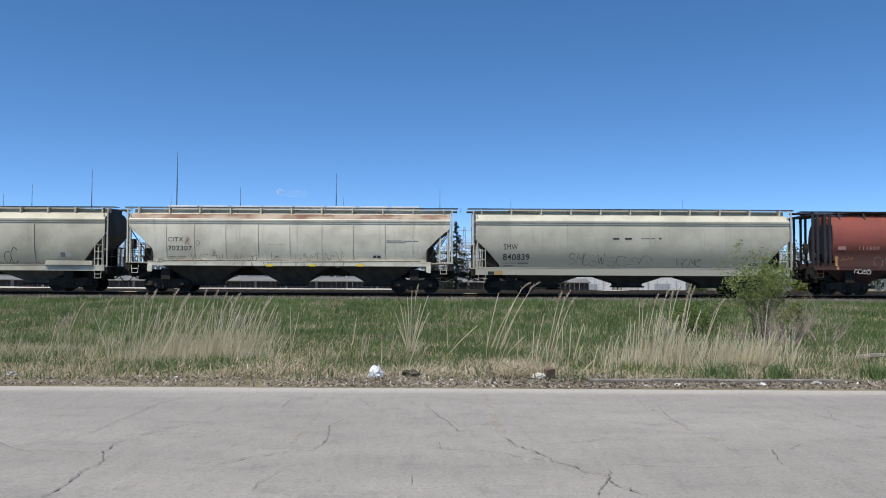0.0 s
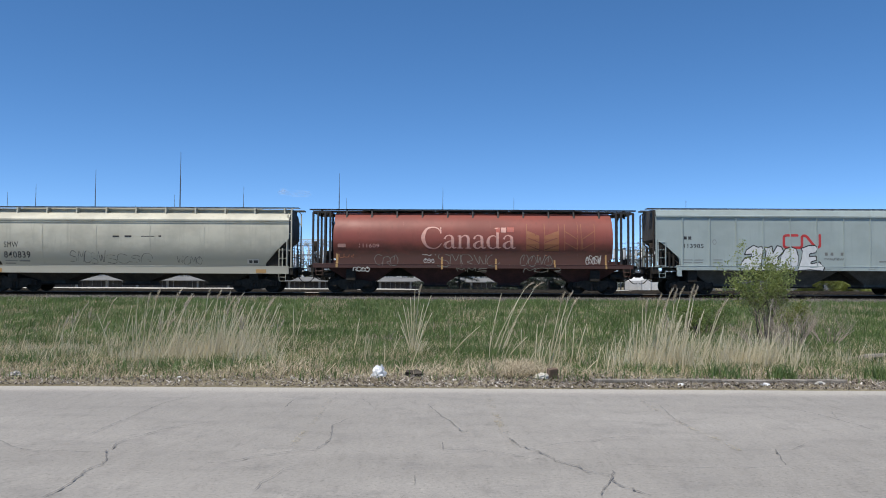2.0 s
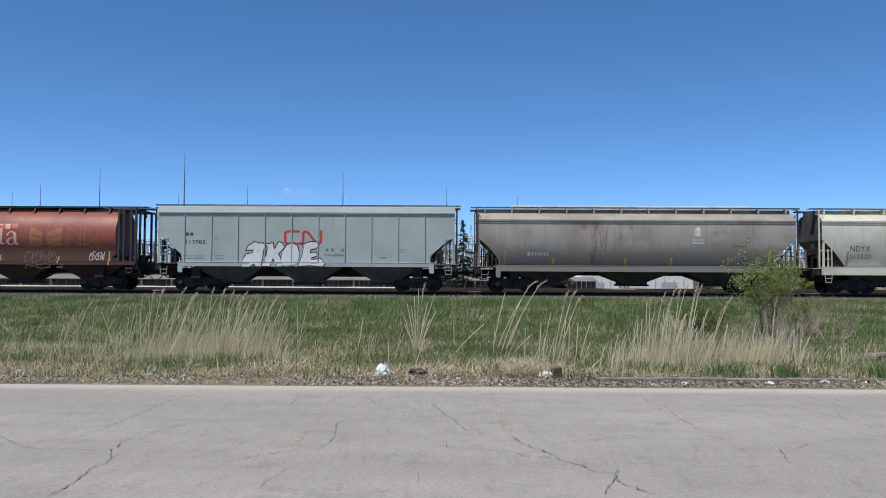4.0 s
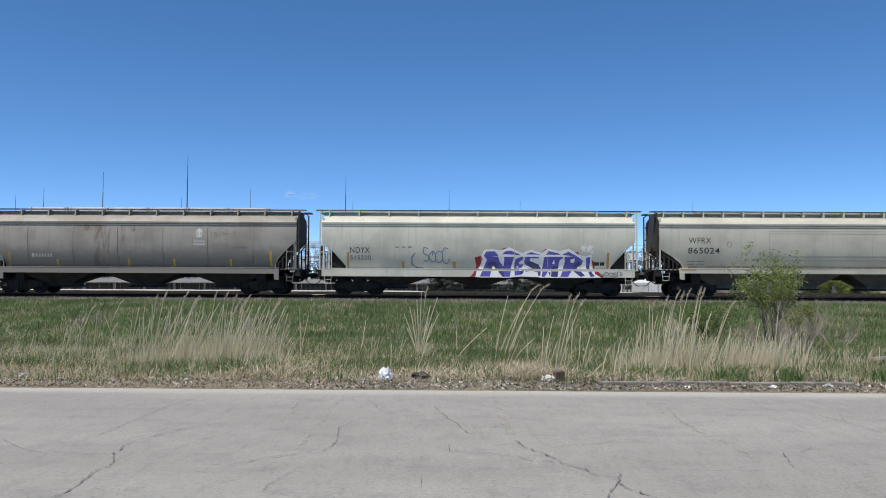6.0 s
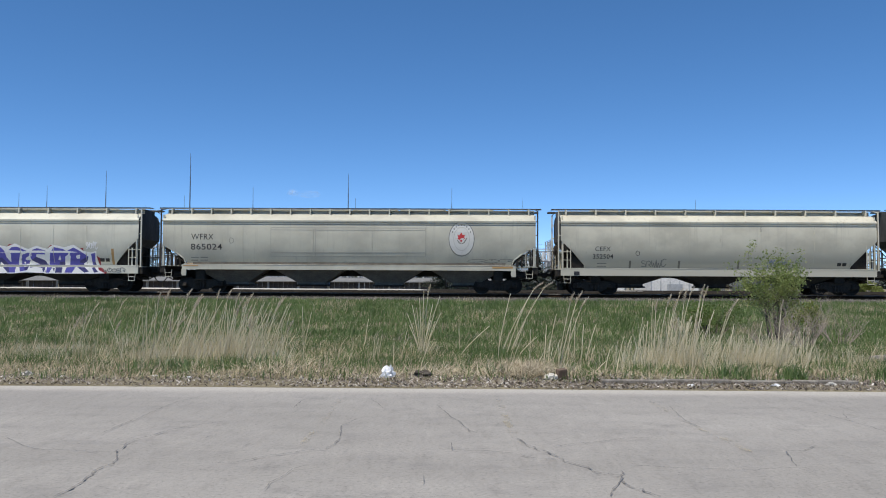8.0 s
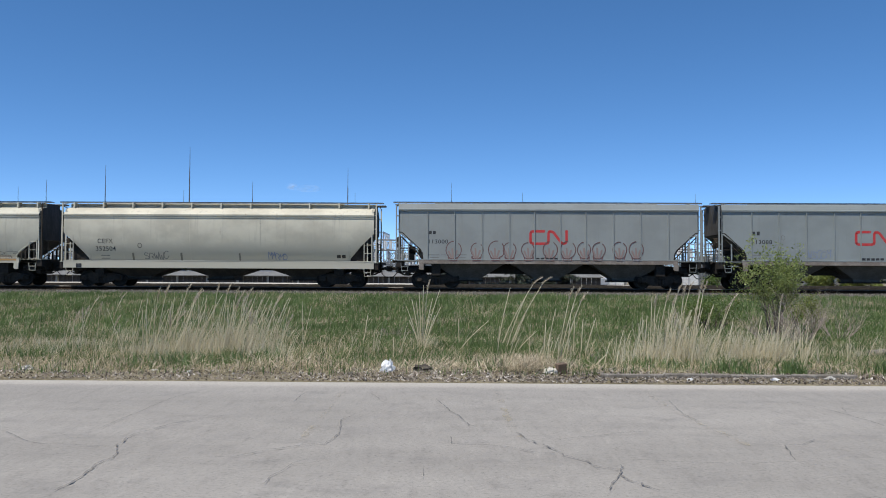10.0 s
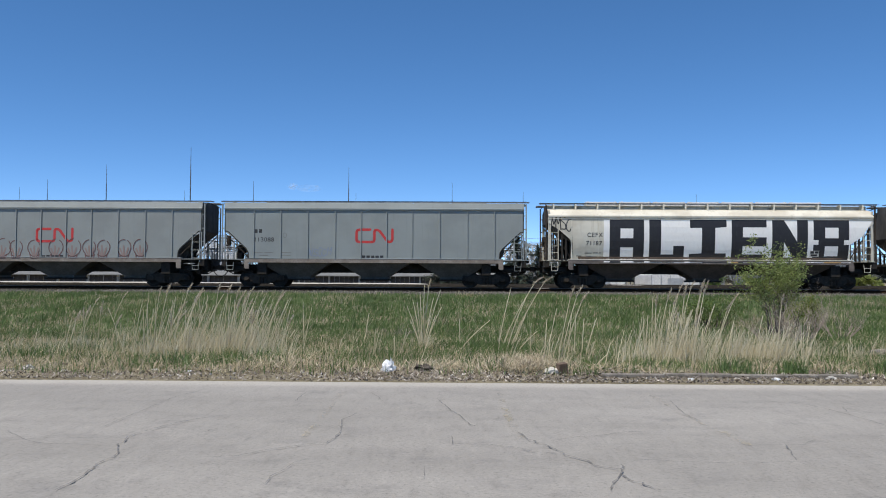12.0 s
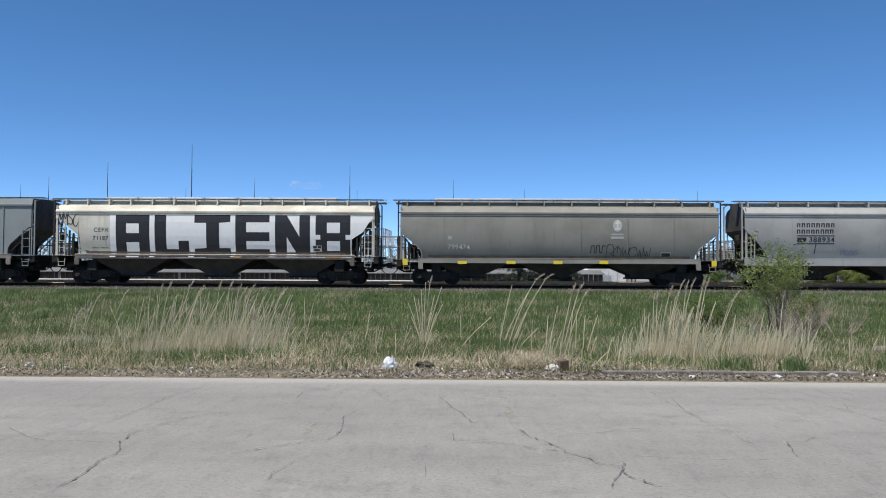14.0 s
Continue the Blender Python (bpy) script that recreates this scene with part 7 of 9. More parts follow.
def build_grass():
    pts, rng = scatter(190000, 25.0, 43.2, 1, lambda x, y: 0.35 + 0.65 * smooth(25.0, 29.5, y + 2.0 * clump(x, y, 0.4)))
    h = rng.uniform(0.10, 0.30, len(pts)) * np.array([0.25 + 0.6 * clump(x, y, 0.5, 3) + 0.9 * clump(x, y, 1.9, 7) ** 1.5 for x, y, _ in pts])
    blade_field("grass", pts, h, rng.uniform(0.016, 0.032, len(pts)), rng.normal(0.03, 0.07, (len(pts), 2)), GREEN, "lush green spring grass on the embankment", "grass")
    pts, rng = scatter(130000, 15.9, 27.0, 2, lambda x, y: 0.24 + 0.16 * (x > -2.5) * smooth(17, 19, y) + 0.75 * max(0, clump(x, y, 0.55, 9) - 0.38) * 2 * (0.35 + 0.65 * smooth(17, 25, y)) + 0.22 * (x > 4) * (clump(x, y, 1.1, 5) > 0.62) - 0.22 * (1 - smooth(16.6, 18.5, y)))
    h = rng.uniform(0.08, 0.26, len(pts))
    blade_field("grass", pts, h, rng.uniform(0.010, 0.020, len(pts)), rng.normal(0.02, 0.06, (len(pts), 2)), GREEN, "patchy green grass among dry stalks", "grass")
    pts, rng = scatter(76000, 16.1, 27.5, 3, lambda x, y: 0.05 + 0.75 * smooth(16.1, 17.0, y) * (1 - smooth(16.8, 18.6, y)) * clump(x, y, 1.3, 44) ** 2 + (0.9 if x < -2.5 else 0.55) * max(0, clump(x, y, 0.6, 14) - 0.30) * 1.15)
    tall = np.array([0.30 + 0.2 * smooth(16, 18.5, y) + 0.6 * clump(x, y, 0.45, 21) + 0.25 * smooth(15.6, 19, y) for x, y, _ in pts])
    h = rng.uniform(0.06, 0.24, len(pts)) * tall
    blade_field("dry_grass", pts, h, rng.uniform(0.010, 0.018, len(pts)), rng.normal(0.03, 0.15, (len(pts), 2)), DRY, "dry straw-coloured grass at the edge of the car park", "dry grass")
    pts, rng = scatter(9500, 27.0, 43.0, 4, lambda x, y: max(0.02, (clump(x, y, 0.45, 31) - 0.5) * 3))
    h = rng.uniform(0.15, 0.42, len(pts))
    blade_field("dry_grass", pts, h, rng.uniform(0.010, 0.018, len(pts)), rng.normal(0.03, 0.08, (len(pts), 2)), DRY, "dry tufts scattered in the green grass", "dry grass")
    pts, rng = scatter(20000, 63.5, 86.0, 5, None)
    blade_field("grass", pts, rng.uniform(0.10, 0.30, len(pts)), rng.uniform(0.04, 0.08, len(pts)), rng.normal(0.03, 0.07, (len(pts), 2)), GREEN, "rough green grass beyond the track", "grass")
    # tall straw where the reeds stand
    beds = ((-6.0, 19.6, 1.4, 1.2, 2300, 0.72), (-8.6, 21.5, 2.2, 1.8, 500, 0.50), (5.1, 19.0, 0.8, 0.9, 900, 0.80), (7.3, 19.4, 1.1, 1.0, 1500, 0.74), (10.6, 19.8, 1.4, 1.1, 380, 0.36), (1.5, 17.6, 1.2, 0.5, 700, 0.24), (-12.0, 20.0, 2.0, 1.5, 900, 0.40), (-0.78, 21.4, 0.14, 0.14, 160, 0.32))
    base, hh, sway, rng = [], [], [], np.random.default_rng(6)
    for x, y, sx, sy, n, h in beds:
        for _ in range(n // 23):
            cx, cy, ch = x + rng.normal(0, sx * 0.6), max(16.5, y + rng.normal(0, sy * 0.6)), h * rng.uniform(0.35, 1.3)
            tilt, size = rng.normal(0.12, 0.16), rng.uniform(0.05, 0.22)
            for _ in range(rng.integers(14, 46)):
                px, py = cx + rng.normal(0, size), cy + rng.normal(0, size)
                base.append((px, py, lie(px, py) - 0.02))
                hh.append(ch * rng.uniform(0.35, 1.2))
                sway.append(tilt + (px - cx) * 1.2)
    base, hh = np.array(base), np.array(hh)
    lean = np.stack([(np.array(sway) + rng.normal(0.05, 0.14, len(hh))) * hh, rng.normal(0, 0.12, len(hh)) * hh], 1)
    blade_field("dry_grass", base, hh, rng.uniform(0.007, 0.014, len(hh)), lean, REED, "tall bleached straw around the reeds", "dry grass", 0.45)
    # fresh tufts at the kerb
    base, rng = [], np.random.default_rng(9)
    for x, y, r, n in ((5.75, 16.7, 0.28, 200), (6.9, 16.5, 0.14, 220), (9.0, 16.6, 0.2, 300), (-6.2, 17.6, 0.6, 420), (4.4, 17.2, 0.4, 120), (-4.6, 18.2, 0.5, 200), (0.9, 16.9, 0.2, 60)):
        for _ in range(n):
            px, py = x + rng.normal(0, r), max(16.1, y + rng.normal(0, r * 0.6))
            base.append((px, py, lie(px, py) - 0.02))
    base = np.array(base)
    blade_field("grass", base, rng.uniform(0.16, 0.40, len(base)), rng.uniform(0.014, 0.024, len(base)), rng.normal(0, 0.12, (len(base), 2)), TUFT, "bright green grass tufts behind the kerb", "grass")
    # flattened straw at the edge
    base, rng = [], np.random.default_rng(12)
    for x, y, sx, sy, n in ((1.5, 18.1, 0.42, 0.5, 2400), (1.4, 16.8, 0.5, 0.25, 700), (-0.2, 16.9, 0.5, 0.25, 260), (-3.6, 17.3, 0.7, 0.4, 420), (3.4, 17.0, 0.9, 0.3, 180), (-6.8, 17.3, 1.0, 0.45, 520), (7.2, 17.2, 1.4, 0.3, 260)):
        for _ in range(n):
            px, py = x + rng.normal(0, sx), max(16.15, y + rng.normal(0, sy))
            base.append((px, py, lie(px, py) + rng.uniform(0, 0.10)))
    base = np.array(base)
    blade_field("dry_grass", base, rng.uniform(-0.04, 0.24, len(base)), rng.uniform(0.012, 0.022, len(base)), rng.normal(0.04, 0.22, (len(base), 2)), STRAW, "flattened pale straw at the edge of the verge", "dry grass", 0.6)
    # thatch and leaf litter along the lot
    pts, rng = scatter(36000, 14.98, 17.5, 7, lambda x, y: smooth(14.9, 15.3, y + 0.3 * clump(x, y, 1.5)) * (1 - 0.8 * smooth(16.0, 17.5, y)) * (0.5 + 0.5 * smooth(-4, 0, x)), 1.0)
    pts[:, 2] += 0.03
    blade_field("leaf_litter", pts, rng.uniform(0.0, 0.05, len(pts)), rng.uniform(0.015, 0.05, len(pts)), rng.normal(0, 0.06, (len(pts), 2)), LITTER, "brown leaves and bark chips along the kerb", "leaf litter")


def reed(x, y, height, lean, plumed, rnd, thick=0.016):
    """A dry reed: a thin bent stem with two leaves and a feathery head."""
    z = lie(x, y) - 0.03
    ob = thing("reed", (x, y, z), "bleached dry reed stalk with a feathery head" if plumed else "bleached bare dry reed stalk", "reed", "dry reeds")
    dy = rnd.uniform(-0.15, 0.15)

    def at(t):
        return Vector((lean * (0.72 * t + 0.28 * t * t), dy * t, height * t))

    bm = bmesh.new()
    ts = [0, 0.3, 0.55, 0.75, 0.9, 1.0]
    for a, b in zip(ts, ts[1:]):
        bar(bm, at(a), at(b), thick * (1 - 0.56 * a), 5, thick * (1 - 0.56 * b))
    part("stem", bm, REED, ob)
    for t in (rnd.uniform(0.2, 0.4), rnd.uniform(0.45, 0.7)):
        bm = bmesh.new()
        p, s = at(t), rnd.choice((-0.6, 1, 1))
        ln = rnd.uniform(0.25, 0.5)
        row = [p + Vector((s * ln * k * (0.22 + 0.2 * k), 0, ln * (k - 0.22 * k * k))) for k in (0, 0.35, 0.7, 1.0)]
        vs = [(bm.verts.new(q + Vector((0, 0, w))), bm.verts.new(q - Vector((0, 0, w)))) for q, w in zip(row, (0.008, 0.009, 0.006, 0.001))]
        for a, b in zip(vs, vs[1:]):
            bm.faces.new((a[0], b[0], b[1], a[1]))
        part("leaf", bm, REED, ob)
    if plumed:
        bm = bmesh.new()
        top = at(1.0)
        along = (at(1.0) - at(0.9)).normalized()
        for k in range(90):
            u = k / 90
            p = top + along * (-0.14 + 0.34 * u) + Vector(((0.04 + 0.10 * max(0, lean - 0.25)) * u * u, 0, -(0.02 + 0.06 * max(0, lean - 0.25)) * u * u))
            a = rnd.uniform(0, math.tau)
            r = 0.060 * math.sin(math.pi * (0.12 + 0.85 * u)) + 0.008
            d = Vector((math.cos(a) * r, math.sin(a) * r, rnd.uniform(0.02, 0.07)))
            s = Vector((-math.sin(a), math.cos(a), 0)) * 0.009
            bm.faces.new([bm.verts.new(q) for q in (p - s, p + s, p + d)])
        part("plume", bm, PLUME, ob, "feathery pale seed head")


REEDS_TALL = (
    (4.7, 19.0, 1.45, 0.05, 1), (5.53, 22.0, 1.54, 0.3, 1), (4.9, 19.0, 1.49, 0.33, 1), (6.57, 24.9, 1.64, 0.42, 1), (5.26, 19.0, 1.69, 0.14, 1),
    (6.92, 24.9, 1.69, 0.39, 1), (5.93, 20.4, 1.68, 0.28, 1), (5.23, 17.8, 1.77, 0.3, 1), (7.37, 24.9, 1.73, 0.27, 1), (6.31, 25.8, 1.39, 0.06, 0),
    (5.19, 22.8, 0.88, 0.1, 0), (5.68, 24.8, 0.47, 0.12, 0), (4.83, 20.4, 1.03, 0.09, 0), (4.63, 21.9, 0.57, 0.2, 0), (5.83, 19.1, 0.83, 0.08, 0),
    (6.9, 22.1, 0.57, 0.34, 0), (7.47, 23.0, 1.1, 0.29, 1), (7.7, 23.6, 1.33, 0.5, 1), (7.64, 20.5, 1.04, 0.19, 0),
)
REEDS_BESIDE = (
    (8.88, 22.2, 1.37, 0.12, 1), (2.4, 18.8, 1.7, 0.3, 1), (2.44, 18.8, 1.72, 0.45, 1), (2.49, 18.8, 1.59, 0.48, 1), (2.91, 24.6, 1.07, 0.22, 0),
    (2.09, 18.8, 1.09, 0.08, 0), (2.27, 19.5, 0.64, 0.07, 0), (3.08, 21.8, 0.9, 0.09, 0), (3.0, 20.2, 1.02, 0.04, 0), (3.19, 20.2, 0.95, 0.07, 0),
    (3.29, 20.2, 0.95, 0.28, 0), (3.03, 17.7, 0.34, 0.34, 0), (3.29, 17.7, 0.59, 0.15, 0), (3.45, 17.2, 0.39, 0.1, 0), (3.94, 18.9, 0.43, 0.02, 0),
    (-2.68, 23.8, 0.88, 0.11, 0), (0.15, 24.0, 0.74, -0.02, 0), (0.09, 20.8, 0.85, 0.81, 0),
)
REEDS_MIDDLE = (
    (-0.94, 21.8, 1.15, -0.36, 0), (-0.92, 21.8, 1.33, -0.24, 0), (-0.92, 22.2, 1.25, -0.13, 0), (-0.89, 22.2, 1.72, 0.04, 0), (-0.87, 22.2, 1.7, 0.14, 1),
    (-0.84, 22.2, 1.59, 0.44, 0), (-0.82, 21.8, 1.15, 0.46, 0), (-0.8, 21.8, 0.92, 0.27, 0), (-0.91, 21.5, 0.78, -0.31, 0), (-0.86, 21.5, 0.94, 0.22, 0),
    (-0.89, 21.8, 1.54, -0.07, 0), (-0.85, 21.8, 1.38, 0.26, 0), (1.22, 22.5, 1.69, 0.36, 0), (1.28, 22.2, 1.87, 0.95, 1), (1.48, 21.7, 1.85, 0.94, 1),
    (1.77, 23.9, 0.9, 0.35, 0), (1.62, 20.9, 0.56, 0.52, 0), (1.37, 21.3, 1.56, 0.59, 0),
)
REEDS_DISTANT = (
    (-12.94, 30.1, 1.0, 0.43, 1), (-12.57, 26.9, 1.05, 0.4, 1), (-8.95, 23.7, 1.45, 0.19, 1), (-7.86, 21.0, 1.58, 0.31, 1), (-8.46, 23.7, 1.37, 0.14, 0),
    (-8.03, 22.7, 1.61, 0.42, 1), (-7.28, 21.0, 1.5, 0.47, 1), (-7.8, 22.8, 1.26, 0.38, 1), (-9.08, 23.7, 1.03, 0.11, 0), (-8.27, 22.7, 1.1, 0.46, 1),
    (-7.55, 24.8, 1.54, 0.21, 1), (-6.77, 22.8, 1.57, 0.3, 1), (-6.9, 23.8, 1.46, 0.12, 0), (-6.27, 22.0, 1.55, 0.28, 1), (-6.73, 23.8, 1.36, 0.4, 1),
)
REEDS_LEANING = (
    (-6.29, 22.9, 1.51, 0.38, 1), (-6.48, 23.9, 1.21, 0.46, 0), (-5.59, 21.2, 1.45, 0.5, 0), (-5.45, 21.2, 1.23, 0.44, 0), (-5.9, 23.9, 1.21, 0.49, 0),
    (-5.82, 23.9, 1.41, 0.61, 1), (-6.22, 26.0, 0.95, 0.54, 0), (-6.84, 21.1, 1.52, 0.72, 0), (-7.89, 24.8, 1.08, 0.42, 0), (-5.15, 24.0, 1.05, 0.19, 0),
    (-4.86, 23.0, 0.44, 0.24, 0), (-6.73, 20.3, 1.25, 0.41, 0), (-5.47, 19.6, 1.28, 0.54, 0), (-7.44, 20.2, 1.25, 0.27, 0),
)


def build_reeds():
    rnd = random.Random(4)
    for row in REEDS_MIDDLE + REEDS_BESIDE + REEDS_TALL + REEDS_DISTANT + REEDS_LEANING:
        reed(*row, rnd)
    for x, y, sx, sy, n, h, plumes in ((-6.6, 19.8, 1.2, 1.0, 52, 1.35, 0.12), (-5.0, 19.8, 0.8, 0.9, 46, 1.35, 0.12), (5.2, 18.9, 0.6, 0.8, 46, 1.25, 0.05), (7.4, 19.0, 1.2, 1.0, 52, 0.85, 0.04), (-9.5, 22.0, 2.0, 1.6, 12, 1.0, 0.2), (10.3, 19.6, 1.2, 1.0, 8, 0.6, 0.0), (4.2, 18.6, 2.2, 1.2, 16, 0.75, 0.0), (-1.8, 19.5, 1.2, 1.2, 9, 0.7, 0.0), (1.9, 19.0, 0.8, 1.0, 9, 0.8, 0.0)):
        for _ in range(n):
            px, py = x + rnd.gauss(0, sx * 0.6), max(16.8, y + rnd.gauss(0, sy * 0.6))
            hh = h * rnd.uniform(0.6, 1.12)
            reed(px, py, hh, hh * rnd.gauss(0.18, 0.17), rnd.random() < plumes, rnd, 0.010)


def grow(bm, p, d, length, r, depth, rnd, tips, spread=0.5):
    """Branches that fork; collects the ends of the twigs."""
    n = 3
    for k in range(n):
        q = p + d * (length / n)
        bar(bm, p, q, r, 5, r * 0.82)
        p, r = q, r * 0.82
        d = (d + Vector((rnd.gauss(0, 0.12), rnd.gauss(0, 0.12), rnd.gauss(0.05, 0.08)))).normalized()
        if depth < 3:
            tips.append(p)
        if depth and k:
            side = Vector((rnd.gauss(0, 1), rnd.gauss(0, 1), rnd.uniform(0.1, 0.7))).normalized()
            grow(bm, p, (d * (1 - spread) + side * spread).normalized(), length * rnd.uniform(0.5, 0.75), r * 0.65, depth - 1, rnd, tips, spread)
    tips.append(p)


def leaf_cloud(bm, tips, n, size, reach, rnd):
    for _ in range(n):
        p = rnd.choice(tips) + Vector((rnd.gauss(0, reach), rnd.gauss(0, reach), rnd.gauss(0, reach * 0.9)))
        d = Vector((rnd.gauss(0, 1), rnd.gauss(0, 1), rnd.gauss(0.3, 0.8))).normalized()
        s = d.cross(Vector((rnd.gauss(0, 1), rnd.gauss(0, 1), rnd.gauss(0, 1)))).normalized()
        ln = size * rnd.uniform(0.6, 1.3)
        bm.faces.new([bm.verts.new(q) for q in (p, p + d * ln * 0.5 + s * ln * 0.27, p + d * ln, p + d * ln * 0.5 - s * ln * 0.27)])


def shrub(name, x, y, stems, height, leaf_n, leaf, material, label, seed, width=0.35, reach=0.10, depth=3, thick=0.022, wood=None):
    rnd = random.Random(seed)
    ob = thing(name, (x, y, lie(x, y) - 0.05), label, "shrub")
    tips = []
    bm = bmesh.new()
    for k in range(stems):
        a = rnd.uniform(0, math.tau)
        d = Vector((math.cos(a) * width, math.sin(a) * width * 0.7, 1)).normalized()
        grow(bm, Vector((math.cos(a) * 0.15, math.sin(a) * 0.15, 0)), d, height * rnd.uniform(0.5, 0.72), thick, depth, rnd, tips)
    part("branchwork", bm, wood or BARK, ob, kind="stuff")
    if leaf_n:
        bm = bmesh.new()
        leaf_cloud(bm, [t for t in tips if t.z > height * 0.18], leaf_n, leaf, reach, rnd)
        part("foliage", bm, material, ob, kind="stuff")
    return ob


def build_shrubs():
    shrub("shrub", 10.75, 27.0, 16, 2.2, 5600, 0.085, YOUNG, "young leafy shrub with thin grey stems", 11, 0.22, 0.08)
    shrub("shrub", 9.2, 28.6, 16, 0.9, 2300, 0.085, BUSH_DARK, "low spreading green shrub beside the reeds", 12, 1.15, 0.22)
    shrub("shrub", 12.3, 28.5, 7, 0.95, 1500, 0.08, BUSH, "low yellow-green shrub in the grass", 13, 0.7, 0.12)
    shrub("thicket", 10.6, 24.6, 46, 1.5, 0, 0, BARK, "leafless brown thicket of thin twigs", 14, 0.7, 0.1, 3, 0.011, TWIG)
    shrub("thicket", 9.4, 24.0, 26, 1.0, 0, 0, BARK, "leafless brown thicket of thin twigs", 17, 0.8, 0.1, 3, 0.011, TWIG)
    shrub("thicket", 12.2, 25.6, 30, 1.15, 0, 0, BARK, "leafless brown thicket of thin twigs", 18, 0.9, 0.1, 3, 0.011, TWIG)
    shrub("thicket", -2.2, 26.5, 12, 0.42, 0, 0, BARK, "low heap of grey dead twigs", 15, 1.6, 0.1, 3, 0.010, TWIG)
    shrub("thicket", 13.2, 23.0, 16, 0.55, 0, 0, BARK, "tangle of dead branches in the grass", 16, 1.4, 0.1, 3, 0.012, TWIG)


build_grass()
build_reeds()
build_shrubs()


# ---- beyond the track ----
CONCRETE = plain("pale_concrete", (0.36, 0.35, 0.32), (0.48, 0.46, 0.43), 3.0, 0.9, 0, 0.4, 0.01)
GALV = plain("galvanised_steel", (0.36, 0.38, 0.40), (0.48, 0.50, 0.52), 2.0, 0.55, 0.2)
MAST_STEEL = plain("weathered_mast_steel", (0.10, 0.11, 0.12), (0.17, 0.18, 0.20), 2.0, 0.6, 0.3)
DULL_STEEL = plain("dull_weathered_steel", (0.16, 0.17, 0.18), (0.25, 0.265, 0.28), 2.0, 0.65, 0.2)
PORCELAIN = plain("pale_porcelain", (0.62, 0.62, 0.60), (0.75, 0.75, 0.73), 4.0, 0.35)
SHED_ROOF = plain("grey_shed_roof", (0.16, 0.16, 0.155), (0.22, 0.22, 0.21), 0.8, 0.85)
SHED_WALL = plain("dark_boards", (0.055, 0.05, 0.048), (0.10, 0.09, 0.085), 1.5, 0.85)
WHITE_WALL = plain("white_sheet_wall", (0.62, 0.62, 0.61), (0.74, 0.74, 0.72), 0.7, 0.6)


def build_masts():
    # lightning masts of the substation: bearing from the camera, distance fitted to their height in view
    for slope, y in ((-0.5163, 175), (-0.4413, 151), (-0.3345, 130), (-0.2546, 177), (-0.1344, 154), (-0.1252, 200), (-0.0042, 178), (0.0849, 198), (0.3006, 200), (-0.3416, 195), (-0.3904, 222), (-0.2210, 224), (-0.552, 190)):
        ob = thing("lightning_mast", (slope * y, y, 0.6), "slender grey steel lightning mast of a substation", "mast", "lightning masts")
        bm = bmesh.new()
        bar(bm, (0, 0, 0), (0, 0, 9), 0.17, 8, 0.12)
        bar(bm, (0, 0, 9), (0, 0, 18.5), 0.12, 8, 0.08)
        part("pole", bm, MAST_STEEL, ob)
        bm = bmesh.new()
        bar(bm, (0, 0, 18.4), (0, 0, 22.4), 0.06, 6, 0.03)
        part("spike", bm, MAST_STEEL, ob)
        bm = bmesh.new()
        box(bm, -0.4, 0.4, -0.4, 0.4, -0.2, 0.25)
        part("footing", bm, CONCRETE, ob)


def gantry():
    ob = thing("substation_gantry", (0, 0, 0), "galvanised steel substation gantry with insulators", "gantry", "substation gantries")
    for x in (-3.2, 3.2):
        bm = bmesh.new()
        for dx in (-0.22, 0.22):
            for dy in (-0.22, 0.22):
                bar(bm, (x + dx, dy, 0), (x + dx * 0.6, dy * 0.6, 8.2), 0.045, 4)
        for k in range(8):
            s = 1 if k % 2 else -1
            bar(bm, (x - 0.2 * s, -0.2, k), (x + 0.2 * s, -0.2, k + 1), 0.03, 4)
            bar(bm, (x - 0.2, -0.2 * s, k), (x - 0.2, 0.2 * s, k + 1), 0.03, 4)
        part("leg", bm, GALV, ob)
    bm = bmesh.new()
    for z in (7.6, 8.1):
        for y in (-0.2, 0.2):
            bar(bm, (-3.4, y, z), (3.4, y, z), 0.04, 4)
    for k in range(12):
        x = -3.3 + k * 0.55
        bar(bm, (x, -0.2, 7.6), (x + 0.55, -0.2, 8.1), 0.03, 4)
    part("beam", bm, GALV, ob)
    for x in (-2.0, 0, 2.0):
        bm = bmesh.new()
        lathe(bm, x, 0, [(6.2, 0.05)] + sheds(6.3, 5, 0.25, 0.13, 0.06) + [(7.6, 0.05)])
        part("insulator", bm, PORCELAIN, ob)
    return ob


def bushing():
    ob = thing("insulator_post", (0, 0, 0), "pale porcelain insulator post on a steel stand", "insulator", "insulator posts")
    bm = bmesh.new()
    box(bm, -0.12, 0.12, -0.12, 0.12, 0, 1.5)
    part("stand", bm, GALV, ob)
    bm = bmesh.new()
    lathe(bm, 0, 0, sheds(1.5, 9, 0.2, 0.19, 0.13))
    part("porcelain", bm, PORCELAIN, ob)
    return ob


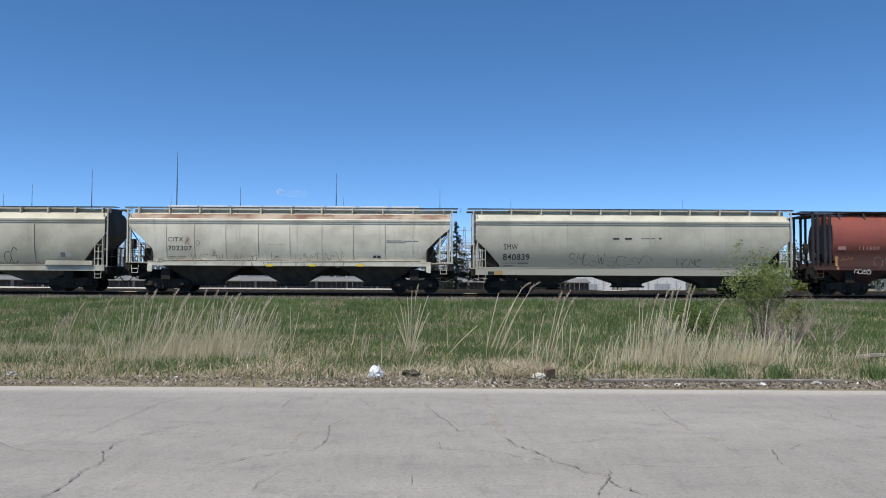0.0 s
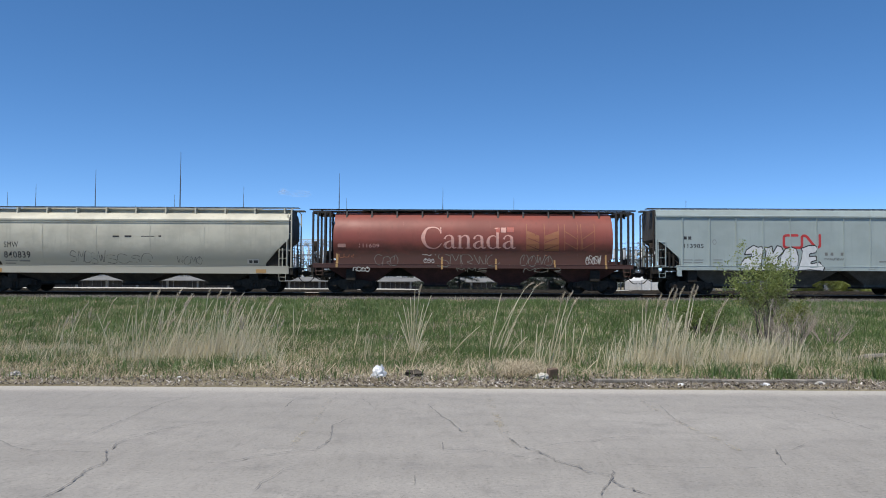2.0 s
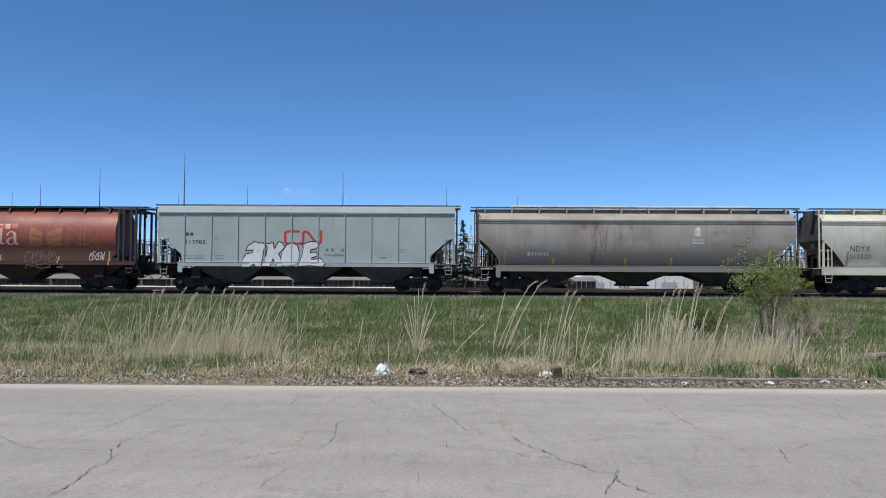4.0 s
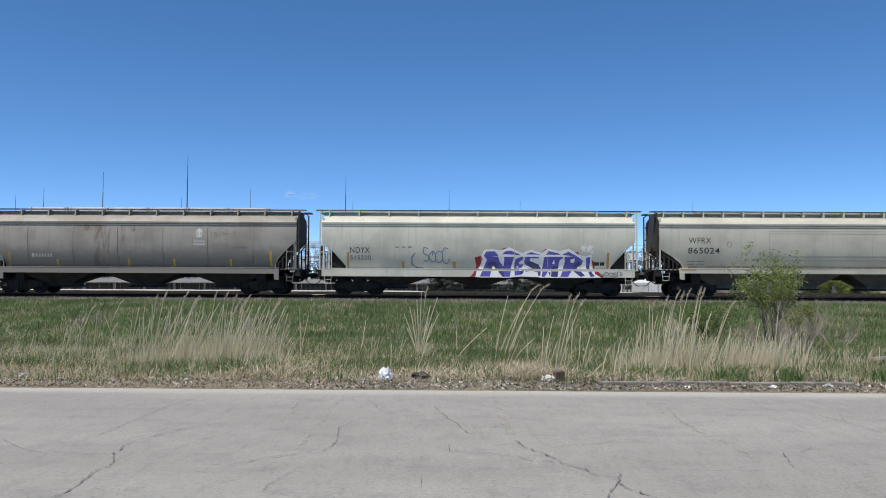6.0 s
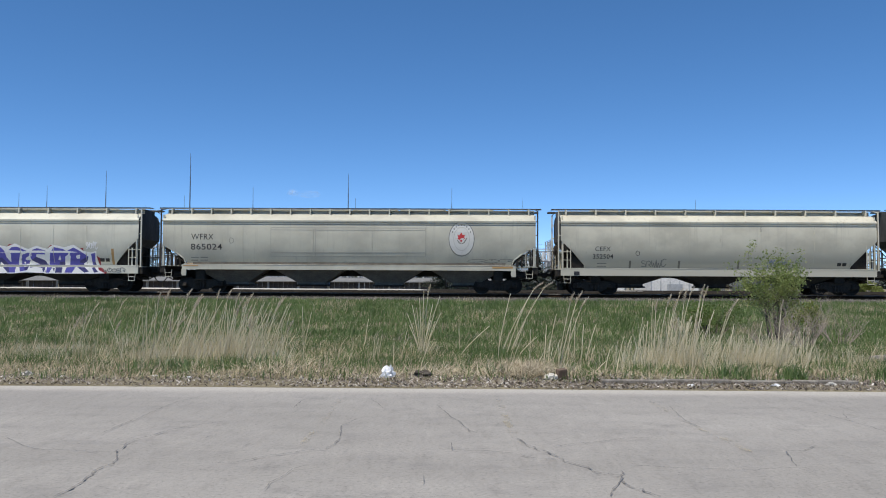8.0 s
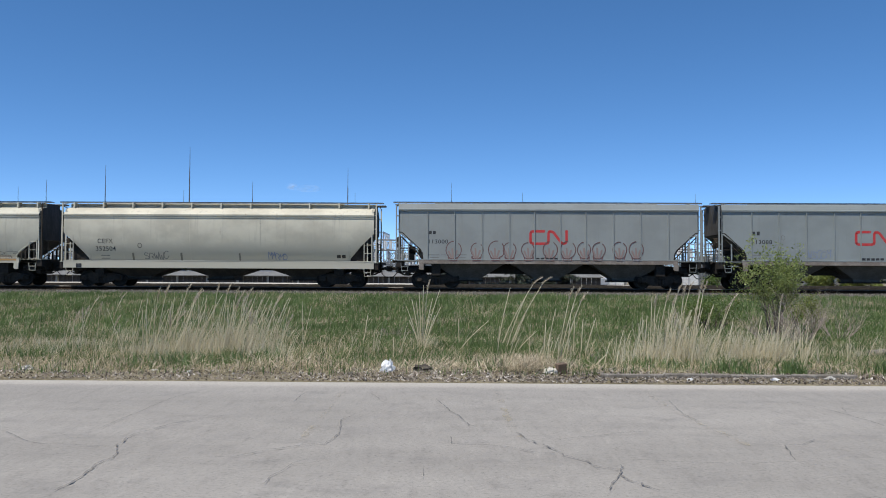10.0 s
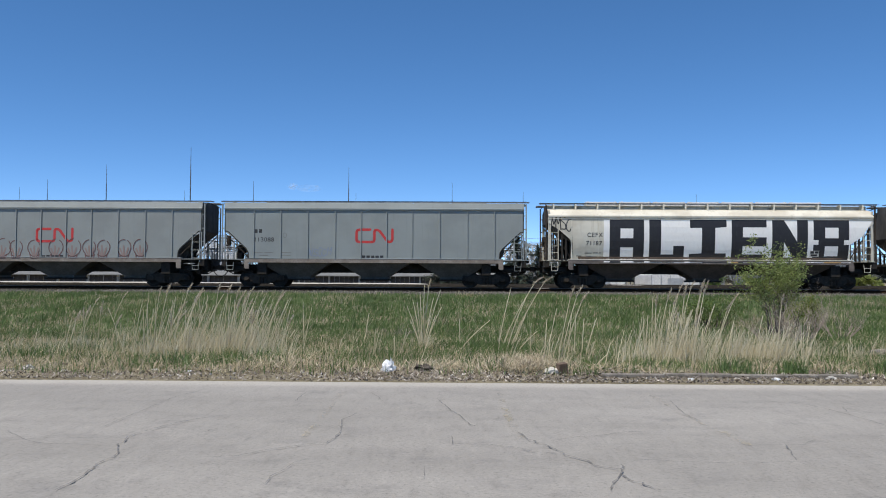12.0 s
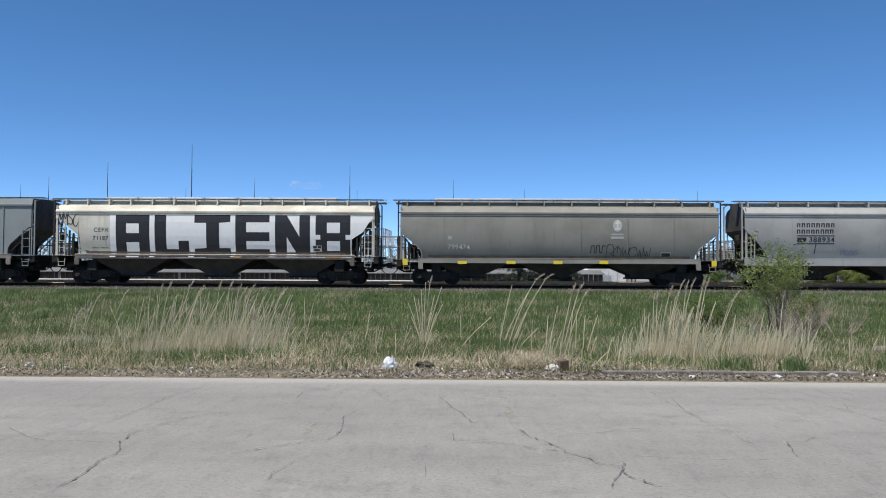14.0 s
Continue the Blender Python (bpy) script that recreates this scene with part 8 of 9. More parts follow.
def switch_rack(h, steel):
    """A braced portal with insulators and a busbar on top."""
    rack = thing("switch_rack", (0, 0, 0), "grey steel switch rack with pale insulators", "switchgear", "switch racks")
    for x in (-1.1, 1.1):
        bm = bmesh.new()
        for dx in (-0.17, 0.17):
            bar(bm, (x + dx, 0, 0), (x + dx, 0, h), 0.055, 4)
        for k in range(6):
            s = 0.17 if k % 2 else -0.17
            bar(bm, (x - s, 0, k * h / 6), (x + s, 0, (k + 1) * h / 6), 0.035, 4)
        part("leg", bm, steel, rack)
    for z in (h * 0.62, h - 0.1):
        bm = bmesh.new()
        box(bm, -1.5, 1.5, -0.12, 0.12, z, z + 0.16)
        part("beam", bm, steel, rack)
    for x in (-1.15, -0.4, 0.4, 1.15):
        bm = bmesh.new()
        lathe(bm, x, 0, sheds(h + 0.06, 6, 0.2, 0.13, 0.08))
        part("insulator", bm, PORCELAIN, rack)
    bm = bmesh.new()
    pipe(bm, [(-1.6, 0, h + 1.3), (1.6, 0, h + 1.3)], 0.045, 6)
    part("busbar", bm, steel, rack)
    return rack


def build_substation():
    rnd = random.Random(8)
    g = gantry()
    g.location = (-40, 132, 0.55)
    for x, y in ((-58, 140), (-49, 150), (-31, 140), (-22, 132), (-13, 145), (-4, 133), (4, 142), (10, 150), (-66, 150), (-75, 140), (18, 160), (32, 165), (46, 170), (60, 160), (75, 165)):
        copy_thing(g, pose(x, y, 0.55, 0, 0, rnd.uniform(-4, 4)))
    for k in range(16):
        copy_thing(g, pose(-62 + k * 5.3 + rnd.uniform(-1, 1), rnd.uniform(108, 128), 0.55 - rnd.uniform(0, 1.6), 0, 0, rnd.choice((0, 90)) + rnd.uniform(-5, 5)))
    for x, y in ((-47, 112), (-36, 114), (-27.5, 113), (-17, 112), (-9, 115), (1.5, 113), (8, 112)):
        ob = thing("transformer", (x, y, 0.6), "grey steel transformer tank with cooling fins", "transformer", "transformers")
        bm = bmesh.new()
        box(bm, -1.3, 1.3, -0.8, 0.8, -0.1, 2.3, 0.05)
        part("tank", bm, GALV, ob)
        for j in range(6):
            put("cooling_fin", "cooling_fin/a", lambda bm: box(bm, -0.05, 0.05, -0.35, 0, 0.2, 2.0, 0.01), GALV, ob, (-1.0 + 0.4 * j, -0.8, 0))
    for x, y, h in ((4.8, 180, 14), (-1.0, 205, 13), (9.5, 215, 13), (-30, 210, 12)):
        ob = thing("pylon", (x, y, 0.5), "thin grey lattice pylon with three arms", "pylon", "pylons")
        bm = bmesh.new()
        for dx in (-0.9, 0.9):
            for dy in (-0.9, 0.9):
                bar(bm, (dx, dy, 0), (dx * 0.15, dy * 0.15, h), 0.06, 4)
        for j in range(10):
            z0, z1 = h * j / 10, h * (j + 1) / 10
            w0, w1, sg = 0.9 * (1 - 0.085 * j), 0.9 * (1 - 0.085 * (j + 1)), 1 if j % 2 else -1
            bar(bm, (-w0 * sg, -w0, z0), (w1 * sg, -w1, z1), 0.04, 4)
        part("lattice", bm, GALV, ob)
        for z in (0.7, 0.82, 0.94):
            bm = bmesh.new()
            bar(bm, (-1.6, 0, h * z), (1.6, 0, h * z), 0.06, 4)
            part("arm", bm, GALV, ob)
    b = bushing()
    b.location = (-52, 118, 0.6)
    x = -52.0
    while x < 12:
        x += rnd.choice((0.55, 0.7, 0.8, 0.8, 1.9))
        copy_thing(b, pose(x, 118 + rnd.uniform(-3, 3), 0.6 + rnd.uniform(-0.15, 0.1)))
    for h, steel, n, y0, y1 in ((3.6, GALV, 48, 97, 112), (5.2, DULL_STEEL, 118, 104, 130)):
        rack = switch_rack(h, steel)
        rack.location = (-44, y0, 0.55)
        for k in range(n):
            copy_thing(rack, pose(-70 + k * (84 if y0 < 100 else 136) / n + rnd.uniform(-0.8, 0.8), rnd.uniform(y0, y1), 0.55 - rnd.uniform(0, 0.9), 0, 0, rnd.choice((0, 0, 90)) + rnd.uniform(-6, 6)))
    # overhead wires
    for y, z in ((132, 8.6), (140, 8.4), (150, 8.7)):
        bm = bmesh.new()
        pipe(bm, [(-110 + k * 10, y, z - 0.5 * math.sin(k * 1.1) ** 2) for k in range(23)], 0.02, 4)
        solid("overhead_wire", bm, MAST_STEEL, "thin overhead wire between the gantries", "wire", "overhead wires")


def build_shed():
    """A long low shed with a grey roof."""
    y, x0, x1 = 88.0, -54.0, 16.2
    z = lie(0, y)
    ob = thing("shed", (0, y, z), "long low shed with a grey pitched roof and dark boards", "shed")
    n = 21
    w = (x1 - x0) / n
    for k in range(n):
        bm = bmesh.new()
        prism(bm, ((-0.6, 1.34), (2.2, 1.78), (5.0, 1.34), (5.0, 1.26), (2.2, 1.70), (-0.6, 1.26)), 0.01, w - 0.01)
        bmesh.ops.rotate(bm, verts=bm.verts, matrix=Matrix.Rotation(radians(90), 3, "Z"))
        bmesh.ops.translate(bm, verts=bm.verts, vec=(x0 + k * w + w, 0, 0))
        part("roof_panel", bm, SHED_ROOF, ob)
        bm = bmesh.new()
        box(bm, x0 + k * w - 0.09, x0 + k * w + 0.09, -0.25, -0.07, -0.1, 1.30)
        part("post", bm, CONCRETE, ob)
        bw = (w - 0.2) / 6
        for j in range(6):
            put("board", "board/shed", lambda bm: box(bm, 0, bw - 0.03, 0, 0.05, -0.1, 1.28), SHED_WALL, ob, (x0 + k * w + 0.1 + bw * j, 0.02 + 0.03 * (j % 2), 0))


def build_white_store():
    y = 100.0
    z = lie(0, y)
    for x, w, h in ((18.4, 5.6, 2.15), (27.4, 6.0, 2.25)):
        ob = thing("store_building", (x, y, z), "low white sheet-clad store building", "building", "white store buildings")
        bm = bmesh.new()
        prism(bm, ((-w / 2, -0.2), (w / 2, -0.2), (w / 2, h * 0.72), (w * 0.3, h * 0.94), (0, h), (-w * 0.3, h * 0.94), (-w / 2, h * 0.72)), 0, 9)
        part("shell", bm, WHITE_WALL, ob)
        for k in range(int(w / 1.1) + 1):
            xx = -w / 2 + 0.05 + k * (w - 0.1) / int(w / 1.1)
            bm = bmesh.new()
            box(bm, xx - 0.04, xx + 0.04, -0.08, -0.003, -0.1, h * 0.72)
            part("upright", bm, GALV, ob)
        bm = bmesh.new()
        box(bm, -w * 0.16, w * 0.16, -0.06, -0.004, 0, h * 0.55)
        part("door", bm, GALV, ob)


def spruce(x, y, height, seed):
    rnd = random.Random(seed)
    z = lie(x, y)
    ob = thing("spruce_tree", (x, y, z), "dark ragged spruce tree with a thin top", "tree")
    bm = bmesh.new()
    bar(bm, (0, 0, -0.1), (0.05, 0, height), 0.11, 7, 0.015)
    part("trunk", bm, BARK, ob)
    bm, twigs = bmesh.new(), bmesh.new()
    levels = 17
    for k in range(levels):
        u = k / (levels - 1)
        zz = 0.5 + (height - 0.6) * u
        full = 2.2 * (1 - u) ** 0.8 + 0.12
        if 0.60 < u < 0.72:
            full *= 0.35
        if u > 0.72:
            full = 0.42 * (1.05 - u) / 0.28 + 0.06
        for j in range(rnd.randint(5, 7)):
            a, ln = rnd.uniform(0, math.tau), full * rnd.uniform(0.45, 1.1)
            d = Vector((math.cos(a), math.sin(a), rnd.uniform(-0.25, 0.18)))
            p0 = Vector((0, 0, zz + rnd.uniform(-0.1, 0.1)))
            bar(twigs, p0, p0 + d * ln, 0.018, 4, 0.005)
            for _ in range(int(85 * ln) + 20):
                t = rnd.uniform(0.15, 1.0)
                p = p0 + d * ln * t + Vector((0, 0, -0.10 * t * t))
                s = Vector((rnd.gauss(0, 1), rnd.gauss(0, 1), rnd.gauss(-0.4, 0.6))).normalized() * rnd.uniform(0.14, 0.32)
                c = s.cross(Vector((0, 0, 1))).normalized() * 0.03
                bm.faces.new([bm.verts.new(q) for q in (p - c, p + c, p + s)])
    part("branch", twigs, BARK, ob, kind="stuff")
    part("needles", bm, NEEDLE, ob, kind="stuff")


def far_bush(x, y, w, h, seed, material, label, leaf=0.22, count=260):
    """A rounded bush or copse of many leaves."""
    rnd = random.Random(seed)
    z = lie(x, y)
    ob = thing("bush", (x, y, z), label, "bush")
    bm, twigs = bmesh.new(), bmesh.new()
    for k in range(14):
        bar(twigs, (rnd.uniform(-w * 0.3, w * 0.3), rnd.uniform(-0.5, 0.5), -0.1), (rnd.uniform(-w * 0.45, w * 0.45), rnd.uniform(-1, 1), h * rnd.uniform(0.5, 0.85)), 0.04, 5, 0.01)
    part("branchwork", twigs, BARK, ob)
    centres = [(rnd.uniform(-0.42, 0.42) * w, rnd.uniform(-0.8, 0.8), rnd.uniform(0.1, 0.72) * h) for _ in range(26)]
    tips = []
    for cx, cy, cz in centres:
        cz *= 1 - (2 * abs(cx) / w) ** 2 * 0.55
        for _ in range(8):
            tips.append(Vector((cx + rnd.gauss(0, w * 0.05), cy + rnd.gauss(0, 0.3), max(0.05, cz + rnd.gauss(0, h * 0.08)))))
    leaf_cloud(bm, tips, int(count * w * h), leaf, leaf * 0.55, rnd)
    part("foliage", bm, material, ob, kind="stuff")


def build_distance():
    far = random.Random(6)
    # pale trees added to veil the sky behind the substation
    for k in range(22):
        far_bush(-112 + k * 10.6 + far.uniform(-2, 2), 150 + far.uniform(-6, 16), far.uniform(11, 16), far.uniform(8.6, 11.5), 200 + k, HAZY, "pale tree added beyond the substation, haze put into its colour", 0.42, 24)
    spruce(1.02, 62.0, 6.0, 5)
    spruce(-0.75, 66.0, 4.0, 9)
    spruce(4.78, 62.0, 5.4, 13)
    spruce(8.25, 64.0, 4.4, 17)
    spruce(6.9, 67.0, 4.0, 19)
    far_bush(36.0, 75.0, 7.5, 2.6, 21, MOUND, "broad yellow-green bush beyond the track", 0.16, 1500)
    far_bush(30.5, 94.0, 3.0, 2.2, 22, BUSH_DARK, "green bush beside the white store")
    far_bush(31.0, 84.0, 3.5, 1.7, 23, BUSH_DARK, "small green bush beyond the track")
    rnd = random.Random(3)
    for k in range(27):
        x = -215 + k * 16 + rnd.uniform(-4, 4)
        far_bush(x, 236 + rnd.uniform(-10, 25), 22, rnd.uniform(3.4, 5.6), 40 + k, HEDGE, "low far hedge beyond the substation", 0.8, 62)
        # second row, added to close bright sky gaps under the cars
        far_bush(x + 8, 285 + rnd.uniform(-10, 10), 26, rnd.uniform(5.4, 6.8), 140 + k, HEDGE, "low far hedge beyond the substation", 0.9, 50)


def cloud_mat():
    m, tree, bsdf = surface("thin_cloud", 1.0)
    bsdf.inputs["Base Color"].default_value = (0.85, 0.87, 0.9, 1)
    clear = tree.nodes.new("ShaderNodeBsdfTransparent")
    both = tree.nodes.new("ShaderNodeMixShader")
    veil = node(tree, "ShaderNodeMath")
    veil.operation = "MULTIPLY"
    veil.inputs[1].default_value = 0.075
    tree.links.new(ramp(tree, grain(tree, 0.06), 0.30, 0.75), veil.inputs[0])
    tree.links.new(veil.outputs[0], both.inputs[0])
    tree.links.new(clear.outputs[0], both.inputs[1])
    tree.links.new(bsdf.outputs[0], both.inputs[2])
    tree.links.new(both.outputs[0], tree.nodes["Material Output"].inputs[0])
    return m


def build_clouds():
    """Small fair-weather clouds: thin veils one inside the other."""
    haze = cloud_mat()
    for x, z, sx, sz, seed, veils in ((-512, 284, 17, 11, 2, 4), (-462, 278, 40, 11, 6, 1)):
        bm = bmesh.new()
        for k in range(veils):
            ball = bmesh.ops.create_icosphere(bm, subdivisions=3, radius=1.0)["verts"]
            size = 1.0 - 0.8 * k / veils
            for v in ball:
                v.co *= size * (1 + 0.22 * noise.noise(v.co * 1.6 + Vector((seed, k * 0.35, 0))))
                v.co = Vector((v.co.x * sx, v.co.y * 8, v.co.z * sz))
        ob = solid("cloud", bm, haze, "small thin white cloud in the blue sky", "cloud", kind="structure")
        ob.location = (x, 2500, z)


build_clouds()
build_masts()
build_substation()
build_shed()
build_white_store()
build_distance()


# ---- on and beside the car park ----
YELLOW_WORN = stain_mat("worn_yellow_line", (0.37, 0.33, 0.245), (0.42, 0.365, 0.245), 3.5, (1, 0.5, 1), (0.44, 0.86))
CRACK = stain_mat("dirt_filled_crack", (0.135, 0.128, 0.118), (0.205, 0.195, 0.183), 9.0, (1, 1, 1), (0.33, 0.66))
KERB = plain("weathered_kerb", (0.15, 0.135, 0.115), (0.29, 0.265, 0.23), 4.0, 0.95, 0, 0.6, 0.01)
PLASTIC = plain("white_plastic_film", (0.72, 0.73, 0.74), (0.82, 0.82, 0.83), 12.0, 0.4)
PALE_ROCK = plain("bleached_stone", (0.55, 0.52, 0.45), (0.70, 0.67, 0.60), 9.0, 0.9, 0, 0.6, 0.01)
CLOD = plain("dry_dark_earth", (0.060, 0.050, 0.040), (0.13, 0.11, 0.088), 9.0, 0.95, 0, 0.8, 0.02)
STONE_GREY = plain("pale_stone", (0.40, 0.38, 0.34), (0.52, 0.50, 0.46), 9.0, 0.9, 0, 0.6, 0.01)
BROWN_BLOCK = plain("brown_weathered_wood", (0.11, 0.075, 0.05), (0.18, 0.125, 0.09), 9.0, 0.9)
BLACK_STICK = plain("charred_wood", (0.012, 0.012, 0.012), (0.03, 0.028, 0.026), 9.0, 0.9)
DEAD_WOOD = plain("bleached_dead_wood", (0.19, 0.17, 0.145), (0.28, 0.255, 0.22), 6.0, 0.9, 0, 0.6, 0.01, (1, 5, 5))


def strip(name, pts, width, material, label, category, z=0.018, jitter=0.35, seed=0):
    """A thin uneven strip on the asphalt."""
    rnd = random.Random(seed)
    fine = []
    for (ax, ay), (bx, by) in zip(pts, pts[1:]):
        n = max(2, int(math.hypot(bx - ax, by - ay) / 0.09))
        for k in range(n):
            t = k / n
            fine.append((ax + (bx - ax) * t + rnd.gauss(0, width * jitter), ay + (by - ay) * t + rnd.gauss(0, width * jitter)))
    fine.append(pts[-1])
    bm = bmesh.new()
    prev = None
    for i, (x, y) in enumerate(fine):
        a, b = fine[max(0, i - 1)], fine[min(len(fine) - 1, i + 1)]
        d = Vector((b[0] - a[0], b[1] - a[1])).normalized()
        w = width * rnd.uniform(0.35, 1.0) * (0.4 if i in (0, len(fine) - 1) else 1) / 2
        pair = (bm.verts.new((x - d.y * w, y + d.x * w, z)), bm.verts.new((x + d.y * w, y - d.x * w, z)))
        if prev:
            bm.faces.new((prev[0], prev[1], pair[1], pair[0]))
        prev = pair
    bmesh.ops.recalc_face_normals(bm, faces=bm.faces)
    return solid(name, bm, material, label, category, kind="structure")


CRACKS = []
CRACKS.append((0.034, ((-3.6, 7.21), (-3.57, 7.4), (-3.57, 7.6), (-3.61, 7.86), (-3.66, 8.14), (-3.68, 8.31), (-3.64, 8.44), (-3.63, 8.6), (-3.7, 8.82), (-3.86, 9.16), (-3.85, 9.29), (-3.92, 9.61))))
CRACKS.append((0.022, ((-3.92, 9.61), (-3.9, 9.82), (-3.83, 10.0), (-3.75, 10.26), (-3.71, 10.46), (-3.62, 10.62), (-3.49, 10.8), (-3.34, 10.98), (-3.17, 11.16))))
CRACKS.append((0.02, ((-4.5, 10.23), (-4.49, 10.63), (-4.49, 11.06), (-4.46, 11.43), (-4.48, 12.03), (-4.47, 12.58), (-4.42, 13.0), (-4.31, 13.32))))
CRACKS.append((0.016, ((-5.54, 9.89), (-5.08, 9.43), (-4.85, 9.25), (-4.64, 9.16), (-4.5, 9.2), (-4.2, 9.12), (-3.9, 9.1))))
CRACKS.append((0.024, ((-2.61, 8.56), (-2.45, 8.62), (-2.33, 8.65), (-2.21, 8.79), (-2.15, 8.9), (-2.04, 9.0), (-1.88, 9.12), (-1.68, 9.28), (-1.5, 9.35), (-1.44, 9.64), (-1.42, 9.92), (-1.46, 10.36), (-1.52, 10.88), (-1.45, 11.1), (-1.38, 11.43))))
CRACKS.append((0.02, ((-1.76, 7.54), (-1.78, 7.8), (-1.71, 8.05), (-1.66, 8.36), (-1.57, 8.52))))
CRACKS.append((0.022, ((-2.47, 12.39), (-2.48, 12.86), (-2.48, 13.35))))
CRACKS.append((0.024, ((-0.28, 12.85), (-0.22, 12.45), (-0.12, 12.08), (-0.05, 11.63), (0.07, 11.31), (0.13, 10.96), (0.21, 10.59), (0.3, 10.43))))
CRACKS.append((0.02, ((-0.04, 9.8), (-0.02, 9.38), (0.17, 9.32), (0.4, 9.33), (0.56, 9.25), (0.72, 9.16), (0.86, 8.99), (1.01, 8.91), (1.14, 8.95))))
CRACKS.append((0.036, ((0.79, 10.08), (0.86, 9.74), (0.97, 9.48), (1.08, 9.3), (1.16, 9.12), (1.21, 8.84), (1.31, 8.68), (1.41, 8.53), (1.46, 8.33), (1.59, 8.24), (1.68, 8.19))))
CRACKS.append((0.02, ((1.15, 9.55), (1.3, 9.69), (1.48, 9.8), (1.7, 9.87), (1.89, 9.98), (2.1, 10.14), (2.32, 10.18), (2.51, 10.23))))
CRACKS.append((0.04, ((1.75, 8.39), (1.66, 8.01), (1.65, 7.79), (1.75, 7.67), (1.82, 7.53), (1.88, 7.39))))
CRACKS.append((0.03, ((1.66, 8.01), (1.56, 7.79), (1.47, 7.54), (1.43, 7.34))))
CRACKS.append((0.014, ((-0.3, 8.14), (-0.29, 7.72))))
CRACKS.append((0.022, ((3.42, 12.85), (3.33, 12.03), (3.28, 11.5), (3.34, 10.97))))
CRACKS.append((0.014, ((1.88, 8.65), (2.14, 8.61), (2.37, 8.56), (2.71, 8.52), (3.11, 8.49), (3.44, 8.58), (3.62, 8.61))))
CRACKS.append((0.028, ((3.88, 9.47), (3.78, 9.11), (3.7, 8.88), (3.65, 8.66))))
CRACKS.append((0.016, ((3.88, 9.47), (4.07, 9.48), (4.38, 9.81))))
CRACKS.append((0.024, ((5.17, 12.76), (5.3, 12.55), (5.47, 12.34), (5.56, 11.98), (5.62, 11.6), (5.68, 11.24), (5.71, 10.74))))
CRACKS.append((0.016, ((3.63, 8.61), (3.68, 8.46), (3.87, 8.49))))
CRACKS.append((0.018, ((5.86, 12.25), (5.69, 11.7))))
CRACKS.append((0.014, ((-2.68, 11.75), (-2.39, 11.97), (-2.06, 12.04))))
CRACKS.append((0.014, ((-3.12, 9.88), (-3.07, 10.07), (-3.0, 10.18))))
CRACKS.append((0.014, ((-1.4, 13.41), (-1.21, 12.86), (-1.1, 12.41))))
STRIPES = []
STRIPES.append(((-1.9, 14.06), (-1.85, 12.05), (-1.79, 10.46), (-1.82, 9.46)))
STRIPES.append(((0.75, 13.58), (0.74, 12.17), (0.75, 11.11), (0.77, 10.19), (0.81, 9.47)))
STRIPES.append(((3.23, 13.32), (3.28, 11.5), (3.31, 10.88), (3.39, 10.3), (3.41, 9.67), (3.43, 9.39)))
STRIPES.append(((-4.59, 9.51), (-4.33, 9.63)))


def build_lot():
    for k, (width, pts) in enumerate(CRACKS):
        strip("crack", pts, width * 0.85, CRACK, "dirt-filled crack in the old asphalt", "crack", 0.016, 0.38, k)
    for k, pts in enumerate(STRIPES):
        strip("parking_line", pts, 0.14, YELLOW_WORN, "almost worn away yellow parking line", "parking line", 0.013, 0.02, 50 + k)


def lump(name, x, y, sx, sy, sz, material, label, category, seed, crumple=0.25, z=None):
    rnd = random.Random(seed)
    bm = bmesh.new()
    bmesh.ops.create_icosphere(bm, subdivisions=3, radius=1.0)
    for v in bm.verts:
        n = noise.noise(v.co * 2.3 + Vector((seed, 0, 0))) + 0.5 * noise.noise(v.co * 5 + Vector((seed, 3, 0)))
        v.co *= 1 + crumple * n
        v.co = Vector((v.co.x * sx, v.co.y * sy, max(-0.3, v.co.z) * sz))
    ob = solid(name, bm, material, label, category)
    ob.location = (x, y, (lie(x, y) if z is None else z) + 0.28 * sz)
    return ob


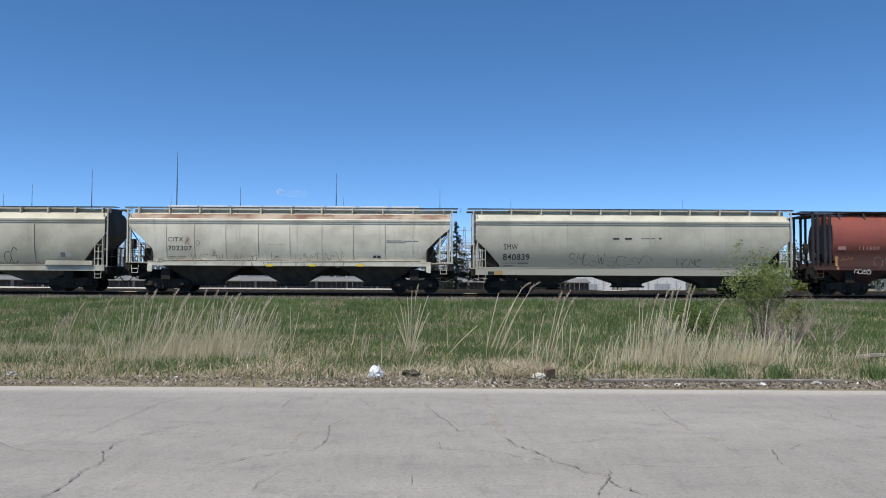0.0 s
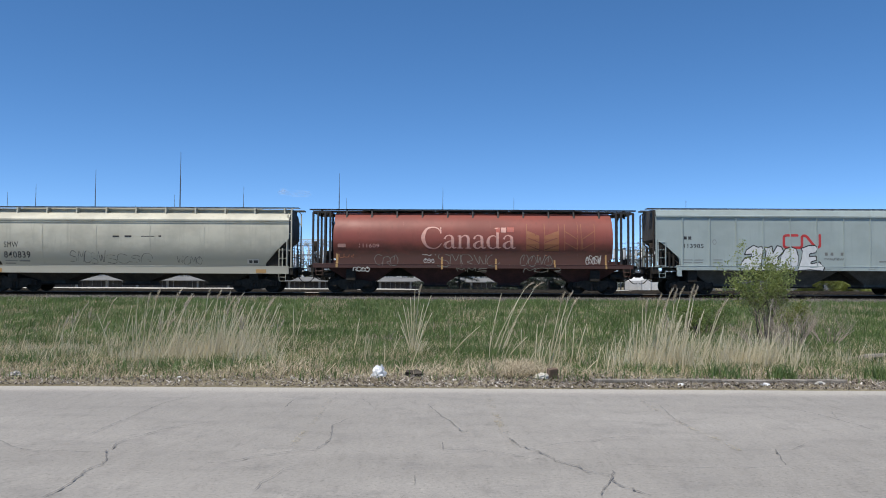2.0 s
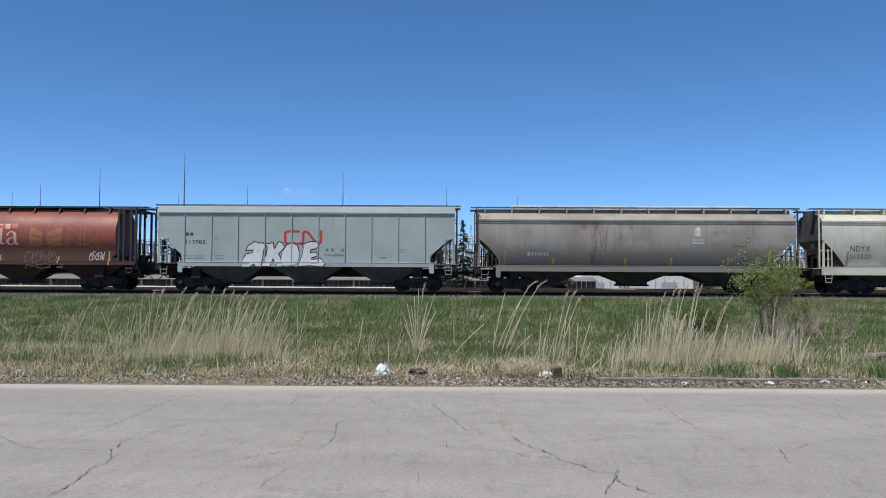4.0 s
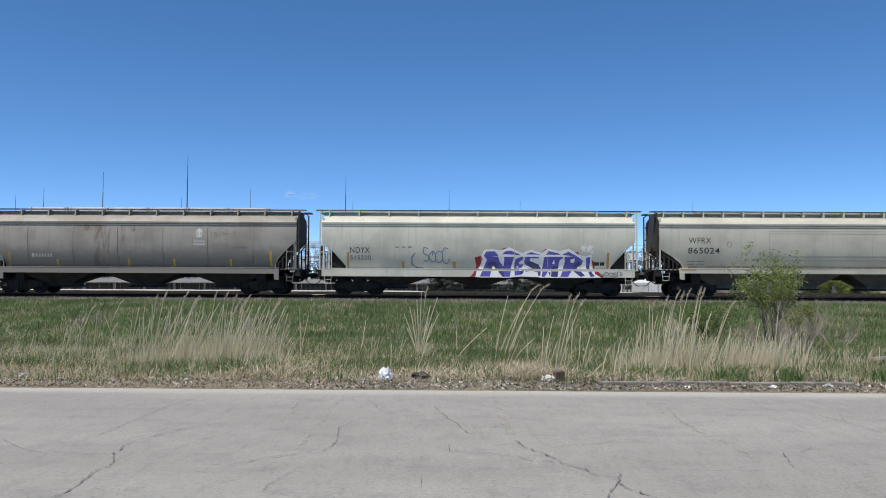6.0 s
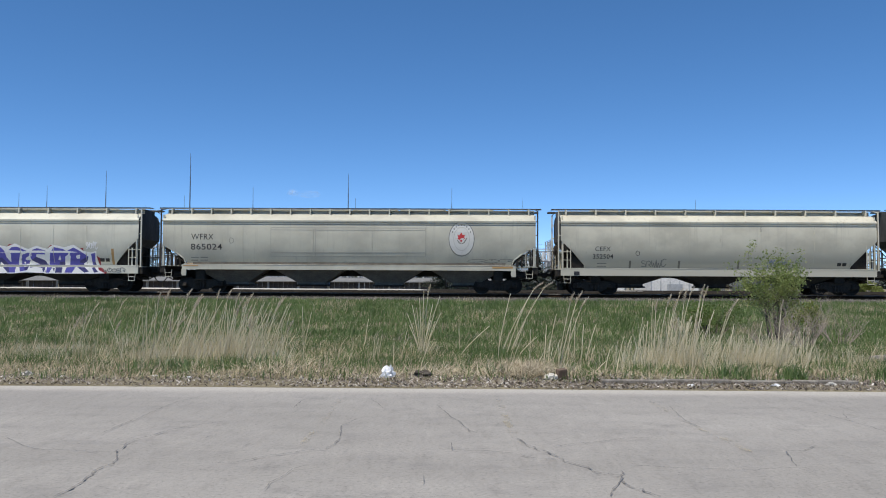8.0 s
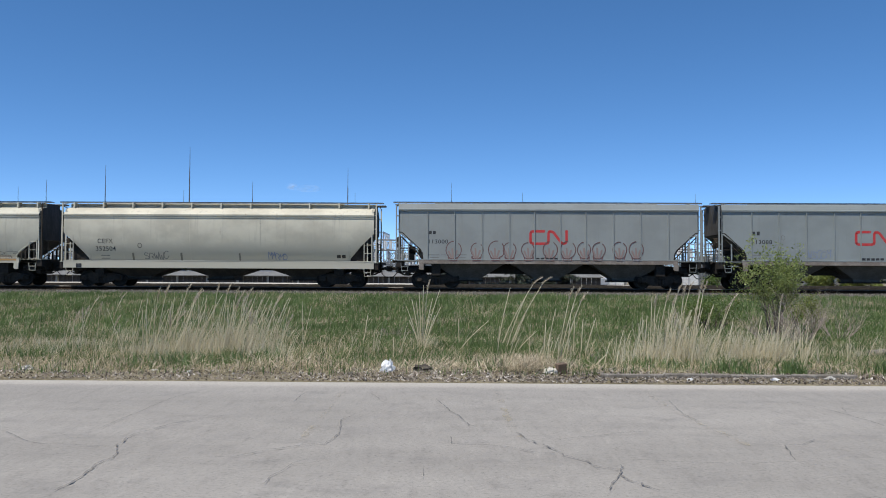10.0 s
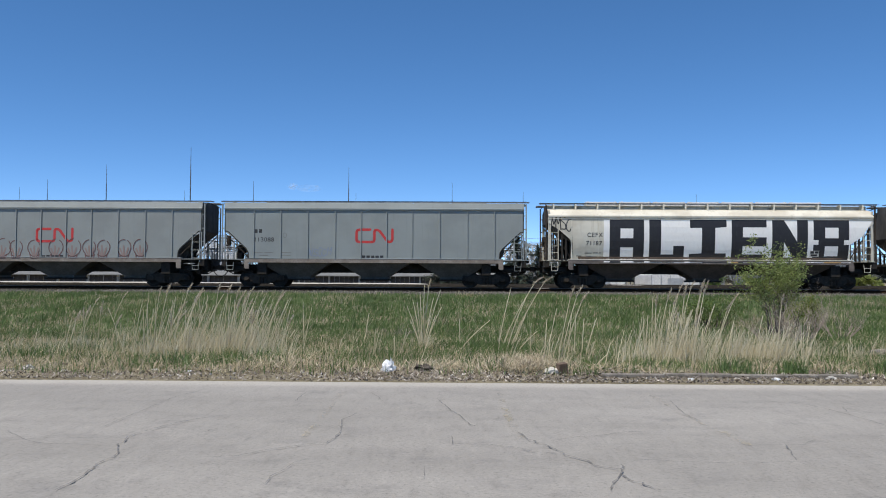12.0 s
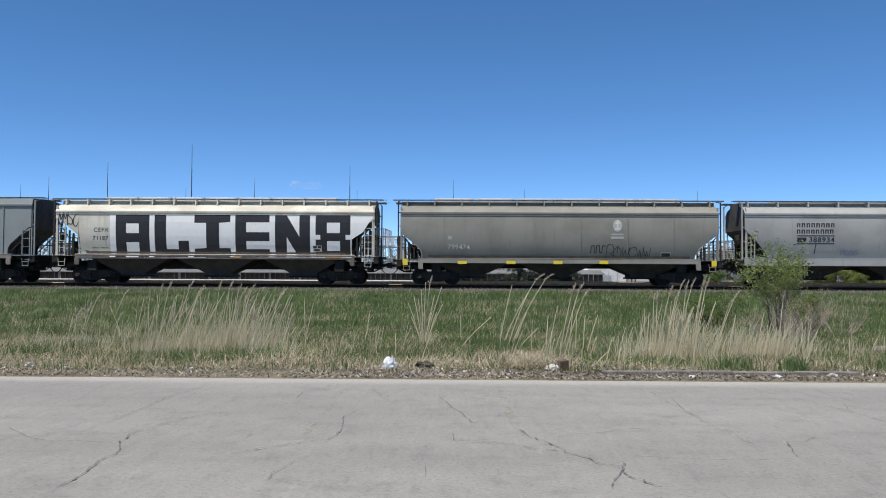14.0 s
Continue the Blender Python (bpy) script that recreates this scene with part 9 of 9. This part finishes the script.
def build_small():
    kerb = thing("kerb", (0, 0, 0), "low weathered concrete kerb half buried in leaves", "kerb", kind="structure")
    x = 2.9
    for k, w in enumerate((1.25, 1.3, 1.2, 1.28)):
        bm = bmesh.new()
        box(bm, x + 0.01, x + w - 0.01, 15.86, 16.0, -0.1, 0.055 + 0.012 * (k % 2), 0.02)
        part("kerb_stone", bm, KERB, kerb)
        x += w
    bag = lump("plastic_bag", -1.37, 16.5, 0.13, 0.10, 0.17, PLASTIC, "crumpled white plastic bag in the grass", "bag", 3, 0.7)
    bm = bmesh.new()
    for k in range(5):
        a = k * 1.2
        bm.faces.new([bm.verts.new(v) for v in ((0.02 * k, 0, 0.05), (0.06 + 0.02 * math.cos(a), 0.03 * math.sin(a), 0.22 + 0.02 * (k % 3)), (0.10 - 0.01 * k, 0.02, 0.06))])
    part("handle", bm, PLASTIC, bag, "torn standing handle of the bag")
    lump("stone", 1.97, 16.35, 0.15, 0.10, 0.09, PALE_ROCK, "pale stone lying in dry leaves", "stone", 5, 0.3)
    bm = bmesh.new()
    box(bm, -0.10, 0.10, -0.07, 0.07, -0.02, 0.21, 0.014)
    ob = solid("wood_block", bm, BROWN_BLOCK, "brown weathered wood block beside a stone", "block")
    ob.location, ob.rotation_euler = (2.19, 16.4, lie(2.19, 16.4)), (0.1, -0.08, 0.3)
    lump("stump", -0.64, 16.6, 0.19, 0.14, 0.09, CLOD, "dark brown clod of earth and roots", "clod", 8, 0.5)
    spots = ((-8.9, 16.6, 0.13), (-8.1, 16.5, 0.05), (-6.3, 16.8, 0.06), (-3.1, 16.3, 0.05), (-2.7, 16.2, 0.04), (4.55, 15.5, 0.06), (7.3, 15.7, 0.10), (6.2, 15.6, 0.07), (3.3, 16.2, 0.05), (-4.4, 16.0, 0.04), (-5.4, 16.3, 0.05))
    for k, (x, y, r) in enumerate(spots):
        lump("litter", x, y, r, r * 0.7, r * 0.55, PLASTIC if k % 3 else STONE_GREY, "small pale scrap of litter on the verge", "litter", 20 + k, 0.6)
    bm = bmesh.new()
    pipe(bm, [(0, 0, 0), (0.06, 0, 0.30), (0.09, 0.02, 0.62)], 0.022, 6)
    ob = solid("stick", bm, BLACK_STICK, "black charred stick standing in the grass", "stick")
    ob.location = (8.15, 26.3, lie(8.15, 26.3))
    for k, (x, y, ln, r, turn, tilt) in enumerate(((10.6, 20.6, 1.9, 0.085, 8, 1.5), (11.0, 20.9, 1.6, 0.035, -4, 3), (10.9, 20.3, 1.2, 0.025, 14, 9), (-2.6, 26.6, 1.4, 0.03, 5, 4))):
        bm = bmesh.new()
        pts = [(ln * t, 0.05 * math.sin(5 * t), 0.03 * math.sin(3 * t + k)) for t in np.linspace(0, 1, 7)]
        for a, b in zip(pts, pts[1:]):
            bar(bm, a, b, r * (1 - 0.3 * a[0] / ln), 7, r * (1 - 0.3 * b[0] / ln))
        bar(bm, pts[3], (pts[3][0] + 0.3, 0.1, 0.25), r * 0.5, 5, 0.006)
        ob = solid("fallen_branch", bm, DEAD_WOOD, "bleached fallen branch in the grass", "branch", "fallen branches")
        ob.location, ob.rotation_euler = (x, y, lie(x, y) + r), (0, -radians(tilt), radians(turn))


build_lot()
build_small()


# ---- what moves ----
SPEED, SLOWING = 13.97, 0.0156


def gone(t):
    """How far the train has rolled to the left after t seconds."""
    return SPEED * t - SLOWING * t * t / 2


def motions():
    for car, s in TRAIN:
        walk(car, [(t, pose(s["start"] - gone(t), TRACK_Y, BODY_Z)) for t in np.arange(0, 14.01, 0.5)])
    for w in WHEELSETS:
        x, y, z = w.location
        walk(w, [(k / FPS, pose(x, y, z, 0, -math.degrees(gone(k / FPS) / WHEEL_R), 0)) for k in range(int(14 * FPS) + 1)])


motions()
